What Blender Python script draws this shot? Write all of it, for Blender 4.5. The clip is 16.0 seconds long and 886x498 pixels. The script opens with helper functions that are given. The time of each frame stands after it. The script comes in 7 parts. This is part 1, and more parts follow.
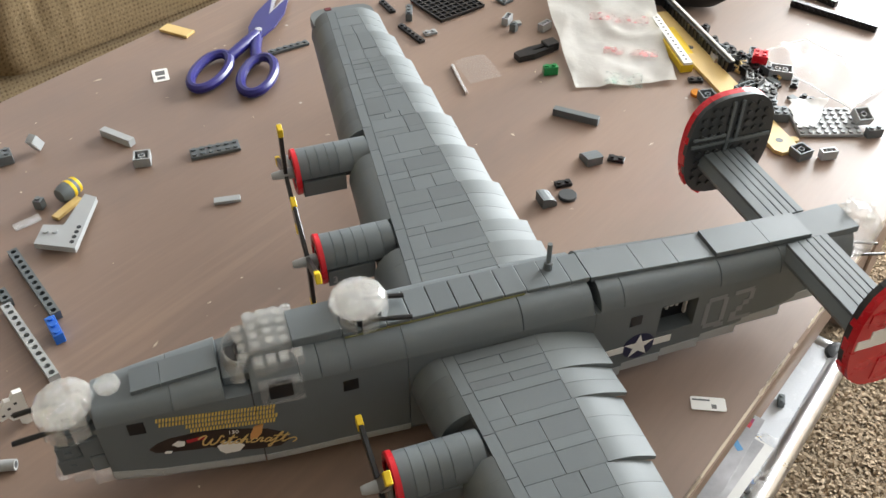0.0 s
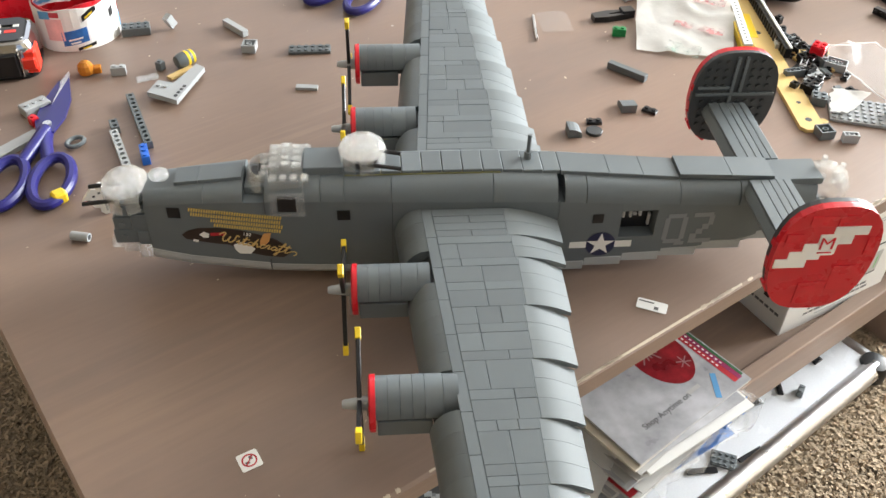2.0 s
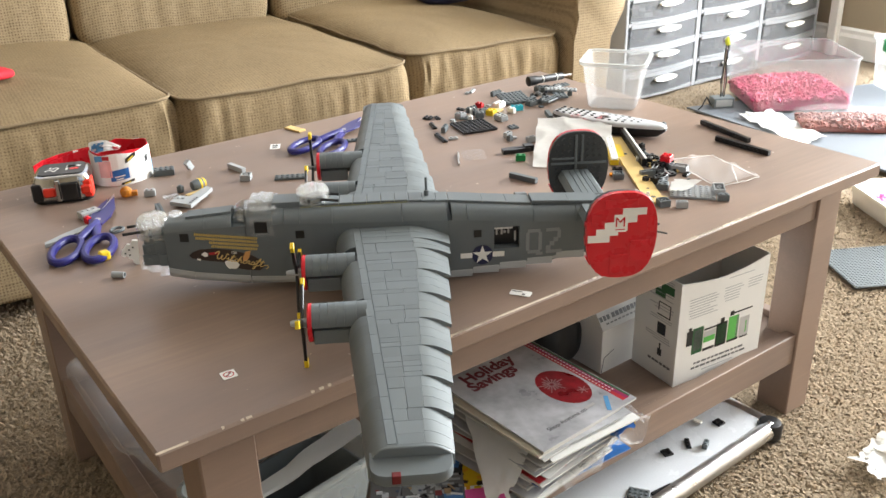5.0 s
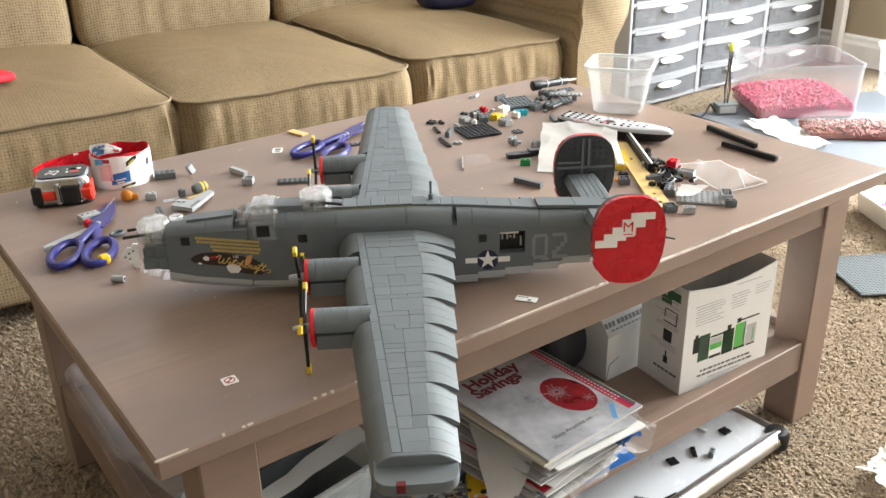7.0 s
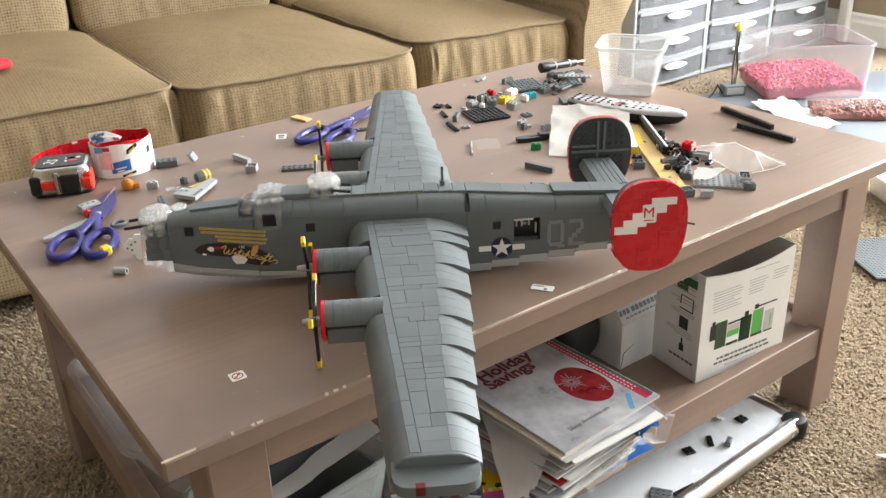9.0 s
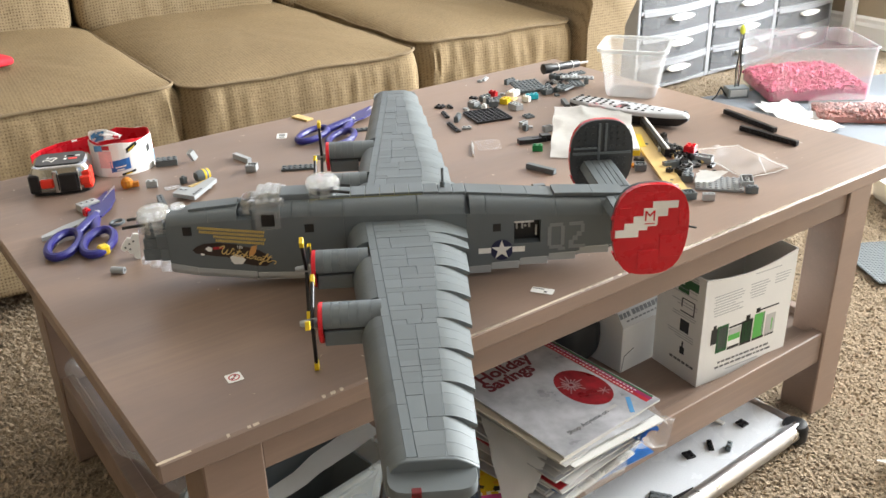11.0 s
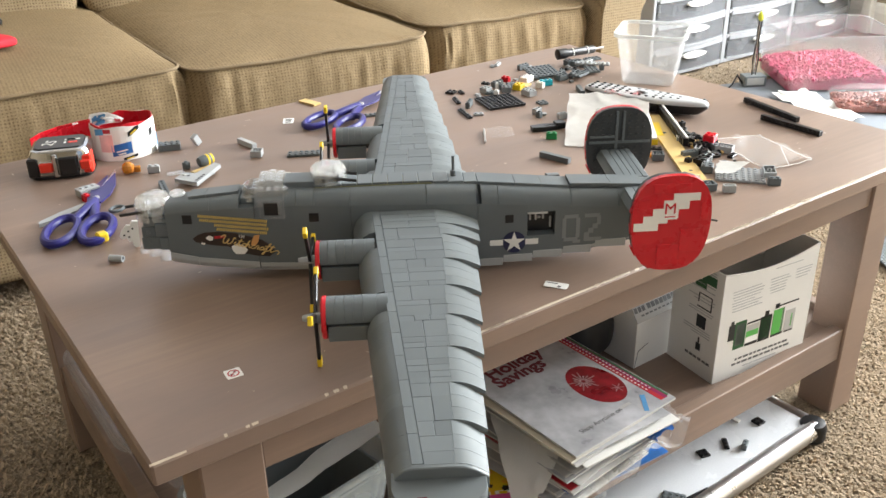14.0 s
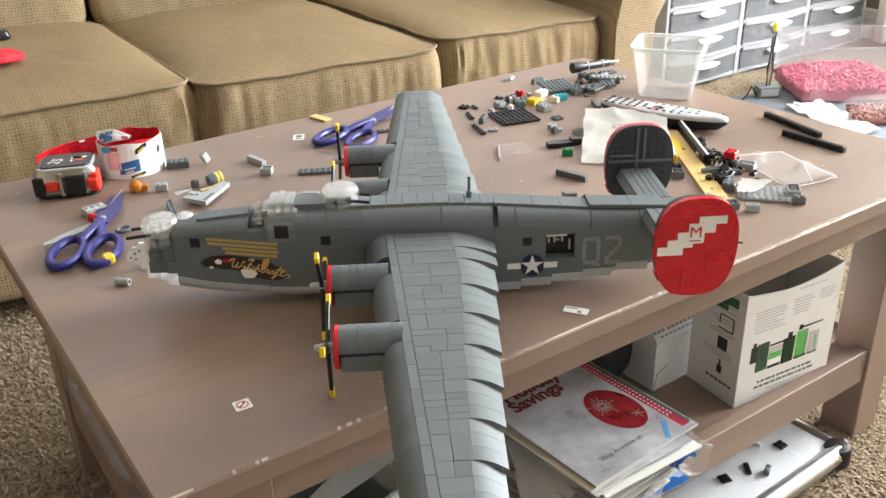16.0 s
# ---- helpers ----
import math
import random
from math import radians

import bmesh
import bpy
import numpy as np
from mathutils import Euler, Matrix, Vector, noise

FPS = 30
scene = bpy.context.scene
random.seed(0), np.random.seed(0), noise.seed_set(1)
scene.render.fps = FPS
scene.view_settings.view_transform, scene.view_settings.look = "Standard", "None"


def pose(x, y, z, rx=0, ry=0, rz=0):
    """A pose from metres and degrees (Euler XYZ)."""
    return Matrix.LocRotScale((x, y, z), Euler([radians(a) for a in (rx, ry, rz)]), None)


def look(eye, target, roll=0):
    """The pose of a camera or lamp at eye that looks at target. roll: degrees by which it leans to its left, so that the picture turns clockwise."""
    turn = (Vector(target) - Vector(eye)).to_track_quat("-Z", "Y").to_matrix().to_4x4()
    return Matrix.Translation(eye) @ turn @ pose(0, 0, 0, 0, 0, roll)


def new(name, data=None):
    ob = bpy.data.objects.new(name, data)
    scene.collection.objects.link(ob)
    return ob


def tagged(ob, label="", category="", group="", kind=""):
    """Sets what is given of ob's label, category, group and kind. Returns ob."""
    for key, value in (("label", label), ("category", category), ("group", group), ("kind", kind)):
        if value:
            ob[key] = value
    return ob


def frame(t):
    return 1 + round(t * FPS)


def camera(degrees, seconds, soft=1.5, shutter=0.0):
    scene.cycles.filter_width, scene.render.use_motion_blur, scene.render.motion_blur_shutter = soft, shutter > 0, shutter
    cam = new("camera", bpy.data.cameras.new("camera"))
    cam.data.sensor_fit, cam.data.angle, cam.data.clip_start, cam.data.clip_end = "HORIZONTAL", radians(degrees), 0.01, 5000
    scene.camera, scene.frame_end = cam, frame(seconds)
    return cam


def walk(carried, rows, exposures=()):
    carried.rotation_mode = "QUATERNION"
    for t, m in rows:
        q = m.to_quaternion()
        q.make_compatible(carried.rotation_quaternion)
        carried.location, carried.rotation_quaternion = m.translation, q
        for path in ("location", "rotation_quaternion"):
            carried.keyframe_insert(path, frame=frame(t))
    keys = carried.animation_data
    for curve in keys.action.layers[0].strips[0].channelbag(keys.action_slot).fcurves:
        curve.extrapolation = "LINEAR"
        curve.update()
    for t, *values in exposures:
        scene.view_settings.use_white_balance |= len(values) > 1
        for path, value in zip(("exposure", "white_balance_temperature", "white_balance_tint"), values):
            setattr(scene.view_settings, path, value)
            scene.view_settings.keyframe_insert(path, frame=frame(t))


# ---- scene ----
cam = camera(52.4, 16.0)
PATH = [
    (0, (0.01, -0.086, 0.98), (1.146, 0.863, -0.365), -0.3),
    (0.5, (0.023, -0.117, 0.976), (1.122, 0.863, -0.377), -0.6),
    (1, (0.057, -0.196, 0.978), (1.017, 0.908, -0.386), 0.1),
    (1.5, (0.034, -0.248, 0.966), (0.882, 0.934, -0.406), 0.8),
    (2, (-0.014, -0.284, 0.984), (0.893, 0.9, -0.35), 2.0),
    (2.5, (-0.034, -0.353, 0.98), (0.949, 0.826, -0.302), 2.2),
    (3, (-0.046, -0.451, 0.961), (1.003, 0.864, -0.12), 1.1),
    (3.5, (-0.08, -0.536, 0.945), (0.952, 0.879, -0.02), -1.9),
    (6, (-0.186, -0.681, 0.95), (0.884, 0.79, 0.118), -0.9),
    (6.5, (-0.174, -0.664, 0.941), (0.901, 0.794, 0.095), -1.1),
    (7, (-0.163, -0.652, 0.94), (0.901, 0.822, 0.107), -1.4),
    (7.5, (-0.157, -0.646, 0.93), (0.874, 0.828, 0.056), -2.0),
    (8, (-0.154, -0.637, 0.926), (0.867, 0.838, 0.042), -2.0),
    (8.5, (-0.148, -0.629, 0.924), (0.904, 0.832, 0.052), -1.6),
    (9, (-0.154, -0.618, 0.929), (0.899, 0.847, 0.066), -2.0),
    (11.5, (-0.147, -0.612, 0.928), (0.898, 0.861, 0.066), -1.4),
    (12, (-0.148, -0.608, 0.929), (0.891, 0.875, 0.079), -1.3),
    (12.5, (-0.148, -0.606, 0.927), (0.888, 0.875, 0.071), -1.3),
    (13, (-0.144, -0.604, 0.924), (0.887, 0.87, 0.05), -1.1),
    (13.5, (-0.135, -0.595, 0.922), (0.895, 0.876, 0.042), -0.9),
    (14, (-0.126, -0.583, 0.916), (0.898, 0.886, 0.026), -1.3),
    (14.5, (-0.122, -0.575, 0.911), (0.89, 0.89, 0.001), -1.0),
    (15, (-0.111, -0.57, 0.91), (0.913, 0.895, 0.013), -0.9),
    (15.5, (-0.112, -0.561, 0.916), (0.914, 0.918, 0.044), -1.3),
    (16, (-0.112, -0.551, 0.916), (0.902, 0.937, 0.044), -1.6),
]
EXPOSURES = [(0.0, -0.13), (0.7, -0.11), (1.5, 0.15), (2.0, 0.18), (2.6, 0.20), (3.1, 0.18), (3.7, 0.11), (5.8, 0.15), (16.0, 0.15)]
walk(cam, [(t, look(eye, target, roll)) for t, eye, target, roll in PATH], EXPOSURES)

# ---------------- light ----------------
world = bpy.data.worlds.new("daylight")
scene.world = world
world.use_nodes = True
_n = world.node_tree.nodes
_sky = _n.new("ShaderNodeTexSky")
_sky.sky_type, _sky.sun_disc = "NISHITA", False
_sky.sun_elevation, _sky.sun_rotation = radians(66), radians(90)
world.node_tree.links.new(_sky.outputs[0], _n["Background"].inputs[0])
_n["Background"].inputs[1].default_value = 0.12
sun = new("sun", bpy.data.lights.new("sun", "SUN"))
sun.data.energy, sun.data.angle, sun.data.color = 2.5, radians(0.6), (1, 0.95, 0.88)
sun.matrix_world = look((4.0, -0.4, 9.0), (0, 0, 0))


def window_and_fill_light(name, eye, target, w, h, watts, colour=(1, 0.97, 0.93)):
    lamp = new(name, bpy.data.lights.new(name, "AREA"))
    lamp.data.shape, lamp.data.size, lamp.data.size_y = "RECTANGLE", w, h
    lamp.data.energy, lamp.data.color = watts, colour
    lamp.matrix_world = look(eye, target)


# daylight in the openings of the east and north windows, and a weak fill from the south
window_and_fill_light("daylight_and_fill", (4.28, -0.20, 1.4), (0.0, 0.1, 0.8), 2.4, 1.8, 610, (0.93, 0.97, 0.99))
# added fill lamp that lifts the near sides; no known source there
window_and_fill_light("daylight_and_fill", (0.2, -2.48, 1.5), (0.2, 0.0, 1.2), 2.2, 1.5, 2.5, (0.95, 0.97, 1.0))
window_and_fill_light("daylight_and_fill", (1.40, 2.20, 1.65), (1.0, 0.0, 0.4), 2.6, 1.1, 9, (1.0, 0.97, 0.93))

# ---------------- materials ----------------
def mat(name, base, rough=0.5, metal=0.0, var=0.12, vscale=30.0, grain=0.08, gscale=400.0, bump=0.1,
        spec=0.5, coat=0.0, trans=0.0, alpha=1.0, ior=1.45, island=0.0, rand=0.0, stretch=(1, 1, 1), dist=0.001, rvar=0.1):
    m = bpy.data.materials.new(name)
    m.use_nodes = True
    nt = m.node_tree
    b = nt.nodes["Principled BSDF"]
    b.inputs["Roughness"].default_value = rough
    b.inputs["Metallic"].default_value = metal
    b.inputs["Specular IOR Level"].default_value = spec
    b.inputs["Coat Weight"].default_value = coat
    b.inputs["Transmission Weight"].default_value = trans
    b.inputs["Alpha"].default_value = alpha
    b.inputs["IOR"].default_value = ior
    tc = nt.nodes.new("ShaderNodeTexCoord")
    mp = nt.nodes.new("ShaderNodeMapping")
    mp.inputs["Scale"].default_value = stretch
    nt.links.new(tc.outputs["Object"], mp.inputs[0])
    n1 = nt.nodes.new("ShaderNodeTexNoise")
    n1.inputs["Scale"].default_value, n1.inputs["Detail"].default_value = vscale, 4
    n2 = nt.nodes.new("ShaderNodeTexNoise")
    n2.inputs["Scale"].default_value, n2.inputs["Detail"].default_value = gscale, 3
    nt.links.new(mp.outputs[0], n1.inputs["Vector"])
    nt.links.new(mp.outputs[0], n2.inputs["Vector"])
    # brightness = 1 + var*(n1-.5)*2 + grain*(n2-.5)*2 (+ random)
    def math_node(op, a, c):
        q = nt.nodes.new("ShaderNodeMath")
        q.operation = op
        for i, v in enumerate((a, c)):
            if isinstance(v, (int, float)):
                q.inputs[i].default_value = v
            else:
                nt.links.new(v, q.inputs[i])
        return q.outputs[0]
    f = math_node("MULTIPLY", math_node("SUBTRACT", n1.outputs["Fac"], 0.5), 2 * var)
    g = math_node("MULTIPLY", math_node("SUBTRACT", n2.outputs["Fac"], 0.5), 2 * grain)
    t = math_node("ADD", math_node("ADD", f, g), 1.0)
    if island:
        geo = nt.nodes.new("ShaderNodeNewGeometry")
        t = math_node("ADD", t, math_node("MULTIPLY", math_node("SUBTRACT", geo.outputs["Random Per Island"], 0.5), 2 * island))
    if rand:
        oi = nt.nodes.new("ShaderNodeObjectInfo")
        t = math_node("ADD", t, math_node("MULTIPLY", math_node("SUBTRACT", oi.outputs["Random"], 0.5), 2 * rand))
    mix = nt.nodes.new("ShaderNodeVectorMath")
    mix.operation = "SCALE"
    mix.inputs[0].default_value = base
    nt.links.new(t, mix.inputs["Scale"])
    nt.links.new(mix.outputs[0], b.inputs["Base Color"])
    r = math_node("ADD", math_node("MULTIPLY", math_node("SUBTRACT", n1.outputs["Fac"], 0.5), 2 * rvar), rough)
    nt.links.new(r, b.inputs["Roughness"])
    if bump:
        bp = nt.nodes.new("ShaderNodeBump")
        bp.inputs["Strength"].default_value, bp.inputs["Distance"].default_value = bump, dist
        nt.links.new(n2.outputs["Fac"], bp.inputs["Height"])
        nt.links.new(bp.outputs[0], b.inputs["Normal"])
    return m


def plastic(name, base, rough=0.3, rand=0.06, **k):
    return mat(name, base, rough, var=0.05, vscale=60, grain=0.02, gscale=900, bump=0.04, rand=rand, rvar=0.05, dist=0.0004, **k)


DK = plastic("dark_grey_plastic", (0.128, 0.145, 0.152), 0.47, rand=0.10, spec=0.34)
DKR = plastic("satin_grey_plastic", (0.140, 0.156, 0.160), 0.54, spec=0.30)
# grey darkened to paint the shade in seams and holes; also plain dark pieces
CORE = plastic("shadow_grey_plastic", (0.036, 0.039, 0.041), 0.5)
MIDG = plastic("mid_grey_plastic", (0.29, 0.30, 0.305), 0.4, spec=0.35)
LT = plastic("light_grey_plastic", (0.36, 0.375, 0.38), 0.35)
BLK = plastic("black_plastic", (0.012, 0.012, 0.013), 0.3)
RED = plastic("red_plastic", (0.58, 0.012, 0.022), 0.28)
YEL = plastic("yellow_plastic", (0.75, 0.52, 0.02), 0.35)
WHT = plastic("white_plastic", (0.78, 0.77, 0.73), 0.35)
TAN = plastic("tan_plastic", (0.62, 0.44, 0.17), 0.4)
BLU = plastic("blue_plastic", (0.02, 0.13, 0.55), 0.3)
GRN = plastic("green_plastic", (0.01, 0.22, 0.06), 0.3)
ORG = plastic("orange_clear_plastic", (0.70, 0.27, 0.03), 0.2, trans=0.4)
CYAN = plastic("teal_plastic", (0.02, 0.4, 0.5), 0.3)
NAVY = plastic("navy_ink", (0.016, 0.019, 0.06), 0.4)
GOLD = plastic("gold_ink", (0.66, 0.47, 0.12), 0.4)
BROWN = plastic("dark_brown_ink", (0.03, 0.018, 0.014), 0.4)
PEACH = plastic("peach_ink", (0.6, 0.3, 0.1), 0.4)
CREAM = plastic("cream_gold_ink", (0.62, 0.44, 0.16), 0.4)
GREYINK = plastic("mid_grey_ink", (0.21, 0.225, 0.235), 0.4)
CLEAR = mat("clear_plastic", (0.93, 0.93, 0.9), 0.05, trans=0.7, alpha=0.5, coat=0.8, ior=1.45, var=0.03, grain=0.02, bump=0, rvar=0.02)
DOME = mat("milky_clear_plastic", (0.93, 0.93, 0.9), 0.06, trans=0.55, alpha=0.48, coat=0.7, var=0.08, vscale=120, grain=0.05, gscale=260, bump=0.2, dist=0.001, rvar=0.04)
FADED = mat("faded_red_print", (0.7, 0.25, 0.25), 0.4, alpha=0.4, var=0.4, vscale=60)
FADEDG = mat("faded_green_print", (0.35, 0.5, 0.42), 0.4, alpha=0.35, var=0.4, vscale=60)
FROST = mat("frosted_clear_plastic", (0.72, 0.73, 0.74), 0.22, alpha=0.17, var=0.05, grain=0.03, bump=0.1, rvar=0.05)
TUBM = mat("milky_tub_plastic", (0.66, 0.69, 0.68), 0.25, alpha=0.5, var=0.05, grain=0.02, bump=0.05)
FOODT = mat("cloudy_tub_plastic", (0.85, 0.86, 0.86), 0.2, alpha=0.22, var=0.05, grain=0.02, bump=0.05)
# darker copy of the milky tub plastic, with the shelf's shade in its colour
TUBA = mat("shade_darkened_tub_plastic", (0.42, 0.45, 0.44), 0.25, alpha=0.42, var=0.05, grain=0.02, bump=0.05)
THIN = mat("thin_clear_plastic", (0.8, 0.8, 0.8), 0.15, alpha=0.10, var=0.05, grain=0.02, bump=0.05)
DFRAME = mat("translucent_frame_plastic", (0.34, 0.35, 0.365), 0.3, alpha=0.8, var=0.06, vscale=9, grain=0.02, bump=0.05)
DRAWER = mat("smoky_drawer_plastic", (0.20, 0.208, 0.22), 0.25, alpha=0.45, var=0.08, vscale=9, grain=0.03, bump=0.1, rvar=0.05)
FILM = mat("thin_clear_film", (0.93, 0.92, 0.9), 0.22, alpha=0.19, var=0.05, bump=0.3, gscale=120, dist=0.002)
FILMLINE = mat("whitish_film_line", (0.9, 0.89, 0.87), 0.3, alpha=0.6, var=0.1)
MILK = mat("milky_film", (0.85, 0.84, 0.8), 0.32, alpha=0.74, var=0.05, vscale=18, bump=0.25, gscale=70, dist=0.003)
STEEL = mat("brushed_steel", (0.62, 0.61, 0.6), 0.28, metal=1.0, var=0.06, grain=0.06, stretch=(1, 30, 1))
CHROME = mat("chrome", (0.5, 0.5, 0.5), 0.12, metal=1.0, var=0.05, grain=0.02)
ALU = mat("aluminium", (0.75, 0.75, 0.76), 0.3, metal=1.0, var=0.05, grain=0.04)
REDCLOTH = mat("red_cloth", (0.52, 0.012, 0.024), 0.75, var=0.2, grain=0.1, bump=0.3)
SCISSOR = plastic("indigo_handle_plastic", (0.020, 0.018, 0.15), 0.32)
PAPER = mat("white_paper", (0.8, 0.79, 0.76), 0.7, var=0.04, grain=0.02, bump=0.05)
PAGES = mat("dull_page_edges", (0.52, 0.50, 0.47), 0.7, var=0.15, vscale=40, grain=0.3, gscale=700, stretch=(1, 1, 12))
CREAMP = mat("cream_paper", (0.62, 0.56, 0.44), 0.7, var=0.08, grain=0.03, bump=0.05)
PAPERG = mat("grey_paper", (0.45, 0.44, 0.42), 0.7, var=0.08, grain=0.03, bump=0.05)
BOXW = mat("white_card", (0.72, 0.71, 0.68), 0.5, var=0.04, grain=0.02, bump=0.03)
INK = mat("grey_ink", (0.12, 0.12, 0.12), 0.6)
LINKG = mat("soft_grey_ink", (0.30, 0.30, 0.31), 0.5)
INKR = mat("crimson_ink", (0.42, 0.02, 0.03), 0.45, var=0.25, vscale=90)
INKG = mat("green_ink", (0.1, 0.42, 0.08), 0.5)
INKDG = mat("deep_green_ink", (0.03, 0.11, 0.04), 0.5)
INKB = mat("sky_blue_ink", (0.1, 0.3, 0.55), 0.5)
INKM = mat("magenta_ink", (0.26, 0.015, 0.085), 0.5, var=0.3, vscale=120)
INKSNOW = mat("snowy_print", (0.42, 0.42, 0.435), 0.3, var=0.95, vscale=15, grain=0.22, gscale=90)
WALL = mat("beige_wall_paint", (0.32, 0.262, 0.182), 0.8, var=0.03, vscale=3, grain=0.02, gscale=200, bump=0.05)
TRIM = mat("white_trim_paint", (0.78, 0.77, 0.74), 0.45, var=0.03, grain=0.02)
CEIL = mat("ceiling_paint", (0.66, 0.65, 0.63), 0.9, var=0.02, grain=0.02, bump=0.2, gscale=90)
MATG = mat("blue_grey_mat", (0.118, 0.131, 0.147), 0.6, var=0.06, vscale=8, grain=0.04)
PINK = mat("pink_bricks", (0.54, 0.03, 0.125), 0.6, island=0.18, var=0.05)
LILAC = mat("lilac_bricks", (0.55, 0.16, 0.36), 0.35, island=0.4, var=0.05)
ROSE = mat("dusty_rose_bricks", (0.22, 0.075, 0.06), 0.7, island=0.35, var=0.05)
RUBBER = mat("black_rubber", (0.015, 0.015, 0.015), 0.6)
ORANGE = plastic("safety_orange_plastic", (0.78, 0.04, 0.02), 0.35)
SPHERE = mat("shaded_red_print", (0.24, 0.014, 0.02), 0.3, var=0.9, vscale=34, grain=0.4, gscale=150)
BLUEPR = mat("blue_print", (0.03, 0.14, 0.42), 0.35, var=0.5, vscale=40, grain=0.3, gscale=160)


def table_paint():
    """Taupe paint brushed along the boards, rubbed through in streaks and dusted with pale flecks."""
    m = mat("taupe_table_paint", (0.235, 0.162, 0.123), 0.42, var=0.10, vscale=2.2, grain=0.07, gscale=30, bump=0.06,
            stretch=(1, 9, 9), dist=0.0008, rvar=0.12, spec=0.5)
    nt = m.node_tree
    b = nt.nodes["Principled BSDF"]
    src = b.inputs["Base Color"].links[0].from_socket
    tc = nt.nodes["Texture Coordinate"]
    mp = nt.nodes.new("ShaderNodeMapping")
    mp.inputs["Scale"].default_value = (2.5, 55, 55)
    nt.links.new(tc.outputs["Object"], mp.inputs[0])
    n = nt.nodes.new("ShaderNodeTexNoise")
    n.inputs["Scale"].default_value, n.inputs["Detail"].default_value = 2.2, 6
    nt.links.new(mp.outputs[0], n.inputs["Vector"])
    blot = nt.nodes.new("ShaderNodeTexNoise")
    blot.inputs["Scale"].default_value, blot.inputs["Detail"].default_value = 3.2, 2
    nt.links.new(tc.outputs["Object"], blot.inputs["Vector"])
    mul = nt.nodes.new("ShaderNodeMath")
    mul.operation = "MULTIPLY"
    nt.links.new(n.outputs["Fac"], mul.inputs[0])
    nt.links.new(blot.outputs["Fac"], mul.inputs[1])
    ramp = nt.nodes.new("ShaderNodeValToRGB")
    ramp.color_ramp.elements[0].position, ramp.color_ramp.elements[1].position = 0.29, 0.46
    nt.links.new(mul.outputs[0], ramp.inputs[0])
    mix = nt.nodes.new("ShaderNodeMix")
    mix.data_type = "RGBA"
    nt.links.new(ramp.outputs[0], mix.inputs["Factor"])
    nt.links.new(src, mix.inputs["A"])
    mix.inputs["B"].default_value = (0.285, 0.197, 0.146, 1)
    # a rubbed patch near one corner where the grain of the wood shows through
    off = nt.nodes.new("ShaderNodeMapping")
    off.inputs["Location"].default_value, off.inputs["Scale"].default_value = (-0.10, -0.36, 0), (1.0, 2.0, 0.0)
    nt.links.new(tc.outputs["Object"], off.inputs[0])
    dst = nt.nodes.new("ShaderNodeVectorMath")
    dst.operation = "LENGTH"
    nt.links.new(off.outputs[0], dst.inputs[0])
    near = nt.nodes.new("ShaderNodeMapRange")
    near.inputs["From Min"].default_value, near.inputs["From Max"].default_value = 0.04, 0.20
    near.inputs["To Min"].default_value, near.inputs["To Max"].default_value = 1.0, 0.0
    nt.links.new(dst.outputs["Value"], near.inputs["Value"])
    gr = nt.nodes.new("ShaderNodeMapRange")
    gr.inputs["From Min"].default_value, gr.inputs["From Max"].default_value, gr.inputs["To Max"].default_value = 0.44, 0.66, 0.22
    nt.links.new(n.outputs["Fac"], gr.inputs["Value"])
    both = nt.nodes.new("ShaderNodeMath")
    both.operation = "MULTIPLY"
    nt.links.new(near.outputs[0], both.inputs[0])
    nt.links.new(gr.outputs[0], both.inputs[1])
    mix4 = nt.nodes.new("ShaderNodeMix")
    mix4.data_type = "RGBA"
    nt.links.new(both.outputs[0], mix4.inputs["Factor"])
    nt.links.new(mix.outputs["Result"], mix4.inputs["A"])
    mix4.inputs["B"].default_value = (0.40, 0.275, 0.18, 1)
    mix = mix4
    sm = nt.nodes.new("ShaderNodeTexNoise")
    sm.inputs["Scale"].default_value, sm.inputs["Detail"].default_value, sm.inputs["Distortion"].default_value = 4.6, 5, 0.6
    mp3 = nt.nodes.new("ShaderNodeMapping")
    mp3.inputs["Scale"].default_value = (0.7, 1.6, 1.6)
    nt.links.new(tc.outputs["Object"], mp3.inputs[0])
    nt.links.new(mp3.outputs[0], sm.inputs["Vector"])
    r3 = nt.nodes.new("ShaderNodeValToRGB")
    r3.color_ramp.elements[0].position, r3.color_ramp.elements[1].position = 0.46, 0.68
    r3.color_ramp.elements[1].color = (0.55, 0.55, 0.55, 1)
    nt.links.new(sm.outputs["Fac"], r3.inputs[0])
    mix3 = nt.nodes.new("ShaderNodeMix")
    mix3.data_type = "RGBA"
    nt.links.new(r3.outputs[0], mix3.inputs["Factor"])
    nt.links.new(mix.outputs["Result"], mix3.inputs["A"])
    mix3.inputs["B"].default_value = (0.160, 0.118, 0.098, 1)
    mix = mix3
    v = nt.nodes.new("ShaderNodeTexVoronoi")
    v.inputs["Scale"].default_value = 13
    nt.links.new(tc.outputs["Object"], v.inputs["Vector"])
    r2 = nt.nodes.new("ShaderNodeValToRGB")
    r2.color_ramp.elements[0].position, r2.color_ramp.elements[1].position = 0.018, 0.03
    r2.color_ramp.elements[0].color, r2.color_ramp.elements[1].color = (1, 1, 1, 1), (0, 0, 0, 1)
    nt.links.new(v.outputs["Distance"], r2.inputs[0])
    mix2 = nt.nodes.new("ShaderNodeMix")
    mix2.data_type = "RGBA"
    nt.links.new(r2.outputs[0], mix2.inputs["Factor"])
    nt.links.new(mix.outputs["Result"], mix2.inputs["A"])
    mix2.inputs["B"].default_value = (0.5, 0.45, 0.38, 1)
    nt.links.new(mix2.outputs["Result"], b.inputs["Base Color"])
    return m


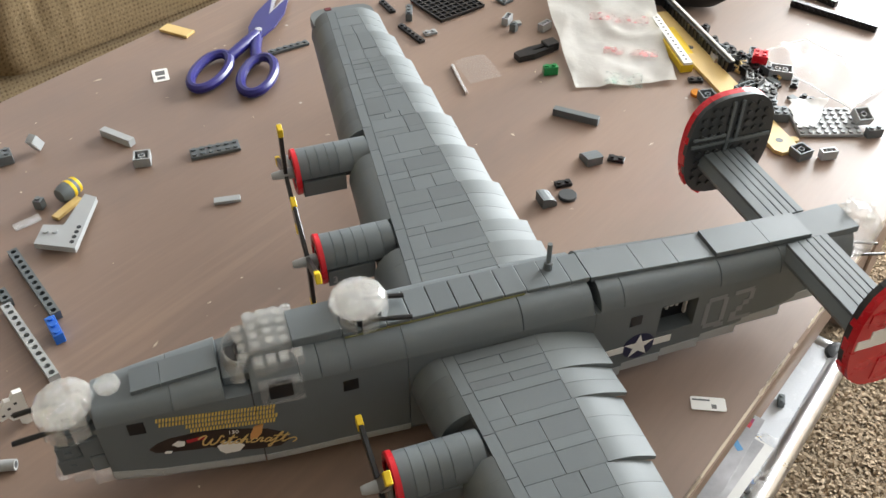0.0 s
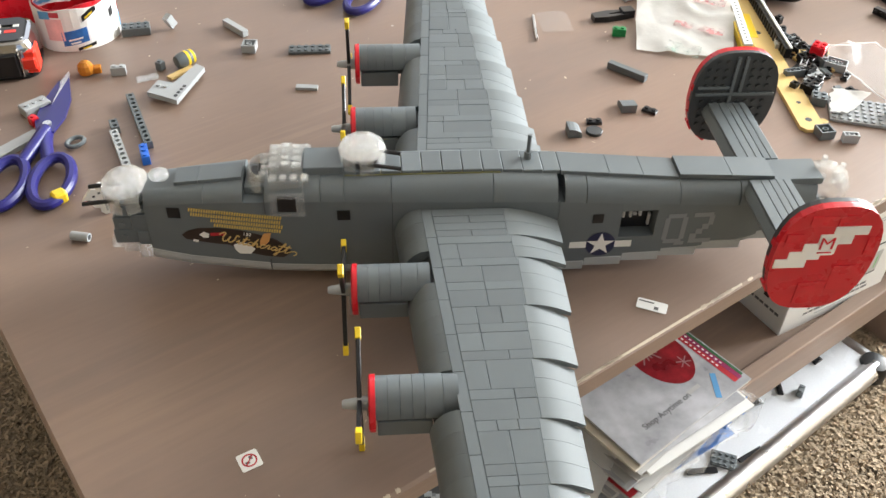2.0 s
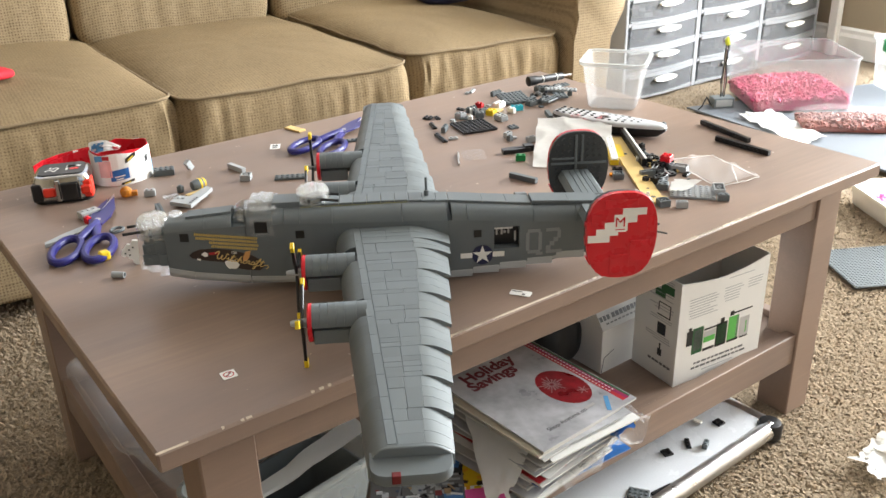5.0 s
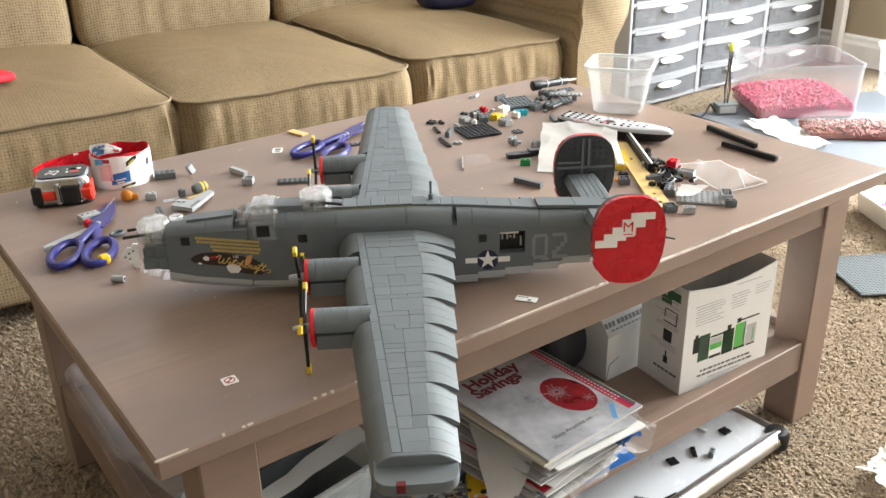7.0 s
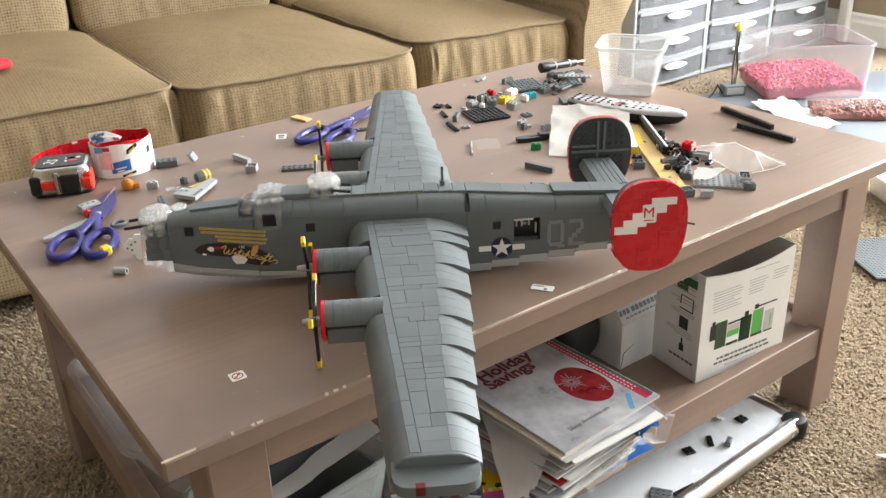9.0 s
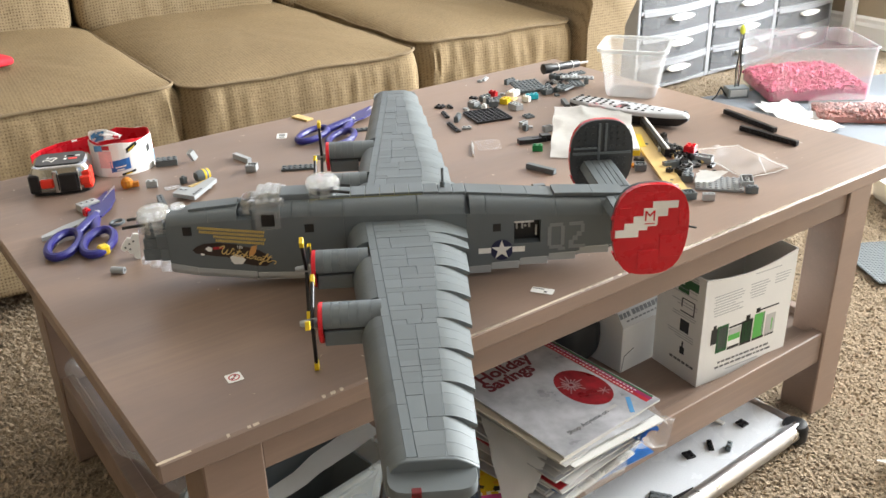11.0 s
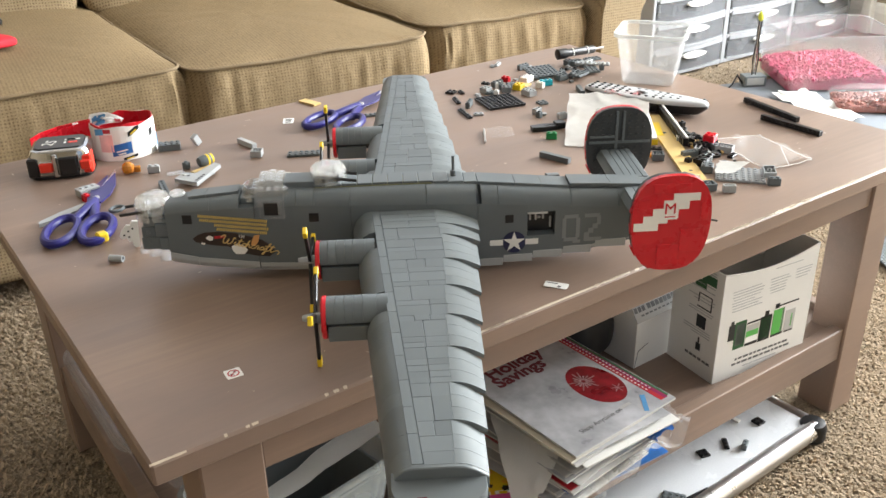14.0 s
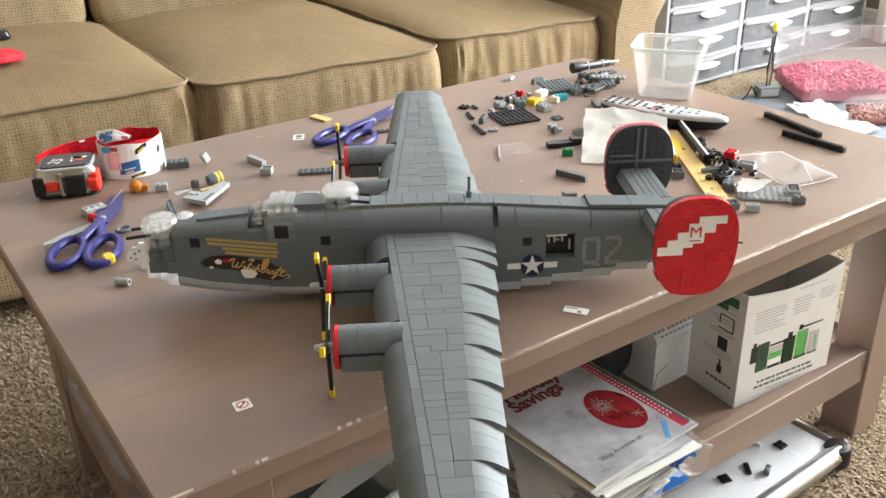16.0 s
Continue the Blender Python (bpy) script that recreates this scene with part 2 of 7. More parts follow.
def patchy(m, scale, lo, hi, top):
    """Let a print fade in and out over its surface."""
    nt = m.node_tree
    n = nt.nodes.new("ShaderNodeTexNoise")
    n.inputs["Scale"].default_value, n.inputs["Detail"].default_value = scale, 4
    nt.links.new(nt.nodes["Texture Coordinate"].outputs["Object"], n.inputs["Vector"])
    r = nt.nodes.new("ShaderNodeMapRange")
    r.inputs["From Min"].default_value, r.inputs["From Max"].default_value, r.inputs["To Max"].default_value = lo, hi, top
    nt.links.new(n.outputs["Fac"], r.inputs["Value"])
    nt.links.new(r.outputs[0], nt.nodes["Principled BSDF"].inputs["Alpha"])


patchy(FADED, 110, 0.42, 0.66, 0.55)
patchy(FADEDG, 90, 0.42, 0.7, 0.5)
TABLE = table_paint()
CHIP = mat("pale_chip_and_edge_glint", (0.55, 0.46, 0.35), 0.7, var=0.2)


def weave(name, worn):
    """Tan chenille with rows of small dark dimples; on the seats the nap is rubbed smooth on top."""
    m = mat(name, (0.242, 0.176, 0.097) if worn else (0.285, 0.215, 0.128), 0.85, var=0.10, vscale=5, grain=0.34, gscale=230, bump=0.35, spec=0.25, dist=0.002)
    nt = m.node_tree
    b = nt.nodes["Principled BSDF"]
    src = b.inputs["Base Color"].links[0].from_socket
    tc = nt.nodes["Texture Coordinate"]
    sep = nt.nodes.new("ShaderNodeSeparateXYZ")
    nt.links.new(tc.outputs["Object"], sep.inputs[0])
    def mth(op, a, c=0.0):
        q = nt.nodes.new("ShaderNodeMath")
        q.operation = op
        for i, v in enumerate((a, c)):
            if isinstance(v, (int, float)):
                q.inputs[i].default_value = v
            else:
                nt.links.new(v, q.inputs[i])
        return q.outputs[0]
    f = 2 * math.pi / 0.0145
    yz = mth("ADD", sep.outputs[1], sep.outputs[2])
    s1 = mth("SINE", mth("MULTIPLY", mth("ADD", sep.outputs[0], yz), f))
    s2 = mth("SINE", mth("MULTIPLY", mth("SUBTRACT", sep.outputs[0], yz), f))
    d = mth("MULTIPLY", s1, s2)
    wob = nt.nodes.new("ShaderNodeTexNoise")
    wob.inputs["Scale"].default_value = 120
    nt.links.new(tc.outputs["Object"], wob.inputs["Vector"])
    d = mth("ADD", d, mth("MULTIPLY", mth("SUBTRACT", wob.outputs["Fac"], 0.5), 2.0))
    ramp = nt.nodes.new("ShaderNodeValToRGB")
    ramp.color_ramp.elements[0].position, ramp.color_ramp.elements[1].position = 0.15, 1.0
    nt.links.new(d, ramp.inputs[0])
    mix = nt.nodes.new("ShaderNodeMix")
    mix.data_type = "RGBA"
    fac = ramp.outputs[0]
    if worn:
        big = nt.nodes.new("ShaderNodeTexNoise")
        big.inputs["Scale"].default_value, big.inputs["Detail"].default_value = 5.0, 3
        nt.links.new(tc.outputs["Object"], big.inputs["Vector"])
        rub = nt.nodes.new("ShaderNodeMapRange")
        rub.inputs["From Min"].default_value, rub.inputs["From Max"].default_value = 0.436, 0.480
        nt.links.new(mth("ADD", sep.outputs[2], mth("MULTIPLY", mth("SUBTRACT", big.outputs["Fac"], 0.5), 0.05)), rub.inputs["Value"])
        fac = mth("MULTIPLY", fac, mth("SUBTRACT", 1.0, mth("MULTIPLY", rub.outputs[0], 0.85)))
    nt.links.new(fac, mix.inputs["Factor"])
    nt.links.new(src, mix.inputs["A"])
    mix.inputs["B"].default_value = (0.135, 0.092, 0.050, 1)
    nt.links.new(mix.outputs["Result"], b.inputs["Base Color"])
    return m


SOFA = weave("tan_chenille", False)
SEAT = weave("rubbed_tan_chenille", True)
PIPING = mat("brown_piping_cloth", (0.20, 0.145, 0.082), 0.85, var=0.15, gscale=600, grain=0.2)
CARPET = mat("carpet_backing", (0.26, 0.204, 0.143), 0.95, var=0.3, vscale=60, grain=0.3, gscale=300, bump=0.8, dist=0.008, spec=0.2)
TUFT = mat("carpet_yarn", (0.345, 0.270, 0.190), 0.95, var=0.16, vscale=3, grain=0.1, island=0.20, spec=0.0, bump=0)

# ---------------- mesh helpers ----------------
def finish(bm, name, material, scale=1.0, smooth=False):
    if scale != 1.0:
        bmesh.ops.scale(bm, vec=(scale,) * 3, verts=bm.verts)
    bmesh.ops.recalc_face_normals(bm, faces=bm.faces)
    me = bpy.data.meshes.new(name)
    bm.to_mesh(me)
    bm.free()
    me.materials.append(material)
    if smooth:
        for p in me.polygons:
            p.use_smooth = True
        me.set_sharp_from_angle(angle=radians(38))
    return me


def part(name, bm, material, parent, label="", scale=0.001, smooth=False, loc=None, rz=0.0):
    me = bm if isinstance(bm, bpy.types.Mesh) else finish(bm, name, material, scale, smooth)
    ob = new(name, me)
    ob.parent = parent
    if loc is not None:
        ob.matrix_basis = pose(*loc, 0, 0, rz)
    if label:
        ob["label"] = label
    return ob


def root(name, loc, rz=0.0, label="", category="", group="", rx=0.0, ry=0.0):
    ob = new(name)
    ob.matrix_basis = pose(*loc, rx, ry, rz)
    return tagged(ob, label, category, group)


def thing(name, bm, material, loc, rz, label, category, group="", scale=0.001, smooth=False, rx=0.0, ry=0.0):
    me = bm if isinstance(bm, bpy.types.Mesh) else finish(bm, name, material, scale, smooth)
    ob = new(name, me)
    ob.matrix_basis = pose(*loc, rx, ry, rz)
    return tagged(ob, label, category, group)


def structure(name, bm, material, label="", scale=1.0, smooth=False):
    me = finish(bm, name, material, scale, smooth)
    return tagged(new(name, me), label, "", "", "structure")


def box(bm, x0, x1, y0, y1, z0, z1, bev=0.0, m=None):
    t = bmesh.new()
    bmesh.ops.create_cube(t, size=1)
    bmesh.ops.scale(t, vec=(x1 - x0, y1 - y0, z1 - z0), verts=t.verts)
    bmesh.ops.translate(t, vec=((x0 + x1) / 2, (y0 + y1) / 2, (z0 + z1) / 2), verts=t.verts)
    if bev:
        bmesh.ops.bevel(t, geom=t.edges[:], offset=bev, segments=1, affect="EDGES", profile=0.5)
    return merge(bm, t, m)


def merge(bm, t, m=None):
    if m is not None:
        bmesh.ops.transform(t, matrix=m, verts=t.verts)
    vs = {v: bm.verts.new(v.co) for v in t.verts}
    for f in t.faces:
        bm.faces.new([vs[v] for v in f.verts])
    t.free()
    return bm


def cyl(bm, r, z0, z1, n=16, m=None, r2=None, cap=True):
    t = bmesh.new()
    bmesh.ops.create_cone(t, cap_ends=cap, segments=n, radius1=r, radius2=r if r2 is None else r2, depth=z1 - z0)
    bmesh.ops.translate(t, vec=(0, 0, (z0 + z1) / 2), verts=t.verts)
    return merge(bm, t, m)


def loft(bm, rings, close=True, caps=True):
    """Rings of equally many points, joined by quads."""
    vs = [[bm.verts.new(p) for p in ring] for ring in rings]
    n = len(rings[0])
    for a, b in zip(vs, vs[1:]):
        for i in range(n if close else n - 1):
            j = (i + 1) % n
            bm.faces.new((a[i], a[j], b[j], b[i]))
    if caps and close:
        bm.faces.new(vs[0])
        bm.faces.new(vs[-1][::-1])
    return bm


def prism(bm, pts, a, b, axis="y"):
    """A closed outline of (p, q) points swept along an axis from a to b."""
    place = {"y": lambda p, q, s: (p, s, q), "x": lambda p, q, s: (s, p, q), "z": lambda p, q, s: (p, q, s)}[axis]
    return loft(bm, [[place(p, q, a) for p, q in pts], [place(p, q, b) for p, q in pts]])


def lathe(bm, prof, n=24, m=None):
    """Outline of (radius, z) turned about z."""
    t = bmesh.new()
    rings = [[(r * math.cos(2 * math.pi * k / n), r * math.sin(2 * math.pi * k / n), z) for k in range(n)] for r, z in prof]
    loft(t, rings, True, True)
    return merge(bm, t, m)


def tube(bm, pts, r, n=8, m=None, cap=True):
    t = bmesh.new()
    rings = []
    pts = [Vector(p) for p in pts]
    for i, p in enumerate(pts):
        d = (pts[min(i + 1, len(pts) - 1)] - pts[max(i - 1, 0)]).normalized()
        q = d.to_track_quat("Z", "Y")
        rings.append([p + q @ Vector((r * math.cos(2 * math.pi * k / n), r * math.sin(2 * math.pi * k / n), 0)) for k in range(n)])
    loft(t, rings, True, cap)
    return merge(bm, t, m)


def ring_tube(bm, pts, r, n=8, m=None):
    """A closed tube."""
    t = bmesh.new()
    pts = [Vector(p) for p in pts]
    k0 = len(pts)
    vs = []
    for i, p in enumerate(pts):
        d = (pts[(i + 1) % k0] - pts[i - 1]).normalized()
        q = d.to_track_quat("Z", "Y")
        vs.append([t.verts.new(p + q @ Vector((r * math.cos(2 * math.pi * k / n), r * math.sin(2 * math.pi * k / n), 0))) for k in range(n)])
    for i in range(k0):
        a, b = vs[i], vs[(i + 1) % k0]
        for k in range(n):
            t.faces.new((a[k], a[(k + 1) % n], b[(k + 1) % n], b[k]))
    return merge(bm, t, m)


def text_mesh(s, size, depth=0.0, align="CENTER", shear=0.0, bold=0.0):
    cu = bpy.data.curves.new("lettering", "FONT")
    cu.body, cu.size, cu.align_x, cu.align_y, cu.extrude, cu.shear, cu.offset = s, size, align, "CENTER", depth, shear, bold
    cu.resolution_u = 3
    ob = bpy.data.objects.new("lettering", cu)
    scene.collection.objects.link(ob)
    me = bpy.data.meshes.new_from_object(ob.evaluated_get(bpy.context.evaluated_depsgraph_get()))
    bpy.data.objects.remove(ob)
    return me


def lettering(name, s, size, material, parent, m, depth=0.0, shear=0.0, bold=0.0, label=""):
    me = text_mesh(s, size, depth, "CENTER", shear, bold)
    me.materials.clear()
    me.materials.append(material)
    ob = new(name, me)
    ob.parent = parent
    ob.matrix_basis = m
    if label:
        ob["label"] = label
    return ob


def arc(cx, cy, r, a0, a1, n, ry=None):
    ry = r if ry is None else ry
    return [(cx + r * math.cos(radians(a0 + (a1 - a0) * k / n)), cy + ry * math.sin(radians(a0 + (a1 - a0) * k / n))) for k in range(n + 1)]


# ---------------- room ----------------
bm = bmesh.new()
box(bm, -2.7, 4.6, -2.8, 2.6, -0.06, -0.004)
structure("floor", bm, CARPET, "beige carpet floor")


def carpet_tufts():
    rng = np.random.default_rng(5)
    pts = []
    # dense where the view passes close, thinner farther off
    for x0, x1, y0, y1, n in ((-0.45, 0.25, -0.1, 1.4, 46000), (0.25, 1.15, -0.35, 0.35, 44000), (1.0, 2.1, -0.6, 1.2, 150000),
                              (1.1, 3.4, 0.9, 1.9, 20000), (2.1, 3.2, -0.3, 0.9, 12000), (0.2, 1.2, 0.35, 1.3, 6000)):
        pts.append(np.c_[rng.uniform(x0, x1, n), rng.uniform(y0, y1, n)])
    p = np.concatenate(pts)
    n = len(p)
    a = rng.uniform(0, 2 * np.pi, n)
    h = rng.uniform(0.0025, 0.0062, n)
    w = rng.uniform(0.0010, 0.0019, n)
    lean = rng.uniform(0.004, 0.010, n)
    d = np.c_[np.cos(a), np.sin(a)]
    s = np.c_[-np.sin(a), np.cos(a)]
    k = []
    for f, g, wf in ((0.0, 0.0, 1.0), (0.75, 0.45, 1.1), (1.0, 1.0, 0.7)):
        c = p + d * (lean * g)[:, None]
        for sg in (-1, 1):
            k.append(np.c_[c + s * (w * wf * sg)[:, None], h * f - 0.004])
    v = np.stack(k, 1).reshape(-1, 3)
    base = (np.arange(n) * 6)[:, None]
    f1, f2 = base + [0, 1, 3, 2], base + [2, 3, 5, 4]
    faces = np.concatenate([f1, f2]).tolist()
    me = bpy.data.meshes.new("carpet_pile")
    me.from_pydata(v.tolist(), [], faces)
    me.materials.append(TUFT)
    tagged(new("carpet_pile", me), "shaggy speckled beige carpet pile", "carpet", "", "stuff")


carpet_tufts()


def wall(name, p, q, h=2.5, t=0.12, hole=None, base=True):
    """A wall from p to q (its inner face on the line), with an opening hole = (s0, s1, z0, z1) and a baseboard."""
    p, q = Vector((*p, 0)), Vector((*q, 0))
    d = q - p
    L = d.length
    rz = math.degrees(math.atan2(d.y, d.x))
    bm = bmesh.new()
    if hole:
        s0, s1, z0, z1 = hole
        box(bm, 0, s0, -t, 0, 0, h), box(bm, s1, L, -t, 0, 0, h), box(bm, s0, s1, -t, 0, 0, z0), box(bm, s0, s1, -t, 0, z1, h)
    else:
        box(bm, 0, L, -t, 0, 0, h)
    ob = structure(name, bm, WALL, "plain beige painted wall")
    ob.matrix_basis = pose(p.x, p.y, 0, 0, 0, rz)
    if base:
        bm = bmesh.new()
        prism(bm, [(0.0, 0.0), (0.016, 0.0), (0.016, 0.085), (0.010, 0.10), (0.010, 0.115), (0.0, 0.125)], 0, L, "x")
        bb = structure("baseboard", bm, TRIM, "white moulded baseboard")
        bb.matrix_basis = pose(p.x, p.y, 0, 0, 0, rz)
    if hole:
        s0, s1, z0, z1 = hole
        w = tagged(new({"wall_south": "added_window_1", "wall_east": "window_2"}.get(name, "window_3")), "unseen white framed window added round an area lamp", "window", "", "structure")
        w.matrix_basis = pose(p.x, p.y, 0, 0, 0, rz)
        bm = bmesh.new()
        for a in ((s0, s1, z0 - 0.05, z0), (s0, s1, z1, z1 + 0.05), (s0 - 0.05, s0, z0 - 0.05, z1 + 0.05), (s1, s1 + 0.05, z0 - 0.05, z1 + 0.05),
                  ((s0 + s1) / 2 - 0.02, (s0 + s1) / 2 + 0.02, z0, z1)):
            box(bm, a[0], a[1], 0.002, 0.03, a[2], a[3], 0.004)
        part("window_frame", bm, TRIM, w, scale=1.0)


# the south opening and its window are made up to house the fill lamp
wall("wall_south", (-2.6, -2.6), (4.4, -2.6), hole=(1.7, 3.9, 0.75, 2.25))
wall("wall_east", (4.4, -2.6), (4.4, 2.3), hole=(1.2, 3.6, 0.5, 2.3))
wall("wall_north", (4.4, 2.3), (-2.6, 2.3), hole=(1.7, 4.3, 1.1, 2.2))
wall("wall_west", (-2.6, 2.3), (-2.6, -2.6))
wall("wall_angled", (3.545, 1.09), (3.640, 2.295), t=0.10)
bm = bmesh.new()
box(bm, 0.40, 0.448, 0.0165, 0.05, 0, 2.495, 0.006)
structure("trim", bm, TRIM, "white painted upright trim on the wall").matrix_basis = pose(3.545, 1.09, 0, 0, 0, 85.5)
bm = bmesh.new()
box(bm, -2.7, 4.5, -2.7, 2.4, 2.5, 2.6)
structure("ceiling", bm, CEIL, "white ceiling")

# ---------------- coffee table ----------------
TX, TY, TZ = 1.16, 0.788, 0.46
table = root("coffee_table", (0, 0, 0), 0, "taupe painted wooden coffee table with chipped edges, cluttered", "table")
bm = bmesh.new()
box(bm, 0, TX, 0, TY, TZ - 0.022, TZ, 0.0025)
part("tabletop", bm, TABLE, table, "taupe brushed paint, rubbed and flecked", 1.0)
LEG = 0.06
bm = bmesh.new()
box(bm, -LEG / 2, LEG / 2, -LEG / 2, LEG / 2, 0, TZ - 0.022, 0.002)
legm = finish(bm, "leg", TABLE)
for lx in (0.078, TX - 0.055):
    for ly in (0.072, TY - 0.068):
        part("leg", legm, TABLE, table, loc=(lx, ly, 0))
for a in ((0.108, TX - 0.085, 0.046, 0.066), (0.108, TX - 0.085, TY - 0.062, TY - 0.042)):
    bm = bmesh.new()
    box(bm, *a, TZ - 0.088, TZ - 0.022, 0.0015)
    part("apron", bm, TABLE, table, "", 1.0)
    bm = bmesh.new()
    box(bm, *a, 0.105, 0.162, 0.0015)
    part("shelf_rail", bm, TABLE, table, "", 1.0)
for a in ((0.052, 0.072), (TX - 0.050, TX - 0.030)):
    bm = bmesh.new()
    box(bm, *a, 0.102, TY - 0.098, TZ - 0.088, TZ - 0.022, 0.0015)
    part("apron", bm, TABLE, table, "", 1.0)
    bm = bmesh.new()
    box(bm, *a, 0.102, TY - 0.098, 0.105, 0.162, 0.0015)
    part("shelf_rail", bm, TABLE, table, "", 1.0)
bm = bmesh.new()
box(bm, 0.072, TX - 0.05, 0.066, TY - 0.062, 0.13, 0.15)
part("shelf", bm, TABLE, table, "", 1.0)
# worn slivers along the front arris of the top, where the paint is gone, and long strips that paint an edge highlight
rng = random.Random(4)
bm = bmesh.new()
# after the first, long faint strips draw the bright edge line in pale colour
nicks_and_glints = [(0.0, 0.03, 0.0004), (0.20, 0.12, 0.0003), (0.33, 0.16, 0.0004), (0.56, 0.2, 0.0004), (0.80, 0.22, 0.0003)]
for x0, x1, n in ((0.05, 0.18, 7), (0.28, 0.40, 5), (0.47, 0.56, 7), (0.56, 0.70, 12), (0.70, 0.86, 16), (0.88, 1.10, 6)):
    for k in range(n):
        nicks_and_glints.append((rng.uniform(x0, x1), rng.choice((0.003, 0.005, 0.008, 0.014, 0.03)) * rng.uniform(0.6, 1.3), rng.uniform(0.0004, 0.0018)))
for x, w, d in nicks_and_glints:
    pts = [(x + w * k / 8, 0.0 if k in (0, 8) else d * rng.uniform(0.15, 1.2)) for k in range(9)]
    for (xa, da), (xb, db) in zip(pts, pts[1:]):
        # a folded strip: up over the arris, 0.3 mm proud
        pair = [[bm.verts.new(c) for c in ((x_, 0.0026 + d_, TZ + 0.0003), (x_, 0.0025, TZ + 0.0003), (x_, 0.0012 + 0.0002 - 0.6 * d_, TZ - 0.0008 - 0.6 * d_))] for x_, d_ in ((xa, da), (xb, db))]
        for k in range(2):
            bm.faces.new((pair[0][k], pair[1][k], pair[1][k + 1], pair[0][k + 1]))
tagged(part("edge_wear", bm, CHIP, table, "pale worn paint and painted highlight along the edge", 1.0), kind="stuff")

# ---------------- sofa ----------------
SOFA_RZ = -5.0
sofa = root("sofa", (0.497, 1.224, 0), SOFA_RZ, "tan chenille three-seat sofa with loose seat cushions", "sofa")


def cushion(x0, x1, y0, y1, z0, z1, k=7.0, bulge=0.03, wrinkle=0.006, seed=0, cuts=20):
    bm = bmesh.new()
    bmesh.ops.create_cube(bm, size=2)
    bmesh.ops.subdivide_edges(bm, edges=bm.edges[:], cuts=cuts, use_grid_fill=True)
    cx, cy, cz = (x0 + x1) / 2, (y0 + y1) / 2, (z0 + z1) / 2
    hx, hy, hz = (x1 - x0) / 2, (y1 - y0) / 2, (z1 - z0) / 2
    for v in bm.verts:
        c = v.co.copy()
        m = (abs(c.x) ** k + abs(c.y) ** k + abs(c.z) ** k) ** (1 / k)
        c = c / m * (1 if m > 0 else 1)
        b = (1 - c.x ** 2) * (1 - c.y ** 2)
        z = c.z * hz + bulge * b * (1 if c.z > 0 else 0.2) * abs(c.z)
        q = Vector((c.x * hx, c.y * hy, z))
        nz = noise.noise(Vector((q.x * 9 + seed * 7.3, q.y * 9, q.z * 9))) * wrinkle
        fold = math.sin((q.x + noise.noise(q * 6 + Vector((seed, 0, 0))) * 0.05) * 105) * 0.0050 * (0.35 + 1.3 * abs(noise.noise(Vector((q.x * 5, seed * 3.1, 2.0))))) * max(0.0, -c.y - 0.8) * 5 * max(0.0, 1 - c.z * c.z) * max(0.0, 1 - c.x ** 6)
        q += Vector((0, fold, nz))
        v.co = q + Vector((cx, cy, cz))
    return bm


def seat_rim(x0, x1, y0, y1, n=330, r=0.05):
    """Points round a rounded rectangle, evenly spaced, with their outward normals."""
    hx, hy, cx, cy = (x1 - x0) / 2, (y1 - y0) / 2, (x0 + x1) / 2, (y0 + y1) / 2
    lx, ly, q = 2 * (hx - r), 2 * (hy - r), math.pi * r / 2
    total = 2 * lx + 2 * ly + 4 * q
    out = []
    for k in range(n):
        d = total * k / n
        for ox, oy, ux, uy, length, a0 in ((-hx + r, -hy, 1, 0, lx, -90), (hx, -hy + r, 0, 1, ly, 0), (hx - r, hy, -1, 0, lx, 90), (-hx, hy - r, 0, -1, ly, 180)):
            if d <= length:
                a = radians(a0)
                out.append((cx + ox + ux * d, cy + oy + uy * d, math.cos(a), math.sin(a)))
                break
            d -= length
            if d <= q:
                a = radians(a0) + d / r
                ccx, ccy = cx + ox + ux * length - r * math.cos(radians(a0)), cy + oy + uy * length - r * math.sin(radians(a0))
                out.append((ccx + r * math.cos(a), ccy + r * math.sin(a), math.cos(a), math.sin(a)))
                break
            d -= q
    return out


def seat_edge(x, y, x0, x1, y0, y1, z1, seed):
    """Height of the seam round the top of a seat cushion: it sags and wavers, and climbs towards the back."""
    v = (y - y0) / (y1 - y0)
    return z1 + 0.010 * v + 0.006 * noise.noise(Vector((x * 6 + seed * 3.7, y * 6, 1.3))) + 0.0015 * noise.noise(Vector((x * 40, y * 40, seed)))


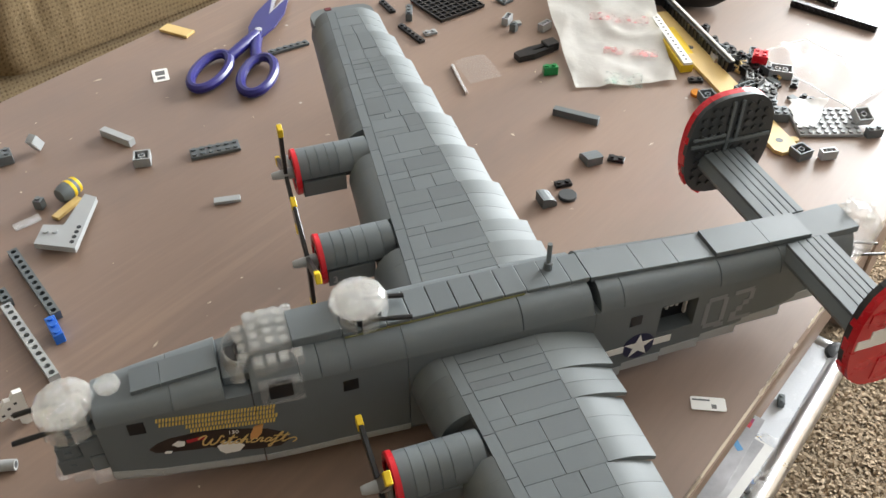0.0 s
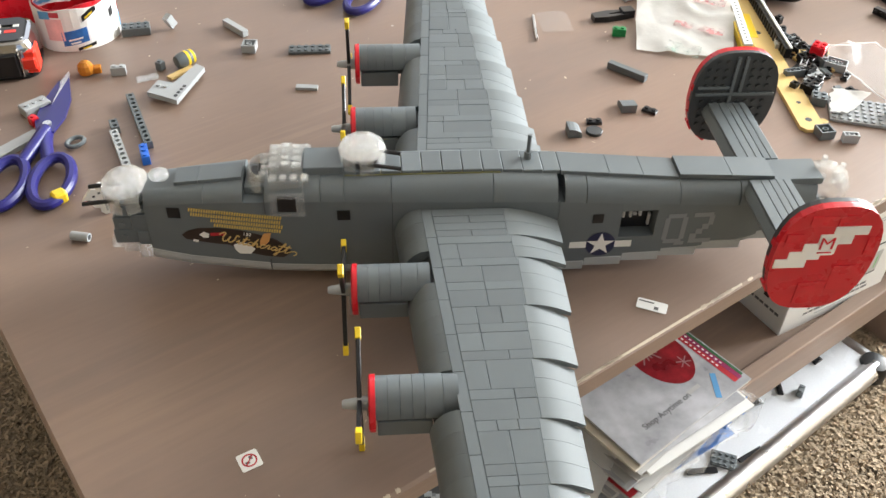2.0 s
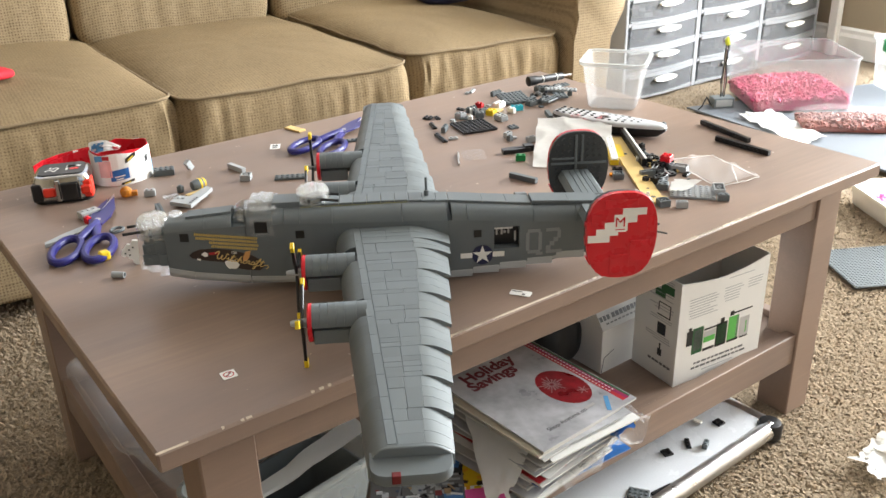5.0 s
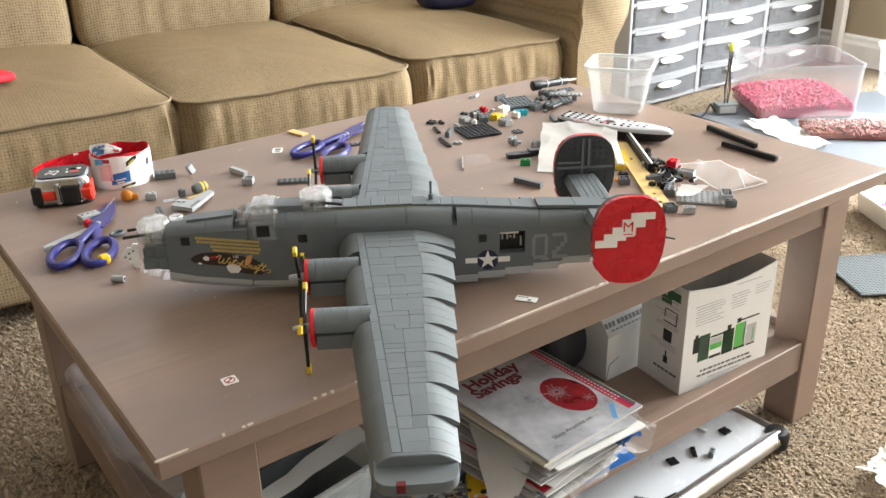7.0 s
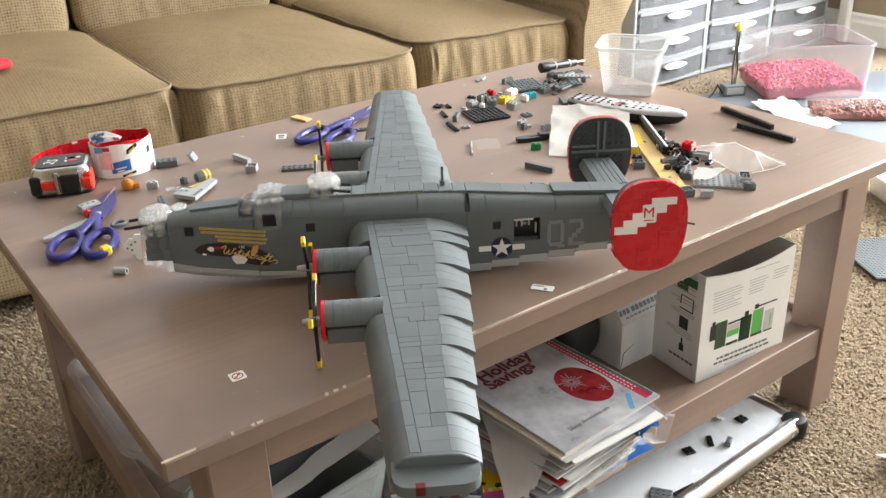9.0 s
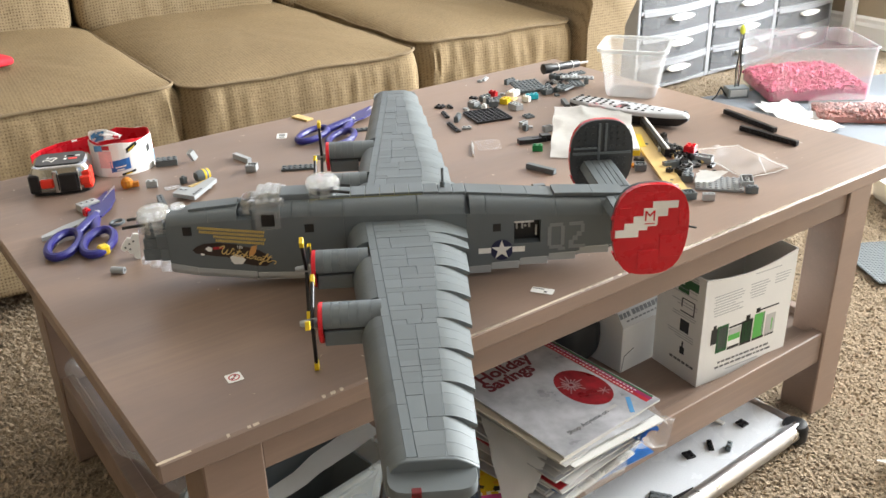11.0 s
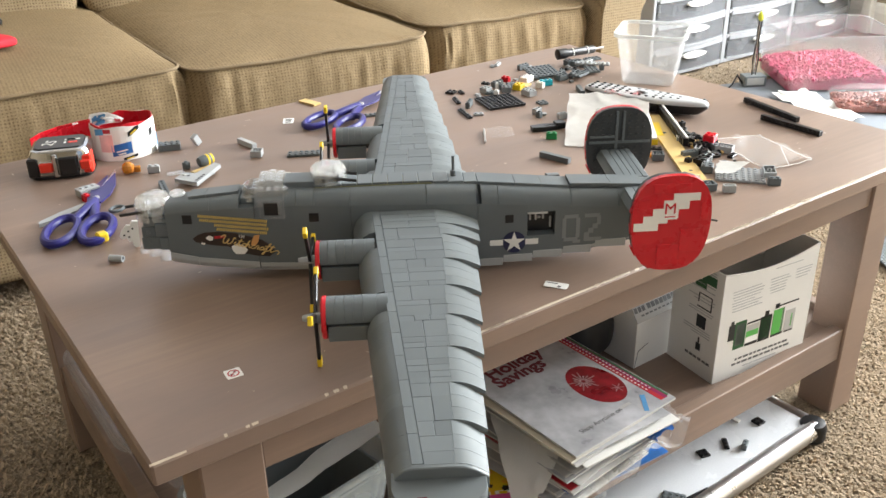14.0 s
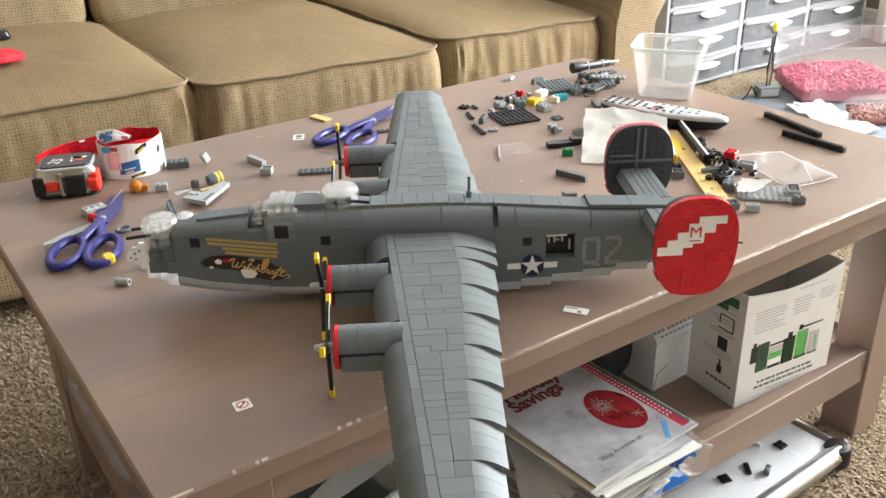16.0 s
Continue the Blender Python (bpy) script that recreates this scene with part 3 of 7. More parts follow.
def box_cushion(x0, x1, y0, y1, z0, z1, crown, seed):
    """A boxed seat cushion: puckered sides up to a crisp seam, and a crowned top."""
    bm = bmesh.new()
    rim = seat_rim(x0, x1, y0, y1)
    cx, cy = (x0 + x1) / 2, (y0 + y1) / 2
    hx, hy = (x1 - x0) / 2, (y1 - y0) / 2
    rings = []
    for k in range(15):
        h = k / 14
        ring = []
        for x, y, nx, ny in rim:
            s = x * abs(ny) + y * abs(nx)
            ze = seat_edge(x, y, x0, x1, y0, y1, z1, seed)
            wave = noise.noise(Vector((s * 26 + seed * 5.1, h * 1.2, seed))) * 0.0055 + noise.noise(Vector((s * 62 + seed, h * 2.0, 7.0))) * 0.0028
            area = max(0.0, 0.35 + 1.4 * noise.noise(Vector((s * 4.5 + seed * 2.2, 0.5, 3.0))))
            fold = wave * area * (h ** 0.5) * max(0.0, 1 - h ** 14) * 3.2
            swell = 0.010 * math.sin(math.pi * h) ** 0.7 - 0.004 * h ** 10
            z = z0 + (ze - 0.003 - z0) * h + 0.008 * math.sin(math.pi * h) * noise.noise(Vector((s * 7, h * 3, seed + 2.0)))
            ring.append((x + nx * (swell + fold), y + ny * (swell + fold), z))
        rings.append(ring)
    for f in (0.992, 0.975, 0.95, 0.91, 0.86, 0.8, 0.73, 0.65, 0.56, 0.46, 0.36, 0.26, 0.16, 0.06):
        ring = []
        for x, y, nx, ny in rim:
            px, py = cx + (x - cx) * f, cy + (y - cy) * f
            u, v = (px - cx) / hx, (py - y0) / (y1 - y0)
            rise = (1 - abs(u) ** 4) * (1 - (1 - min(v / 0.55, 1.0)) ** 2.4)
            rise = 0.55 * rise ** 0.6 + 0.45 * rise
            e = f ** 9
            z = seat_edge(x, y, x0, x1, y0, y1, z1, seed) * e + (z1 + 0.010 * v) * (1 - e) + crown * rise
            z += 0.006 * rise * noise.noise(Vector((px * 5 + seed * 9, py * 5, 0.2))) + 0.0018 * rise * noise.noise(Vector((px * 24, py * 24, seed)))
            ring.append((px, py, z))
        rings.append(ring)
    loft(bm, rings)
    return slump(bm, y0)


def slump(bm, y0):
    """Cushions have slid a little sideways towards their backs."""
    for v in bm.verts:
        v.co.x -= 0.07 * (v.co.y - y0)
    return bm


def edge_piping(x0, x1, y0, y1, z1, seed=0, r=0.0034):
    """Piping sewn into the top seam of a seat cushion."""
    bm = bmesh.new()
    ring_tube(bm, [(x + nx * 0.001, y + ny * 0.001, seat_edge(x, y, x0, x1, y0, y1, z1, seed)) for x, y, nx, ny in seat_rim(x0, x1, y0, y1, 150)], r, 7)
    return slump(bm, y0)


def rolled_arm(x0, x1, y0, y1, out):
    """Arm with a rolled top that overhangs its outer side (out = 1 or -1)."""
    w = x1 - x0
    cx, zc = (x0 + x1) / 2 + out * 0.02, 0.525
    prof = [(x0, 0.035), (x0, 0.25), (x0, 0.42)] if out > 0 else [(x0 + 0.012, 0.035), (x0 + 0.012, 0.25), (x0, 0.42)]
    prof += [(cx - w * 0.56 * math.cos(radians(a)), zc + 0.095 * math.sin(radians(a))) for a in range(-20, 201, 12)]
    prof += [(x1 - (0.02 if out > 0 else 0), 0.42), (x1 - (0.03 if out > 0 else 0), 0.25), (x1 - (0.03 if out > 0 else 0), 0.035)]
    bm = bmesh.new()
    mx, mz = (x0 + x1) / 2, 0.33
    rings = []
    for y, f in [(y0, 0.90), (y0 + 0.006, 0.955), (y0 + 0.02, 0.99)] + [(y0 + 0.04 + (y1 - y0 - 0.06) * k / 10, 1.0) for k in range(11)] + [(y1, 0.96)]:
        rings.append([(mx + (x - mx) * f + 0.0015 * noise.noise(Vector((x * 8, y * 8, z * 8))), y, max(0.035, mz + (z - mz) * f + 0.004 * noise.noise(Vector((x * 6, y * 6, 4.4))))) for x, z in prof])
    return loft(bm, rings)


SEATS = ((-0.575, -0.004, 0.430), (0.004, 0.580, 0.424), (0.588, 1.062, 0.436))
for i, (a, b, zs) in enumerate(SEATS):
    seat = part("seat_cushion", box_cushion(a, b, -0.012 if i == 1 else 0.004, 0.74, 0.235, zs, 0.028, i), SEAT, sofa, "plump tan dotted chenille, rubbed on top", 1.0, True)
    part("piping", edge_piping(a, b, -0.012 if i == 1 else 0.004, 0.74, zs, i), PIPING, seat, "darker brown cord", 1.0, True)
for i, (a, b) in enumerate(((-0.78, -0.078), (-0.072, 0.488), (0.494, 1.075))):
    bk = part("back_cushion", cushion(a, b, 0.655, 0.83, 0.405, 0.86, 7, 0.02, 0.016, i + 5, 28), SOFA, sofa, "", 1.0, True)
part("arm", rolled_arm(1.070, 1.235, -0.03, 0.95, 1), SOFA, sofa, "rolled arm", 1.0, True)
part("arm", rolled_arm(-1.0, -0.80, -0.03, 0.95, -1), SOFA, sofa, "rolled arm", 1.0, True)
part("backrest", cushion(-0.85, 1.15, 0.79, 0.97, 0.03, 0.80, 9, 0.01, 0.004, 13), SOFA, sofa, "", 1.0, True)
part("base", cushion(-0.81, 1.08, 0.012, 0.80, 0.035, 0.24, 14, 0.0, 0.003, 14), SOFA, sofa, "", 1.0, True)
for fx in (-0.93, 1.16):
    for fy in (0.05, 0.9):
        bm = bmesh.new()
        cyl(bm, 0.025, 0, 0.05, 12, pose(fx, fy, 0), 0.03)
        part("foot", bm, BLK, sofa, "dark block foot", 1.0)

# ---------------- brick-built bomber (local millimetres: x nose to tail, y to the far wing, z up) ----------------
PLANE_YAW = -31.8
plane = root("toy_bomber", (0.1508, 0.2910, TZ), PLANE_YAW, "dark grey brick-built toy bomber with red fins on the table", "toy aeroplane")


def lerp_table(tab, x):
    for (a, va), (b, vb) in zip(tab, tab[1:]):
        if x <= b:
            f = max(0.0, (x - a) / (b - a))
            return va + (vb - va) * f
    return tab[-1][1]


HALF = [(-20, 18), (8, 21), (77, 27), (110, 29), (300, 29), (392, 26.2), (470, 23.5), (527, 18)]
BELLY = [(-17, 21), (12, 15.5), (73, 9.5), (127, 8), (185, 3), (210, 0), (300, 0), (330, 4), (370, 8), (420, 13), (470, 21), (527, 36)]
SHOULDER = [(-17, 77.5), (8, 80.5), (60, 84), (110, 86), (150, 84), (300, 79), (408, 70), (486, 64), (527, 60)]
TOP = [(-17, 87.5), (8, 90), (60, 94), (108, 98), (260, 98), (311, 95), (408, 86), (486, 82), (527, 78)]
SPINE = [(-45, 8), (8, 11), (110, 12.5), (527, 11.5)]


def hull_low(x):
    w, zb, zs = lerp_table(HALF, x), lerp_table(BELLY, x), lerp_table(SHOULDER, x)
    p = [(-w, zs), (-w, zb + 9), (-w * 0.9, zb + 3), (-w * 0.68, zb)]
    return [(x, y, z) for y, z in p] + [(x, -y, z) for y, z in p[::-1]]


def hull_up(x):
    w, zs, zt, sp = lerp_table(HALF, x), lerp_table(SHOULDER, x), lerp_table(TOP, x), lerp_table(SPINE, x)
    p = [(-w, zs)] + [(-sp - (w - sp) * math.cos(radians(a)), zs + (zt - zs) * math.sin(radians(a))) for a in (18, 36, 54, 72, 90)]
    return [(x, y, z) for y, z in p] + [(x, -y, z) for y, z in p[::-1]]


def span(fn, a, b, step=18.0):
    n = max(1, round((b - a) / step))
    return [fn(a + (b - a) * k / n) for k in range(n + 1)]


# near-black filler: its colour supplies the shade between the hull pieces
bm = bmesh.new()
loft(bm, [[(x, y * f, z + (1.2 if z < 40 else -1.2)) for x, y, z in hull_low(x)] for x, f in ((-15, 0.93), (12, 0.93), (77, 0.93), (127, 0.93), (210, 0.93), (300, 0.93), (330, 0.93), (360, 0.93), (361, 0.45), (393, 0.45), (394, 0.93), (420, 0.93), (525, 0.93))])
part("fuselage_core", bm, CORE, plane, "inner core coloured dark for the shade in the seams")
for a, b in ((-17, 76.6), (77.4, 176), (176.5, 309), (309.5, 362), (392, 527)):
    bm = bmesh.new()
    loft(bm, span(hull_low, a, b))
    part("fuselage_side", bm, DK, plane)
# sill and lintel round the open waist hatches
for low in (True, False):
    bm = bmesh.new()
    rings = []
    for x in (362, 377, 392):
        ring = hull_low(x)
        rings.append([(q[0], q[1], 38 if k in (0, 7) else q[2]) for k, q in enumerate(ring)] if low else [(x, ring[0][1], 65.5), (x, ring[0][1], ring[0][2]), (x, ring[7][1], ring[7][2]), (x, ring[7][1], 65.5)])
    loft(bm, rings)
    part("fuselage_side", bm, DK, plane)
for a, b in ((-16, 30), (30.3, 61), (78, 107.6), (108, 120.5), (121, 139), (139.3, 175.6), (176, 255.4), (256, 307), (313, 330.4), (331, 408.4), (409, 459.5), (460, 527)):
    bm = bmesh.new()
    loft(bm, span(hull_up, a, b))
    part("fuselage_panel", bm, DK, plane, smooth=True)
# belly band of lighter bricks: three shallow pieces at the nose, steps at the tail
for a, b, h in ((-17, 12, 16), (12.3, 76.4, 15), (77.6, 176, 12)):
    bm = bmesh.new()
    rings = []
    for k in range(5):
        x = a + (b - a) * k / 4
        w, zb = lerp_table(HALF, x) + 0.6, lerp_table(BELLY, x) - 0.6
        p = [(-w, zb + 9 + h * 0.3), (-w, zb + 8), (-w * 0.9, zb + 3), (-w * 0.68, zb)]
        rings.append([(x, y, z) for y, z in p] + [(x, -y, z) for y, z in p[::-1]])
    loft(bm, rings)
    part("belly_band", bm, LT, plane, "light grey belly piece")
for k, (a, b) in enumerate(((310, 336), (336.4, 368), (368.4, 400), (400.4, 432), (432.4, 470), (470.4, 505))):
    zb = lerp_table(BELLY, (a + b) / 2)
    w = lerp_table(HALF, (a + b) / 2) + 0.5
    bm = bmesh.new()
    box(bm, a, b, -w, w, zb + 2, zb + 11, 0.4)
    part("belly_step", bm, LT, plane, "light grey stepped belly plate")

# spine: a row of smooth tiles down the middle of the back
xs = [139, 152, 168, 184, 200, 216, 232, 248, 264, 280, 296, 310]
for a, b in zip(xs, xs[1:]):
    z = min(lerp_table(TOP, a), lerp_table(TOP, b)) + 3.0
    bm = bmesh.new()
    box(bm, a + 0.25, b - 0.25, -12.5, 13.5, z - 4, z, 0.5)
    part("spine_tile", bm, DK, plane)
for a, b, dz in ((310.6, 350, 2.8), (350.4, 378, 2.8), (378.4, 407.5, 2.8), (408.5, 452, 5.2), (452.4, 488, 5.2)):
    za, zb = lerp_table(TOP, a) + dz, lerp_table(TOP, b) + dz
    bm = bmesh.new()
    loft(bm, [[(x, -13, z - 4), (x, 13, z - 4), (x, 13, z - 0.4), (x, 12.6, z), (x, -12.6, z), (x, -13, z - 0.4)] for x, z in ((a, za), (b, zb))])
    part("spine_tile", bm, DK, plane)
bm = bmesh.new()
box(bm, 488.5, 530, -14, 14, 78, 84, 0.5)
part("spine_tile", bm, DK, plane)
bm = bmesh.new()
box(bm, 140, 262, -13.4, 13.4, 96.5, 98.6)
part("spine_plate", bm, mat("olive_plastic", (0.20, 0.19, 0.07), 0.4), plane, "thin olive strip below the spine tiles")
# nose deck
for a, b in ((8, 26), (26.3, 60)):
    bm = bmesh.new()
    z0, z1 = lerp_table(TOP, a), lerp_table(TOP, b)
    loft(bm, [[(x, -9.5, z - 2), (x, 9.5, z - 2), (x, 9.5, z + 3), (x, -9.5, z + 3)] for x, z in ((a, z0), (b, z1))])
    part("nose_deck_tile", bm, DK, plane)
# raised deck behind the canopy, under the turret
bm = bmesh.new()
box(bm, 107.5, 139, -10.5, 17, 96, 104.5, 0.6)
part("deck_block", bm, DK, plane)
# mast
bm = bmesh.new()
cyl(bm, 1.7, 98, 121, 10, pose(286, 4, 0))
cyl(bm, 3.2, 98, 105, 10, pose(286, 4, 0))
part("mast", bm, DK, plane, "short aerial mast")

# ---- wings ----
def u_le(s): return 175.0 + 0.0845 * s
def u_te(s): return 312.0 - 0.080 * s
def u_spar(s): return 196.0 + 0.0745 * s
def u_flat(s): return 262.0 + 0.085 * (s - 30) if s < 100 else 272.0 - 0.0405 * s


WTOP = 77.0
# the whole wing sits a little askew on the fuselage, its far tip high
LEAN = Matrix.Translation((0, 0, 0.077)) @ Matrix.Rotation(radians(2.75), 4, "X") @ Matrix.Translation((0, 0, -0.077))
NACELLES = (97.0, 200.0)


LAMP = plastic("dark_red_clear_plastic", (0.11, 0.004, 0.007), 0.2)


def make_wing(side):
    label = "grey tiled wing with stepped trailing edge panels"
    # wing filler in the same near-black, painting shade into the tile gaps
    bm = bmesh.new()
    rings = []
    for s in (26, 120, 220, 320, 414):
        a, b, c = u_le(s), u_spar(s), u_te(s)
        prof = [(a + 6, 47), (a + 4, 54), (b + 2, 73), (u_flat(s), 74), (c - 16, 64), (c - 12, 58), (c - 40, 50)]
        rings.append([(u, side * s, z) for u, z in prof])
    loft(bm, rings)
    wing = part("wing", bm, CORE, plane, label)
    wing.matrix_basis = LEAN
    wing["label"] = label
    def piece(name, bm, label="", smooth=False, m=DK):
        part(name, bm, m, wing, label, smooth=smooth)
    # leading edge slopes
    s = 28.0
    while s < 406:
        e = min(s + 16, 412)
        mid = (s + e) / 2
        near = min(abs(mid - n) for n in NACELLES)
        if near > 17:
            bm = bmesh.new()
            rings = []
            for q in (s + 0.03, e - 0.03):
                a, b = u_le(q), u_spar(q)
                pr = [(b - (b - a) * math.sin(radians(t)), 50 + (WTOP - 50) * math.cos(radians(t))) for t in (0, 18, 36, 54, 72, 86)]
                pr += [(a + 1, 46), (b, 46)]
                rings.append([(u, side * q, z) for u, z in pr])
            loft(bm, rings)
            piece("leading_edge_slope", bm, smooth=True)
        s = e
    # beam beside the slopes
    cuts = [30, 62, 94, 126, 158, 190, 222, 254, 286, 318, 350, 380, 411]
    for a, b in zip(cuts, cuts[1:]):
        bm = bmesh.new()
        loft(bm, [[(u_spar(q) + du, side * q, z) for du, z in ((0.2, 72), (7.8, 72), (7.8, WTOP + 0.3), (0.2, WTOP + 0.3))] for q in (a + 0.2, b - 0.2)])
        piece("beam_tile", bm)
    # flat tiles laid in rows that end where each trailing edge panel begins
    rr = random.Random(8)
    marks = [30, 61, 85, 133, 181, 229, 276, 323, 367, 412]
    for ma, mb in zip(marks, marks[1:]):
        st = u_flat((ma + mb) / 2)
        cuts = [ma]
        while cuts[-1] < mb - 1:
            step = rr.choice((8, 8, 16)) if ma < 100 else rr.choice((16, 16, 24, 8))
            cuts.append(mb if cuts[-1] + step > mb - 5 else cuts[-1] + step)
        for p0, p1 in zip(cuts, cuts[1:]):
            width = st - u_spar((p0 + p1) / 2) - 8
            n = max(1, round(width / 16))
            fr = [k / n for k in range(n + 1)]
            if ma < 100:
                fr = rr.choice(([0, 0.5, 1], [0, 1], [0, 0.3, 0.6, 1], [0, 0.25, 1]))
            elif rr.random() < 0.4 and n > 2:
                fr.pop(rr.choice(range(1, n)))
            for fa, fb in zip(fr, fr[1:]):
                bm = bmesh.new()
                dz = rr.uniform(-0.15, 0.15)
                rings = []
                for q in (p0 + 0.15, p1 - 0.15):
                    o, wd = u_spar(q) + 8, st - u_spar(q) - 8
                    ua, ub = o + wd * fa + 0.15, o + wd * fb - 0.15
                    rings.append([(u, side * q, z) for u, z in ((ua, 72), (ub, 72), (ub, WTOP - 0.3), (ub - 0.3, WTOP + dz), (ua + 0.3, WTOP + dz), (ua, WTOP - 0.3))])
                loft(bm, rings)
                piece("tile", bm)
    # trailing edge panels that fan open towards the back
    for a, b in zip(marks, marks[1:]):
        n = max(1, round((b - a) / 16))
        for k in range(n):
            p, q = a + (b - a) * k / n, a + (b - a) * (k + 1) / n
            bm = bmesh.new()
            rings = []
            for s in (p + 0.1, q - 0.1):
                f = (s - a) / (b - a)
                st = u_flat((a + b) / 2)
                back = u_te(b) + 1.5 - 0.03 * (s - a)
                pr = []
                for t in (0, 0.14, 0.28, 0.42, 0.56, 0.7, 0.85, 1.0):
                    z = WTOP - 13.5 * t ** 1.7 + (4.4 * f - 1.6) * t
                    pr.append((st + (back - st) * t, z))
                pr += [(back - 0.5, pr[-1][1] - 3.2), (st + (back - st) * 0.5, WTOP - 9.5 + (4.4 * f - 1.6) * 0.5), (st, WTOP - 5)]
                rings.append([(u, side * s, z) for u, z in pr])
            loft(bm, rings)
            piece("trailing_edge_slope", bm, smooth=True, m=DKR)
    # arched end piece closing the wing, overhanging the tip plate
    e0, e1, e2 = u_le(413), u_spar(413), u_te(413)
    pr = [(e1 - (e1 - e0) * math.sin(radians(t)), 50 + (WTOP - 50) * math.cos(radians(t))) for t in (86, 70, 54, 36, 18, 0)]
    ust = u_flat(400)
    pr += [(ust + (e2 - ust) * t, WTOP - 13.5 * t ** 1.7 + 2.8 * t) for t in (0, 0.3, 0.6, 0.85, 1.0)]
    pr += [(e2, 58), (e0 + 1, 46)]
    bm = bmesh.new()
    loft(bm, [[(u, side * q, z - dzz) for u, z in pr] for q, dzz in ((411.0, 0.0), (414.5, 0.2), (415.2, 1.0))])
    piece("wing_end", bm, smooth=True)
    # rounded tip plate with a red lamp
    a, b = u_le(414) + 2, u_te(414) - 2
    out = [(a, 408)] + [(a + 13 - 13 * math.cos(radians(t)), 424 + 13 * math.sin(radians(t))) for t in (0, 30, 60, 90)]
    out += [(b - 13 + 13 * math.sin(radians(t)), 424 + 13 * math.cos(radians(t))) for t in (0, 30, 60, 90)] + [(b, 408)]
    bm = bmesh.new()
    loft(bm, [[((u - 240) * f + 240, side * (408 + (v - 408) * f), z) for u, v in out] for f, z in ((0.97, 57), (1.0, 58.5), (1.0, 66), (0.985, 67.5))])
    piece("wing_tip_plate", bm, smooth=True)
    bm = bmesh.new()
    box(bm, 229, 236, min(side * 432, side * 437.8), max(side * 432, side * 437.8), 60, 68.1, 0.5)
    piece("tip_lamp", bm, "small dark red tip lamp", m=LAMP)
    return wing


make_wing(-1)
make_wing(1)


def make_engine(y, blades, dz=0.0, dx=0.0):
    """Nacelle with a red cowl ring, dark intake box, spinner and black propeller with yellow tips."""
    eng = part("engine", bmesh.new(), CORE, plane, "grey engine nacelle with a red cowl ring")
    eng.matrix_basis = LEAN @ pose(dx * 0.001, y * 0.001, dz * 0.001)
    zc, r, zr = 63.5, 16.2, 60.5
    rear = u_spar(abs(y)) + 4.0 - dx * 0.6
    cutsx = [152, 160, 168, 176, 184, 196, rear - 4.5]
    for a, b in zip(cutsx, cutsx[1:]):
        bm = bmesh.new()
        prf = arc(0, zc, r, 0, 180, 14) + arc(0, zc, r - 2.5, 180, 0, 14)
        loft(bm, [[(x, p, q) for p, q in prf] for x in (a + 0.15, b - 0.15)])
        part("cowl_panel", bm, DK, eng, smooth=True)
    # dark block whose colour stands in for shade inside the nacelle
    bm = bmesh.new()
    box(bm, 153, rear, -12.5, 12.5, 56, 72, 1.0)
    part("nacelle_core", bm, CORE, eng, "core coloured dark for shade")
    bm = bmesh.new()
    box(bm, 153, 189, -15, 15, 44, 59.5, 0.6)
    part("intake_box", bm, DK, eng, "grey box under the nacelle")
    bm = bmesh.new()
    ring_tube_pts = [[(x, rr * math.cos(2 * math.pi * k / 28), zr + rr * math.sin(2 * math.pi * k / 28)) for k in range(28)] for x, rr in ((152, 14.5), (148, 14.5), (147.4, 15.8), (147.6, 18.2), (148.6, 19.2), (152, 19.2), (152, 14.5))]
    loft(bm, ring_tube_pts, True, False)
    part("cowl_ring", bm, RED, eng, "red ring", smooth=True)
    TY = Matrix.Translation((0, 0, zr)) @ Matrix.Rotation(radians(90), 4, "Y")
    bm = bmesh.new()
    cyl(bm, 14.7, 150, 152, 24, TY)
    for k in range(9):
        a = 2 * math.pi * k / 9
        cyl(bm, 2.4, 148.4, 150, 8, TY @ Matrix.Translation((9.5 * math.cos(a), 9.5 * math.sin(a), 0)))
    part("engine_face", bm, BLK, eng, "black engine face")
    bm = bmesh.new()
    lathe(bm, [(5.0, 148), (5.0, 141), (4.2, 140.5), (3.2, 132), (2.4, 130), (0.4, 130)], 14, TY)
    part("spinner", bm, LT, eng, "light grey cone", smooth=True)
    bm = bmesh.new()
    box(bm, 145.8, 148.6, -3.5, 3.5, -2, 22, 0.5, Matrix.Translation((0, 0, zr)) @ Matrix.Rotation(radians(blades[-1] + 20), 4, "X"))
    part("hub_bar", bm, LT, eng, "light grey bar behind the hub")
    for ang in blades:
        R = Matrix.Translation((141.5, 0, zr)) @ Matrix.Rotation(radians(ang), 4, "X")
        bm = bmesh.new()
        box(bm, -1.6, 1.6, -4, 4, 3, 43, 0.5, R)
        part("propeller_blade", bm, BLK, eng, "black")
        bm = bmesh.new()
        box(bm, -2.1, 2.1, -4, 4, 43, 51, 0.5, R)
        part("blade_tip", bm, YEL, eng, "yellow")
    return eng


make_engine(-200, (-62, 60, 180), 0, 7)
make_engine(-97, (27, -91, 150), 0, -4)
eng3 = make_engine(99, (-62, 60, 180), 0, -4)
lettering("engine_number", "3", 0.009, PAPERG, eng3, Matrix.Translation((0.158, -0.0152, 0.0505)) @ Matrix.Rotation(radians(90), 4, "X"), 0.0001, label="small pale figure")
make_engine(203, (5, 125, -115), 0)

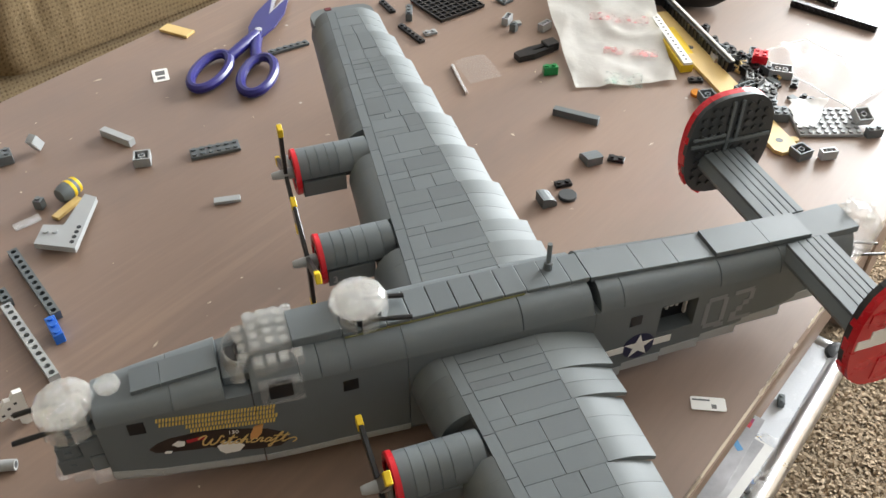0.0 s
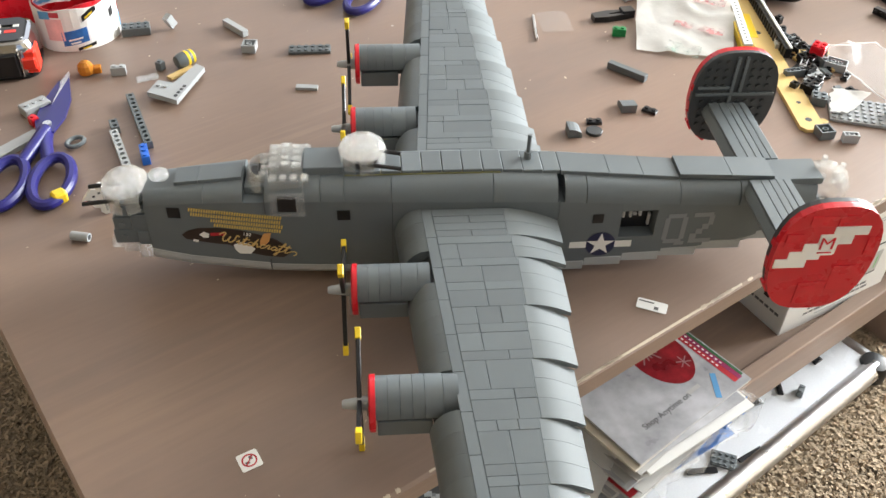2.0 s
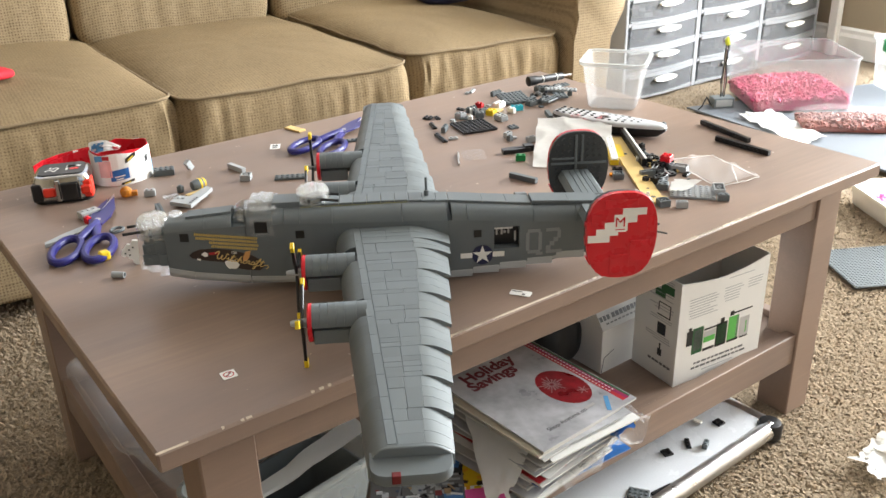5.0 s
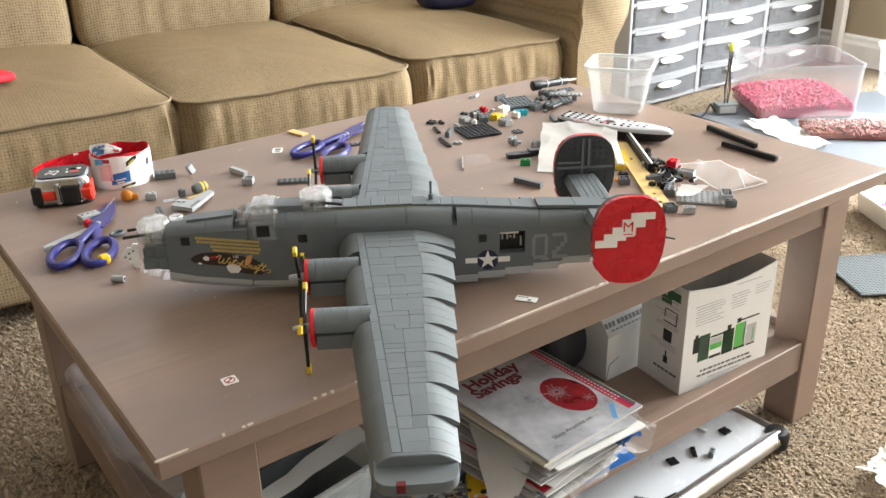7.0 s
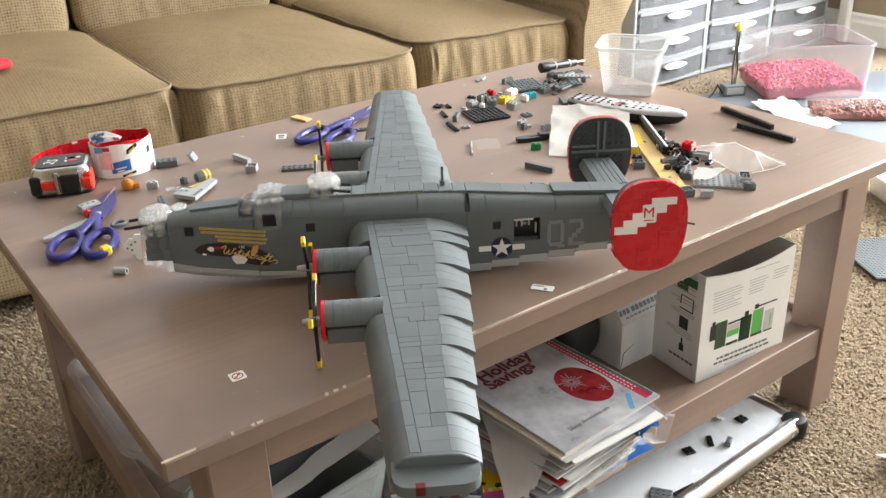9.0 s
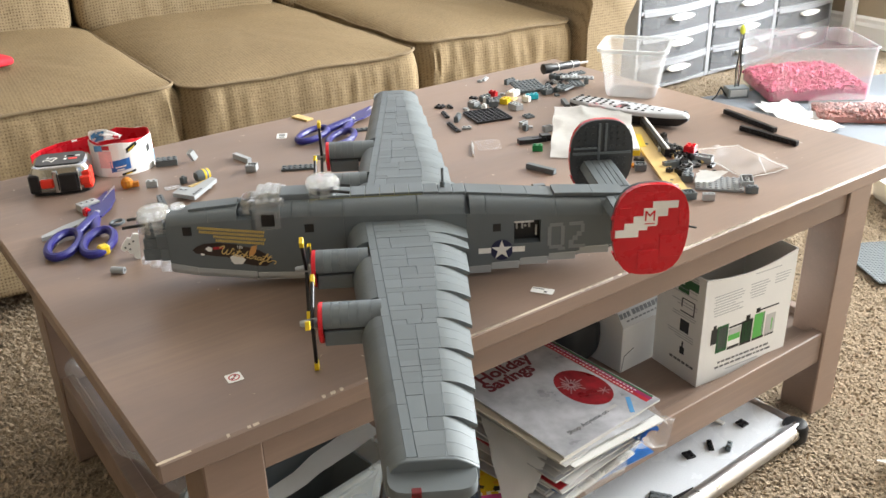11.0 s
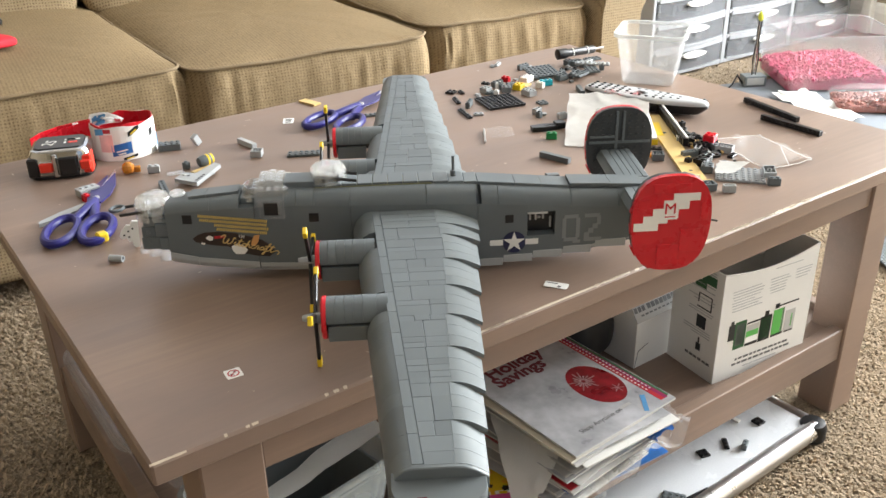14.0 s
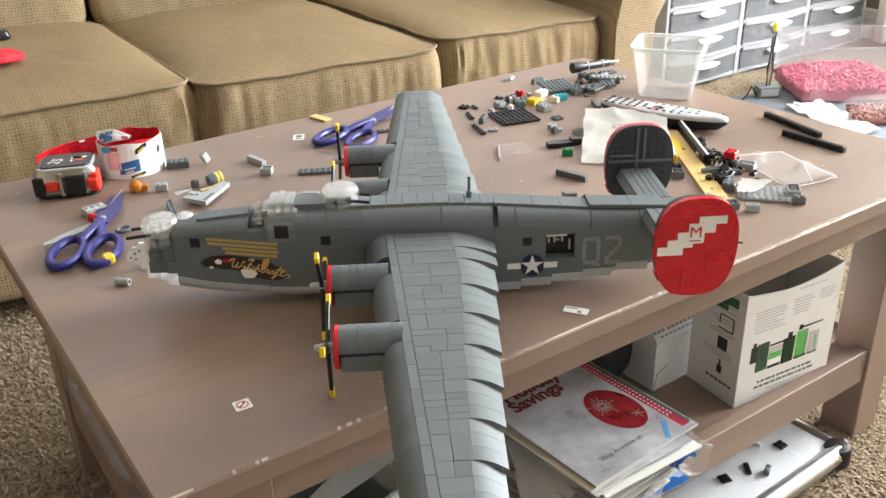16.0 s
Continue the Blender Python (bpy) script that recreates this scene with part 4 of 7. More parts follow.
# ---- tail ----
for side in (-1, 1):
    bm = bmesh.new()
    prof = [(465, 70), (462, 76), (466, 82), (500, 82), (506, 78), (502, 73)]
    loft(bm, [[(u, side * s, z) for u, z in prof] for s in (14, 101.4)])
    stab = part("tailplane", bm, DK, plane, "flat grey tailplane")
    for a, b in ((14, 101.3),):
        for p, q in ((466.5, 475.4), (475.8, 482.6), (483, 488.6), (489, 494.6), (495, 501)):
            bm = bmesh.new()
            box(bm, p, q, min(side * a, side * b), max(side * a, side * b), 81.5, 84.6, 0.35)
            part("tile", bm, DK, stab)
    # oval fin: inner dark plates with studs, outer red plates
    cu, cz = 489.0, 85.0
    out = []
    for k in range(36):
        t = 2 * math.pi * k / 36
        c, s = math.cos(t), math.sin(t)
        p = 2.8
        m = (abs(c) ** p + abs(s) ** p) ** (-1 / p)
        w = 39.0 - (3.0 if s < 0 else 0) * abs(s)
        out.append((cu + w * m * c, cz + (43 if side > 0 and s < 0 else 50) * m * s))
    y0 = side * 101.5
    bm = bmesh.new()
    prism(bm, out, y0, y0 + side * 4.4, "y")
    fin = part("fin", bm, CORE, plane, "oval twin fin, dark inside and red outside")
    red = out
    bm = bmesh.new()
    prism(bm, red, y0 + side * 4.5, y0 + side * 10.5, "y")
    part("red_skin", bm, RED, fin, "red smooth outer plates")
    # inner plates and studs
    bm = bmesh.new()
    for iu in range(-5, 5):
        for iz in range(-6, 7):
            u, z = cu + iu * 8 + 4, cz + iz * 8
            if abs((u - cu) / 36) ** 2.8 + abs((z - cz) / (41 if side > 0 and z < cz else 48)) ** 2.8 < 0.86:
                M = Matrix.Translation((u, y0 - side * 1.6 if side > 0 else y0, z)) @ Matrix.Rotation(radians(90), 4, "X")
                cyl(bm, 2.4, -1.7 if side > 0 else -1.7, 0.0, 8, Matrix.Translation((u, y0 + (0 if side > 0 else 0), z)) @ Matrix.Rotation(radians(90 if side > 0 else -90), 4, "X") @ Matrix.Diagonal((1, 1, -1, 1)))
    tagged(part("studs", bm, CORE, fin, "rows of dark studs"), kind="stuff")
    for a, b, c, d in ((cu - 5.5, cu - 2.5, cz - 38, cz + 46), (cu + 2.5, cu + 5.5, cz + 10, cz + 46), (cu - 36, cu + 36, cz + 7, cz + 10), (cu - 35, cu - 6, cz + 14, cz + 16.5)):
        bm = bmesh.new()
        box(bm, a, b, min(y0, y0 - side * 2.2), max(y0, y0 - side * 2.2), c, d, 0.3)
        part("rib", bm, DK, fin)
    # stepped cream flash with a letter on the outer face
    yo = y0 + side * 10.5
    ya, yb = min(yo - side * 0.5, yo + side * 0.7), max(yo - side * 0.5, yo + side * 0.7)
    for a, b, c, d in ((-37, -13, -6.5, 2), (-28, -4, 1, 9), (-19, 5, 5, 16.5), (-9, 6, 6, 25), (0, 26, 24, 32), (6, 16, 15.4, 24.2)):
        bm = bmesh.new()
        box(bm, cu + a, cu + b, ya + 0.001 * a, yb + 0.001 * a, cz + c, cz + d, 0.2)
        part("flash_tile", bm, WHT, fin, "cream tile")
    for k in range(14):
        t_ = 2 * math.pi * (k + 0.3) / 14
        c_, s_ = math.cos(t_), math.sin(t_)
        m_ = (abs(c_) ** 2.8 + abs(s_) ** 2.8) ** (-1 / 2.8)
        if s_ > 0.55 or c_ > 0.75:
            continue
        bm = bmesh.new()
        box(bm, -5.5, 5.5, min(y0 + side * 1.0, y0 + side * 7.0), max(y0 + side * 1.0, y0 + side * 7.0), -1.6, 1.0, 0.5, Matrix.Translation((cu + 38.0 * m_ * c_, 0, cz + (43 if side > 0 and s_ < 0 else 50) * m_ * s_)) @ Matrix.Rotation(math.atan2(c_ / 38, s_ / 50), 4, "Y"))
        part("rim_plate", bm, RED, fin)
    for a, b, c, d in ((-20, 0, 33, 42), (0.4, 16, 33, 42), (10, 33, -30, -6), (-12, 9.6, -44, -22), (-34, -22, 14, 26), (28, 35, 4, 22)):
        bm = bmesh.new()
        box(bm, cu + a, cu + b, ya + 0.002 * a, yb - side * 0.35 + 0.002 * a, cz + c, cz + d, 0.2)
        part("skin_tile", bm, RED, fin)
    if side < 0:
        bm = bmesh.new()
        box(bm, cu - 7.5, cu + 3, ya - 0.5, ya + 0.1, 92.6, 93.5)
        part("letter_underline", bm, RED, fin)
        lettering("fin_letter", "M", 0.016, RED, fin, Matrix.Translation((0.4866, (ya - 0.4) * 0.001, 0.1012)) @ Matrix.Rotation(radians(90), 4, "X"), 0.0001)

# tail turret
bm = bmesh.new()
box(bm, 522, 534, -14, 14, 42, 64, 1.0)
part("tail_block", bm, DK, plane)
bm = bmesh.new()
lathe(bm, [(13, 48), (16, 54), (19, 58), (20, 72), (17, 80), (9, 86), (0.5, 87)], 10, pose(540, 0, 0))
for a in range(8):
    cyl(bm, 2.4, 78, 88 - 5 * (a % 2), 8, pose(540 + 11 * math.cos(a * 0.785), 11 * math.sin(a * 0.785), 0))
part("tail_turret", bm, DOME, plane, "clear faceted turret dome")
for y, zg, xe in ((-7, 36, 576), (-5, 48, 566)):
    bm = bmesh.new()
    tube(bm, [(532, y, zg + 12), (xe, y, zg)], 1.2, 7)
    part("gun_barrel", bm, BLK, plane)

# ---- turrets and canopy ----
def clear_turret(x, y, z, r, h, tilt=0.0, name="turret"):
    bm = bmesh.new()
    lathe(bm, [(r * 0.96, 0), (r, h * 0.12), (r, h * 0.3), (r * 0.94, h * 0.55), (r * 0.76, h * 0.82), (r * 0.45, h * 0.96), (0.4, h)], 12, pose(x, y, z, 0, tilt))
    t = part(name, bm, DOME, plane, "clear faceted gun turret dome")
    for k in range(10):
        bm = bmesh.new()
        a = 2 * math.pi * k / 10
        cyl(bm, 1.2, h * 0.1, h * 0.6, 6, pose(x, y, z, 0, tilt) @ Matrix.Translation((r * 0.86 * math.cos(a), r * 0.86 * math.sin(a), 0)))
        part("rib", bm, CLEAR, t, "clear moulded rib")
    return t


clear_turret(154, 4, 110.5, 18.6, 9.5, name="top_turret")
for k in range(8):
    bm = bmesh.new()
    a_ = radians(45 * k + 10)
    box(bm, -5.6, 5.6, -0.8, 0.8, 97.5, 111.5, 0.4, Matrix.Translation((154 + 17.9 * math.cos(a_), 4 + 17.9 * math.sin(a_), 0)) @ Matrix.Rotation(a_ + math.pi / 2, 4, "Z"))
    part("skirt_pane", bm, CLEAR, plane, "clear skirt pane")
bm = bmesh.new()
cyl(bm, 14, 97, 106, 20, pose(155, 4, 0))
part("turret_ring", bm, BLK, plane, "black ring")
for y in (-11, 9):
    bm = bmesh.new()
    tube(bm, [(158, y, 107), (184, y - 4, 105)], 1.7, 8)
    part("gun_barrel", bm, BLK, plane)
clear_turret(-32, 1, 83, 18.6, 12.5, -5, name="nose_turret")
# stacked blocks that make the blunt nose under the turret, stepped at the front
for x0, x1, hw, z0, z1 in ((-46, -17.3, 13.5, 36, 50), (-44.5, -30.3, 13.2, 50.3, 62), (-30, -17.3, 15.5, 50.3, 66), (-42, -17.3, 12.5, 62.3, 70), (-27, -17.3, 16.2, 36, 50)):
    bm = bmesh.new()
    box(bm, x0, x1, -hw, hw, z0, z1, 0.7)
    part("nose_block", bm, DK, plane)
for z in (55.5, 43):
    for side in (-1, 1):
        bm = bmesh.new()
        cyl(bm, 2.4, 0, 1.5, 10, Matrix.Translation((-38, side * 13.0, z)) @ Matrix.Rotation(radians(-90 * side), 4, "X"))
        part("side_stud", bm, DK, plane)
bm = bmesh.new()
cyl(bm, 13, 69.5, 73, 18, pose(-31, 1, 0))
part("turret_ring", bm, DK, plane, "dark ring")
bm = bmesh.new()
cyl(bm, 7, 72, 80, 12, pose(-31, 1, 0)), box(bm, -40, -22, -9, 9, 72, 75, 0.6)
part("turret_core", bm, LT, plane, "pale core of the nose turret")
for k in range(8):
    bm = bmesh.new()
    a_ = radians(45 * k + 22)
    box(bm, -5.4, 5.4, -0.9, 0.9, 68, 84.5, 0.4, Matrix.Translation((-32 + 17.8 * math.cos(a_), 1 + 17.8 * math.sin(a_), 0)) @ Matrix.Rotation(a_ + math.pi / 2, 4, "Z"))
    part("skirt_pane", bm, CLEAR, plane, "clear skirt pane")
for y in (-12, 10):
    bm = bmesh.new()
    tube(bm, [(-38, y, 79), (-64, y, 76)], 1.8, 8)
    part("gun_barrel", bm, BLK, plane)
for x0, x1, hw, z0, z1 in ((-50, -41, 13, 31, 38), (-41, -29, 14, 27, 36), (-29, -17.5, 16.5, 22.5, 36)):
    bm = bmesh.new()
    box(bm, x0, x1 - 0.3, -hw, hw, z0, z1, 0.6)
    part("chin_glass", bm, CLEAR, plane, "clear chin panel")
# astrodome on the nose deck
bm = bmesh.new()
lathe(bm, [(7.8, 88), (8.2, 90.5), (7.4, 92), (4.5, 93), (0.4, 93.2)], 8, pose(-5, 1, 3.5))
part("astrodome", bm, CLEAR, plane, "small clear dome")
# canopy: clear bricks side by side with studs
for y in (-13, -5, 3, 11):
    bm = bmesh.new()
    for x0, x1, z in ((73, 81, 99), (81.2, 90, 107), (90.2, 98.6, 108.4), (98.8, 107, 107)):
        box(bm, x0, x1, y + 0.2, y + 7.8, 92, z, 0.25)
        cyl(bm, 2.4, z, z + 0.8, 10, pose((x0 + x1) / 2, y + 4, 0))
    part("canopy_brick", bm, CLEAR, plane, "clear studded brick row")
for y0, y1 in ((-23, -13.4), (19.4, 26)):
    for k, x0 in enumerate((81, 89, 97, 105)):
        bm = bmesh.new()
        box(bm, x0 + 0.2, x0 + 7.8, y0, y1, 92, 101, 0.6)
        box(bm, x0 + 1.5, x0 + 6.5, y0 + 1.2, y1 - 1.2, 101, 103, 0.4)
        part("canopy_side", bm, CLEAR, plane, "clear studded side brick")
bm = bmesh.new()
rings = []
for k in range(13):
    a = radians(90 + 180 * k / 12)
    x, y = 74 + 13 * math.cos(a), 20 * math.sin(a)
    rings.append([(x, y, 88), (x + 4 * (1 if x < 74 else 0.2), y * 0.8, 101), (x + 5.2 * (1 if x < 74 else 0.2), y * 0.76, 101), (x + 1.4, y * 0.95, 88)])
loft(bm, rings)
part("windscreen", bm, CLEAR, plane, "curved clear windscreen")
bm = bmesh.new()
box(bm, 62, 82, -15, 15, 84, 91, 0.5)
part("cockpit_floor", bm, DK, plane)
bm = bmesh.new()
box(bm, 66, 74, -7, 7, 90, 96, 1), box(bm, 72, 75, -6, 6, 95, 99, 0.8)
part("cockpit_seat", bm, BLK, plane, "dark seat behind the windscreen")

# ---- markings and openings on both flanks ----
for side in (-1, 1):
    def flank(name, m, x0, x1, z0, z1, d=0.5, label="", bev=0.0):
        w0, w1 = lerp_table(HALF, x0), lerp_table(HALF, x1)
        bm = bmesh.new()
        loft(bm, [[(x, side * (w - 1.5), z0), (x, side * (w - 1.5), z1), (x, side * (w + d), z1), (x, side * (w + d), z0)] for x, w in ((x0, w0), (x1, w1))])
        return part(name, bm, m, plane, label)
    flank("side_window", BLK, 1, 11, 67, 77, 0.5, "small dark window")
    flank("side_window", BLK, 133, 143, 67, 76.5, 0.5, "small dark window")
    flank("side_window", BLK, 338, 347, 55, 64, 0.5, "small dark window")
    flank("side_window", BLK, 87.5, 102, 76, 90, 0.6, "cockpit side window, dark")
    for a in ((82, 109, 73, 75.6), (82, 109, 90, 93), (82, 87, 75.6, 90), (102.5, 109, 75.6, 90)):
        flank("window_bar", THIN, *a, 2.4, "clear frame bar")
    # fittings set back inside the open waist hatch
    for nm, m, (a, b, c, d), lab in [("hatch_rail", WHT, (363, 385, 60, 64), "white rail inside the hatch")] + [("hatch_fitting", PAPERG, q, "small pale fitting") for q in ((365, 367, 53, 60), (371, 373, 53, 60), (374, 377, 55, 57), (379, 381, 54, 60), (387, 389, 44, 56))]:
        bm = bmesh.new()
        yi = lerp_table(HALF, a) - 7
        box(bm, a, b, min(side * (yi - 3), side * yi), max(side * (yi - 3), side * yi), c, d, 0.3)
        part(nm, bm, m, plane, lab)
    bm = bmesh.new()
    yi = lerp_table(HALF, 377) - 13
    box(bm, 362.2, 391.8, min(side * yi, side * (yi - 1)), max(side * yi, side * (yi - 1)), 38, 65.4)
    part("hatch_back", bm, BLK, plane, "black inside of the hatch")
    w = side * (lerp_table(HALF, 348) + 0.5)
    # roundel: disc, bars and star
    face = Matrix.Translation((348, w, 32)) @ Matrix.Rotation(radians(90 if side < 0 else -90), 4, "X")
    bm = bmesh.new()
    cyl(bm, 12.5, -0.2, 0.35, 28, face)
    part("roundel_disc", bm, NAVY, plane, "navy disc")
    bm = bmesh.new()
    box(bm, -26, -12, -3.2, 3.2, -0.2, 0.45, 0, face)
    part("roundel_bar", bm, WHT, plane, "white bar")
    bm = bmesh.new()
    box(bm, 12, 26, -3.2, 3.2, -0.2, 0.45, 0, face)
    part("roundel_bar", bm, WHT, plane, "white bar")
    bm = bmesh.new()
    pts = []
    for k in range(10):
        a = radians(90 + 36 * k)
        r = 12.2 if k % 2 == 0 else 4.7
        pts.append((r * math.cos(a), r * math.sin(a) * (1 if side < 0 else -1)))
    t = bmesh.new()
    prism(t, pts, -0.2, 0.55, "z")
    merge(bm, t, face)
    part("roundel_star", bm, WHT, plane, "white five-point star")
    if side < 0:
        F = Matrix.Rotation(radians(90), 4, "X")
        # stencilled code, drawn as broad strokes
        for name, strokes in (("code_letter", ((400, 404, 33, 56), (415, 419, 33, 56), (402, 417, 56, 60), (402, 417, 29, 33), (412, 420, 26.5, 30))), ("code_digit", ((424, 440, 56, 60), (437.5, 441.5, 47, 57), (433, 438.5, 42.5, 48), (428.5, 434, 37.5, 43), (424, 429.5, 31.5, 38), (424, 443, 28, 32)))):
            bm = bmesh.new()
            for a, b, c, d in strokes:
                w0, w1 = lerp_table(HALF, a), lerp_table(HALF, b)
                loft(bm, [[(x, -(ww - 0.5), c), (x, -(ww - 0.5), d), (x, -(ww + 0.35), d), (x, -(ww + 0.35), c)] for x, ww in ((a, w0), (b, w1))])
            part(name, bm, GREYINK, plane, "pale grey stencilled code")
        # nose art: gold bomb tally, dark figure shape, script
        slope = math.degrees(math.atan2(-(27 - 21), 69))
        N = Matrix.Translation((0.008, -0.0213, 0)) @ Matrix.Rotation(radians(slope), 4, "Z")
        bm = bmesh.new()
        for row, (x0, x1) in enumerate(((10, 81), (11, 81), (26, 81), (28, 80.5))):
            k = 0
            x = x0
            while x < x1:
                z = 77.0 - row * 4.5 - 0.095 * x
                loft(bm, [[(x + 0.6 * q, -0.5, z + q * 2.7), (x + 1.1 + 0.6 * q, -0.5, z + q * 2.7), (x + 1.1 + 0.6 * q, 0.8, z + q * 2.7), (x + 0.6 * q, 0.8, z + q * 2.7)] for q in (-0.5, 0.5)])
                x += 1.95
        t = part("bomb_tally", bm, GOLD, plane, "rows of small gold bomb marks")
        t.matrix_basis = N
        tagged(t, kind="stuff")
        bm = bmesh.new()
        prism(bm, [(1, 50), (6, 54), (14, 57), (30, 58), (48, 56), (62, 52), (74, 48), (82, 42), (87, 34), (80, 29), (66, 30), (48, 34), (38, 41), (26, 42), (14, 44), (4, 46)], 0.8, -0.4, "y")
        part("nose_art_ground", bm, BROWN, plane, "dark painted shape").matrix_basis = N
        for pts, m in (([(15, 51), (19, 54), (23, 52), (22, 48), (18, 48)], WHT), ([(41, 41), (47, 44), (54, 42), (58, 37), (54, 32), (45, 32), (42, 36)], WHT), ([(66, 53), (72, 54), (70, 46), (66, 41), (62, 42), (63, 47)], PEACH), ([(10, 46), (14, 45), (13, 43), (9, 44)], WHT), ([(24, 53), (36, 54), (36, 51), (24, 50)], INKR)):
            bm = bmesh.new()
            prism(bm, pts, 0.5, -0.7, "y")
            part("nose_art_patch", bm, m, plane).matrix_basis = N
        lettering("nose_number", "130", 0.0045, PAPER, plane, N @ Matrix.Translation((0.053, -0.0009, 0.0525)) @ F @ Matrix.Rotation(radians(-6), 4, "Z"), 0.0002, label="tiny pale figures")
        # the name in a looping painted hand, a stroke or two a letter
        hand = {"W": (1.0, [(-0.2, 0.62), (-0.05, 0.9), (0.12, 0.88), (0.08, 0.4), (0.2, 0.06), (0.36, 0.12), (0.47, 0.62), (0.46, 0.2), (0.6, 0.05), (0.76, 0.3), (0.8, 0.85), (0.95, 0.72)]),
                "i": (0.28, [(-0.08, 0.2), (0.06, 0.48), (0.05, 0.12), (0.16, 0.05), (0.28, 0.22)]),
                "t": (0.28, [(-0.04, 0.25), (0.1, 1.0), (0.06, 0.15), (0.16, 0.05), (0.28, 0.2)]),
                "c": (0.34, [(0.28, 0.4), (0.16, 0.5), (0.03, 0.28), (0.12, 0.05), (0.34, 0.2)]),
                "h": (0.42, [(-0.04, 0.2), (0.12, 1.0), (0.03, 0.03), (0.1, 0.36), (0.22, 0.46), (0.27, 0.1), (0.42, 0.18)]),
                "r": (0.32, [(-0.02, 0.2), (0.08, 0.52), (0.2, 0.46), (0.16, 0.1), (0.32, 0.18)]),
                "a": (0.42, [(0.3, 0.42), (0.14, 0.48), (0.03, 0.24), (0.14, 0.05), (0.28, 0.26), (0.31, 0.46), (0.3, 0.1), (0.42, 0.16)]),
                "f": (0.36, [(-0.04, 0.16), (0.16, 0.6), (0.26, 1.02), (0.16, 0.98), (0.12, 0.2), (0.06, -0.42), (-0.06, -0.36), (0.08, -0.06), (0.36, 0.16)]),
                "T": (0.9, [(0.0, 0.2), (0.16, 0.95), (0.1, 0.14), (0.22, 0.05), (0.44, 0.3), (0.66, 0.36), (0.8, 0.14), (0.7, -0.12)]),
                "bar": (0, [(-0.1, 0.66), (0.3, 0.72)])}
        bm = bmesh.new()
        pen = 0.0
        for ch in "WitchcrafT":
            for stroke in [hand[ch][1]] + ([hand["bar"][1]] if ch in "tfT" else []):
                pts = [Vector(p) for p in stroke]
                fine = []
                for k in range(len(pts) - 1):
                    p0, p1, p2, p3 = pts[max(k - 1, 0)], pts[k], pts[k + 1], pts[min(k + 2, len(pts) - 1)]
                    for q in range(4):
                        f = q / 4
                        fine.append(0.5 * (2 * p1 + (p2 - p0) * f + (2 * p0 - 5 * p1 + 4 * p2 - p3) * f * f + (3 * p1 - p0 - 3 * p2 + p3) * f ** 3))
                fine.append(pts[-1])
                tube(bm, [((pen + p.x + 0.22 * p.y) * 13.4, 0, p.y * (10.5 if ch == "W" else 9.5)) for p in fine], 0.55 if ch != "W" else 0.65, 6)
            pen += hand[ch][0]
        bmesh.ops.scale(bm, vec=(1, 0.35, 1), verts=bm.verts)
        script = part("nose_script", bm, CREAM, plane, "gold looping script lettering")
        script.matrix_basis = N @ Matrix.Translation((0.0305, -0.0009, 0.0455)) @ Matrix.Rotation(radians(13), 4, "Y")

# ---------------- loose bricks ----------------
def brick_mesh(name, nx, ny, h, material, studs=True, hollow=False):
    """A building brick or plate of nx by ny studs, its base at z = 0."""
    bm = bmesh.new()
    top = h
    if hollow:
        h = 1.2
    box(bm, -4 * nx + 0.1, 4 * nx - 0.1, -4 * ny + 0.1, 4 * ny - 0.1, 0, h, 0.35)
    if studs:
        for i in range(nx):
            for j in range(ny):
                cyl(bm, 2.4, h - 0.2, h + 1.7, 10, pose(8 * i - 4 * nx + 4, 8 * j - 4 * ny + 4, 0))
    if hollow:
        # turned over: rim, dark well and tube
        box(bm, -4 * nx + 0.1, 4 * nx - 0.1, -4 * ny + 0.1, -4 * ny + 1.6, h, 9.6), box(bm, -4 * nx + 0.1, 4 * nx - 0.1, 4 * ny - 1.6, 4 * ny - 0.1, h, 9.6)
        box(bm, -4 * nx + 0.1, -4 * nx + 1.6, -4 * ny + 1.6, 4 * ny - 1.6, h, 9.6), box(bm, 4 * nx - 1.6, 4 * nx - 0.1, -4 * ny + 1.6, 4 * ny - 1.6, h, 9.6)
        for i in range(max(1, nx - 1)):
            lathe(bm, [(3.2, h), (3.2, 9.0), (2.3, 9.0), (2.3, h + 0.5)], 12, pose(8 * i - 4 * (max(1, nx - 1) - 1), 0, 0))
    return finish(bm, name, material, 0.001)


def beam_mesh(name, n, material, ends=True, w=8.0, h=8.0):
    """A brick with a row of round holes right through it, lying with the holes upright."""
    bm = bmesh.new()
    for i in range(n):
        cx = 8 * i - 4 * n + 4
        out = [(4, -w / 2), (4, 0), (4, w / 2), (0, w / 2), (-4, w / 2), (-4, 0), (-4, -w / 2), (0, -w / 2)]
        inn = [(2.5 * math.cos(radians(a)), 2.5 * math.sin(radians(a))) for a in (-45, 0, 45, 90, 135, 180, 225, 270)]
        O = [[bm.verts.new((cx + p, q, z)) for p, q in out] for z in (0, h)]
        I = [[bm.verts.new((cx + p, q, z)) for p, q in inn] for z in (0, h)]
        for k in range(8):
            j = (k + 1) % 8
            bm.faces.new((O[1][k], O[1][j], I[1][j], I[1][k]))
            bm.faces.new((O[0][k], I[0][k], I[0][j], O[0][j]))
            bm.faces.new((I[1][k], I[1][j], I[0][j], I[0][k]))
            bm.faces.new((O[0][k], O[0][j], O[1][j], O[1][k]))
    return finish(bm, name, material, 0.001)


COLOURS = {"dark grey": DK, "light grey": LT, "black": BLK, "red": RED, "yellow": YEL, "white": WHT, "tan": TAN, "blue": BLU, "green": GRN, "teal": CYAN, "clear": CLEAR}
ON = TZ + 0.0004


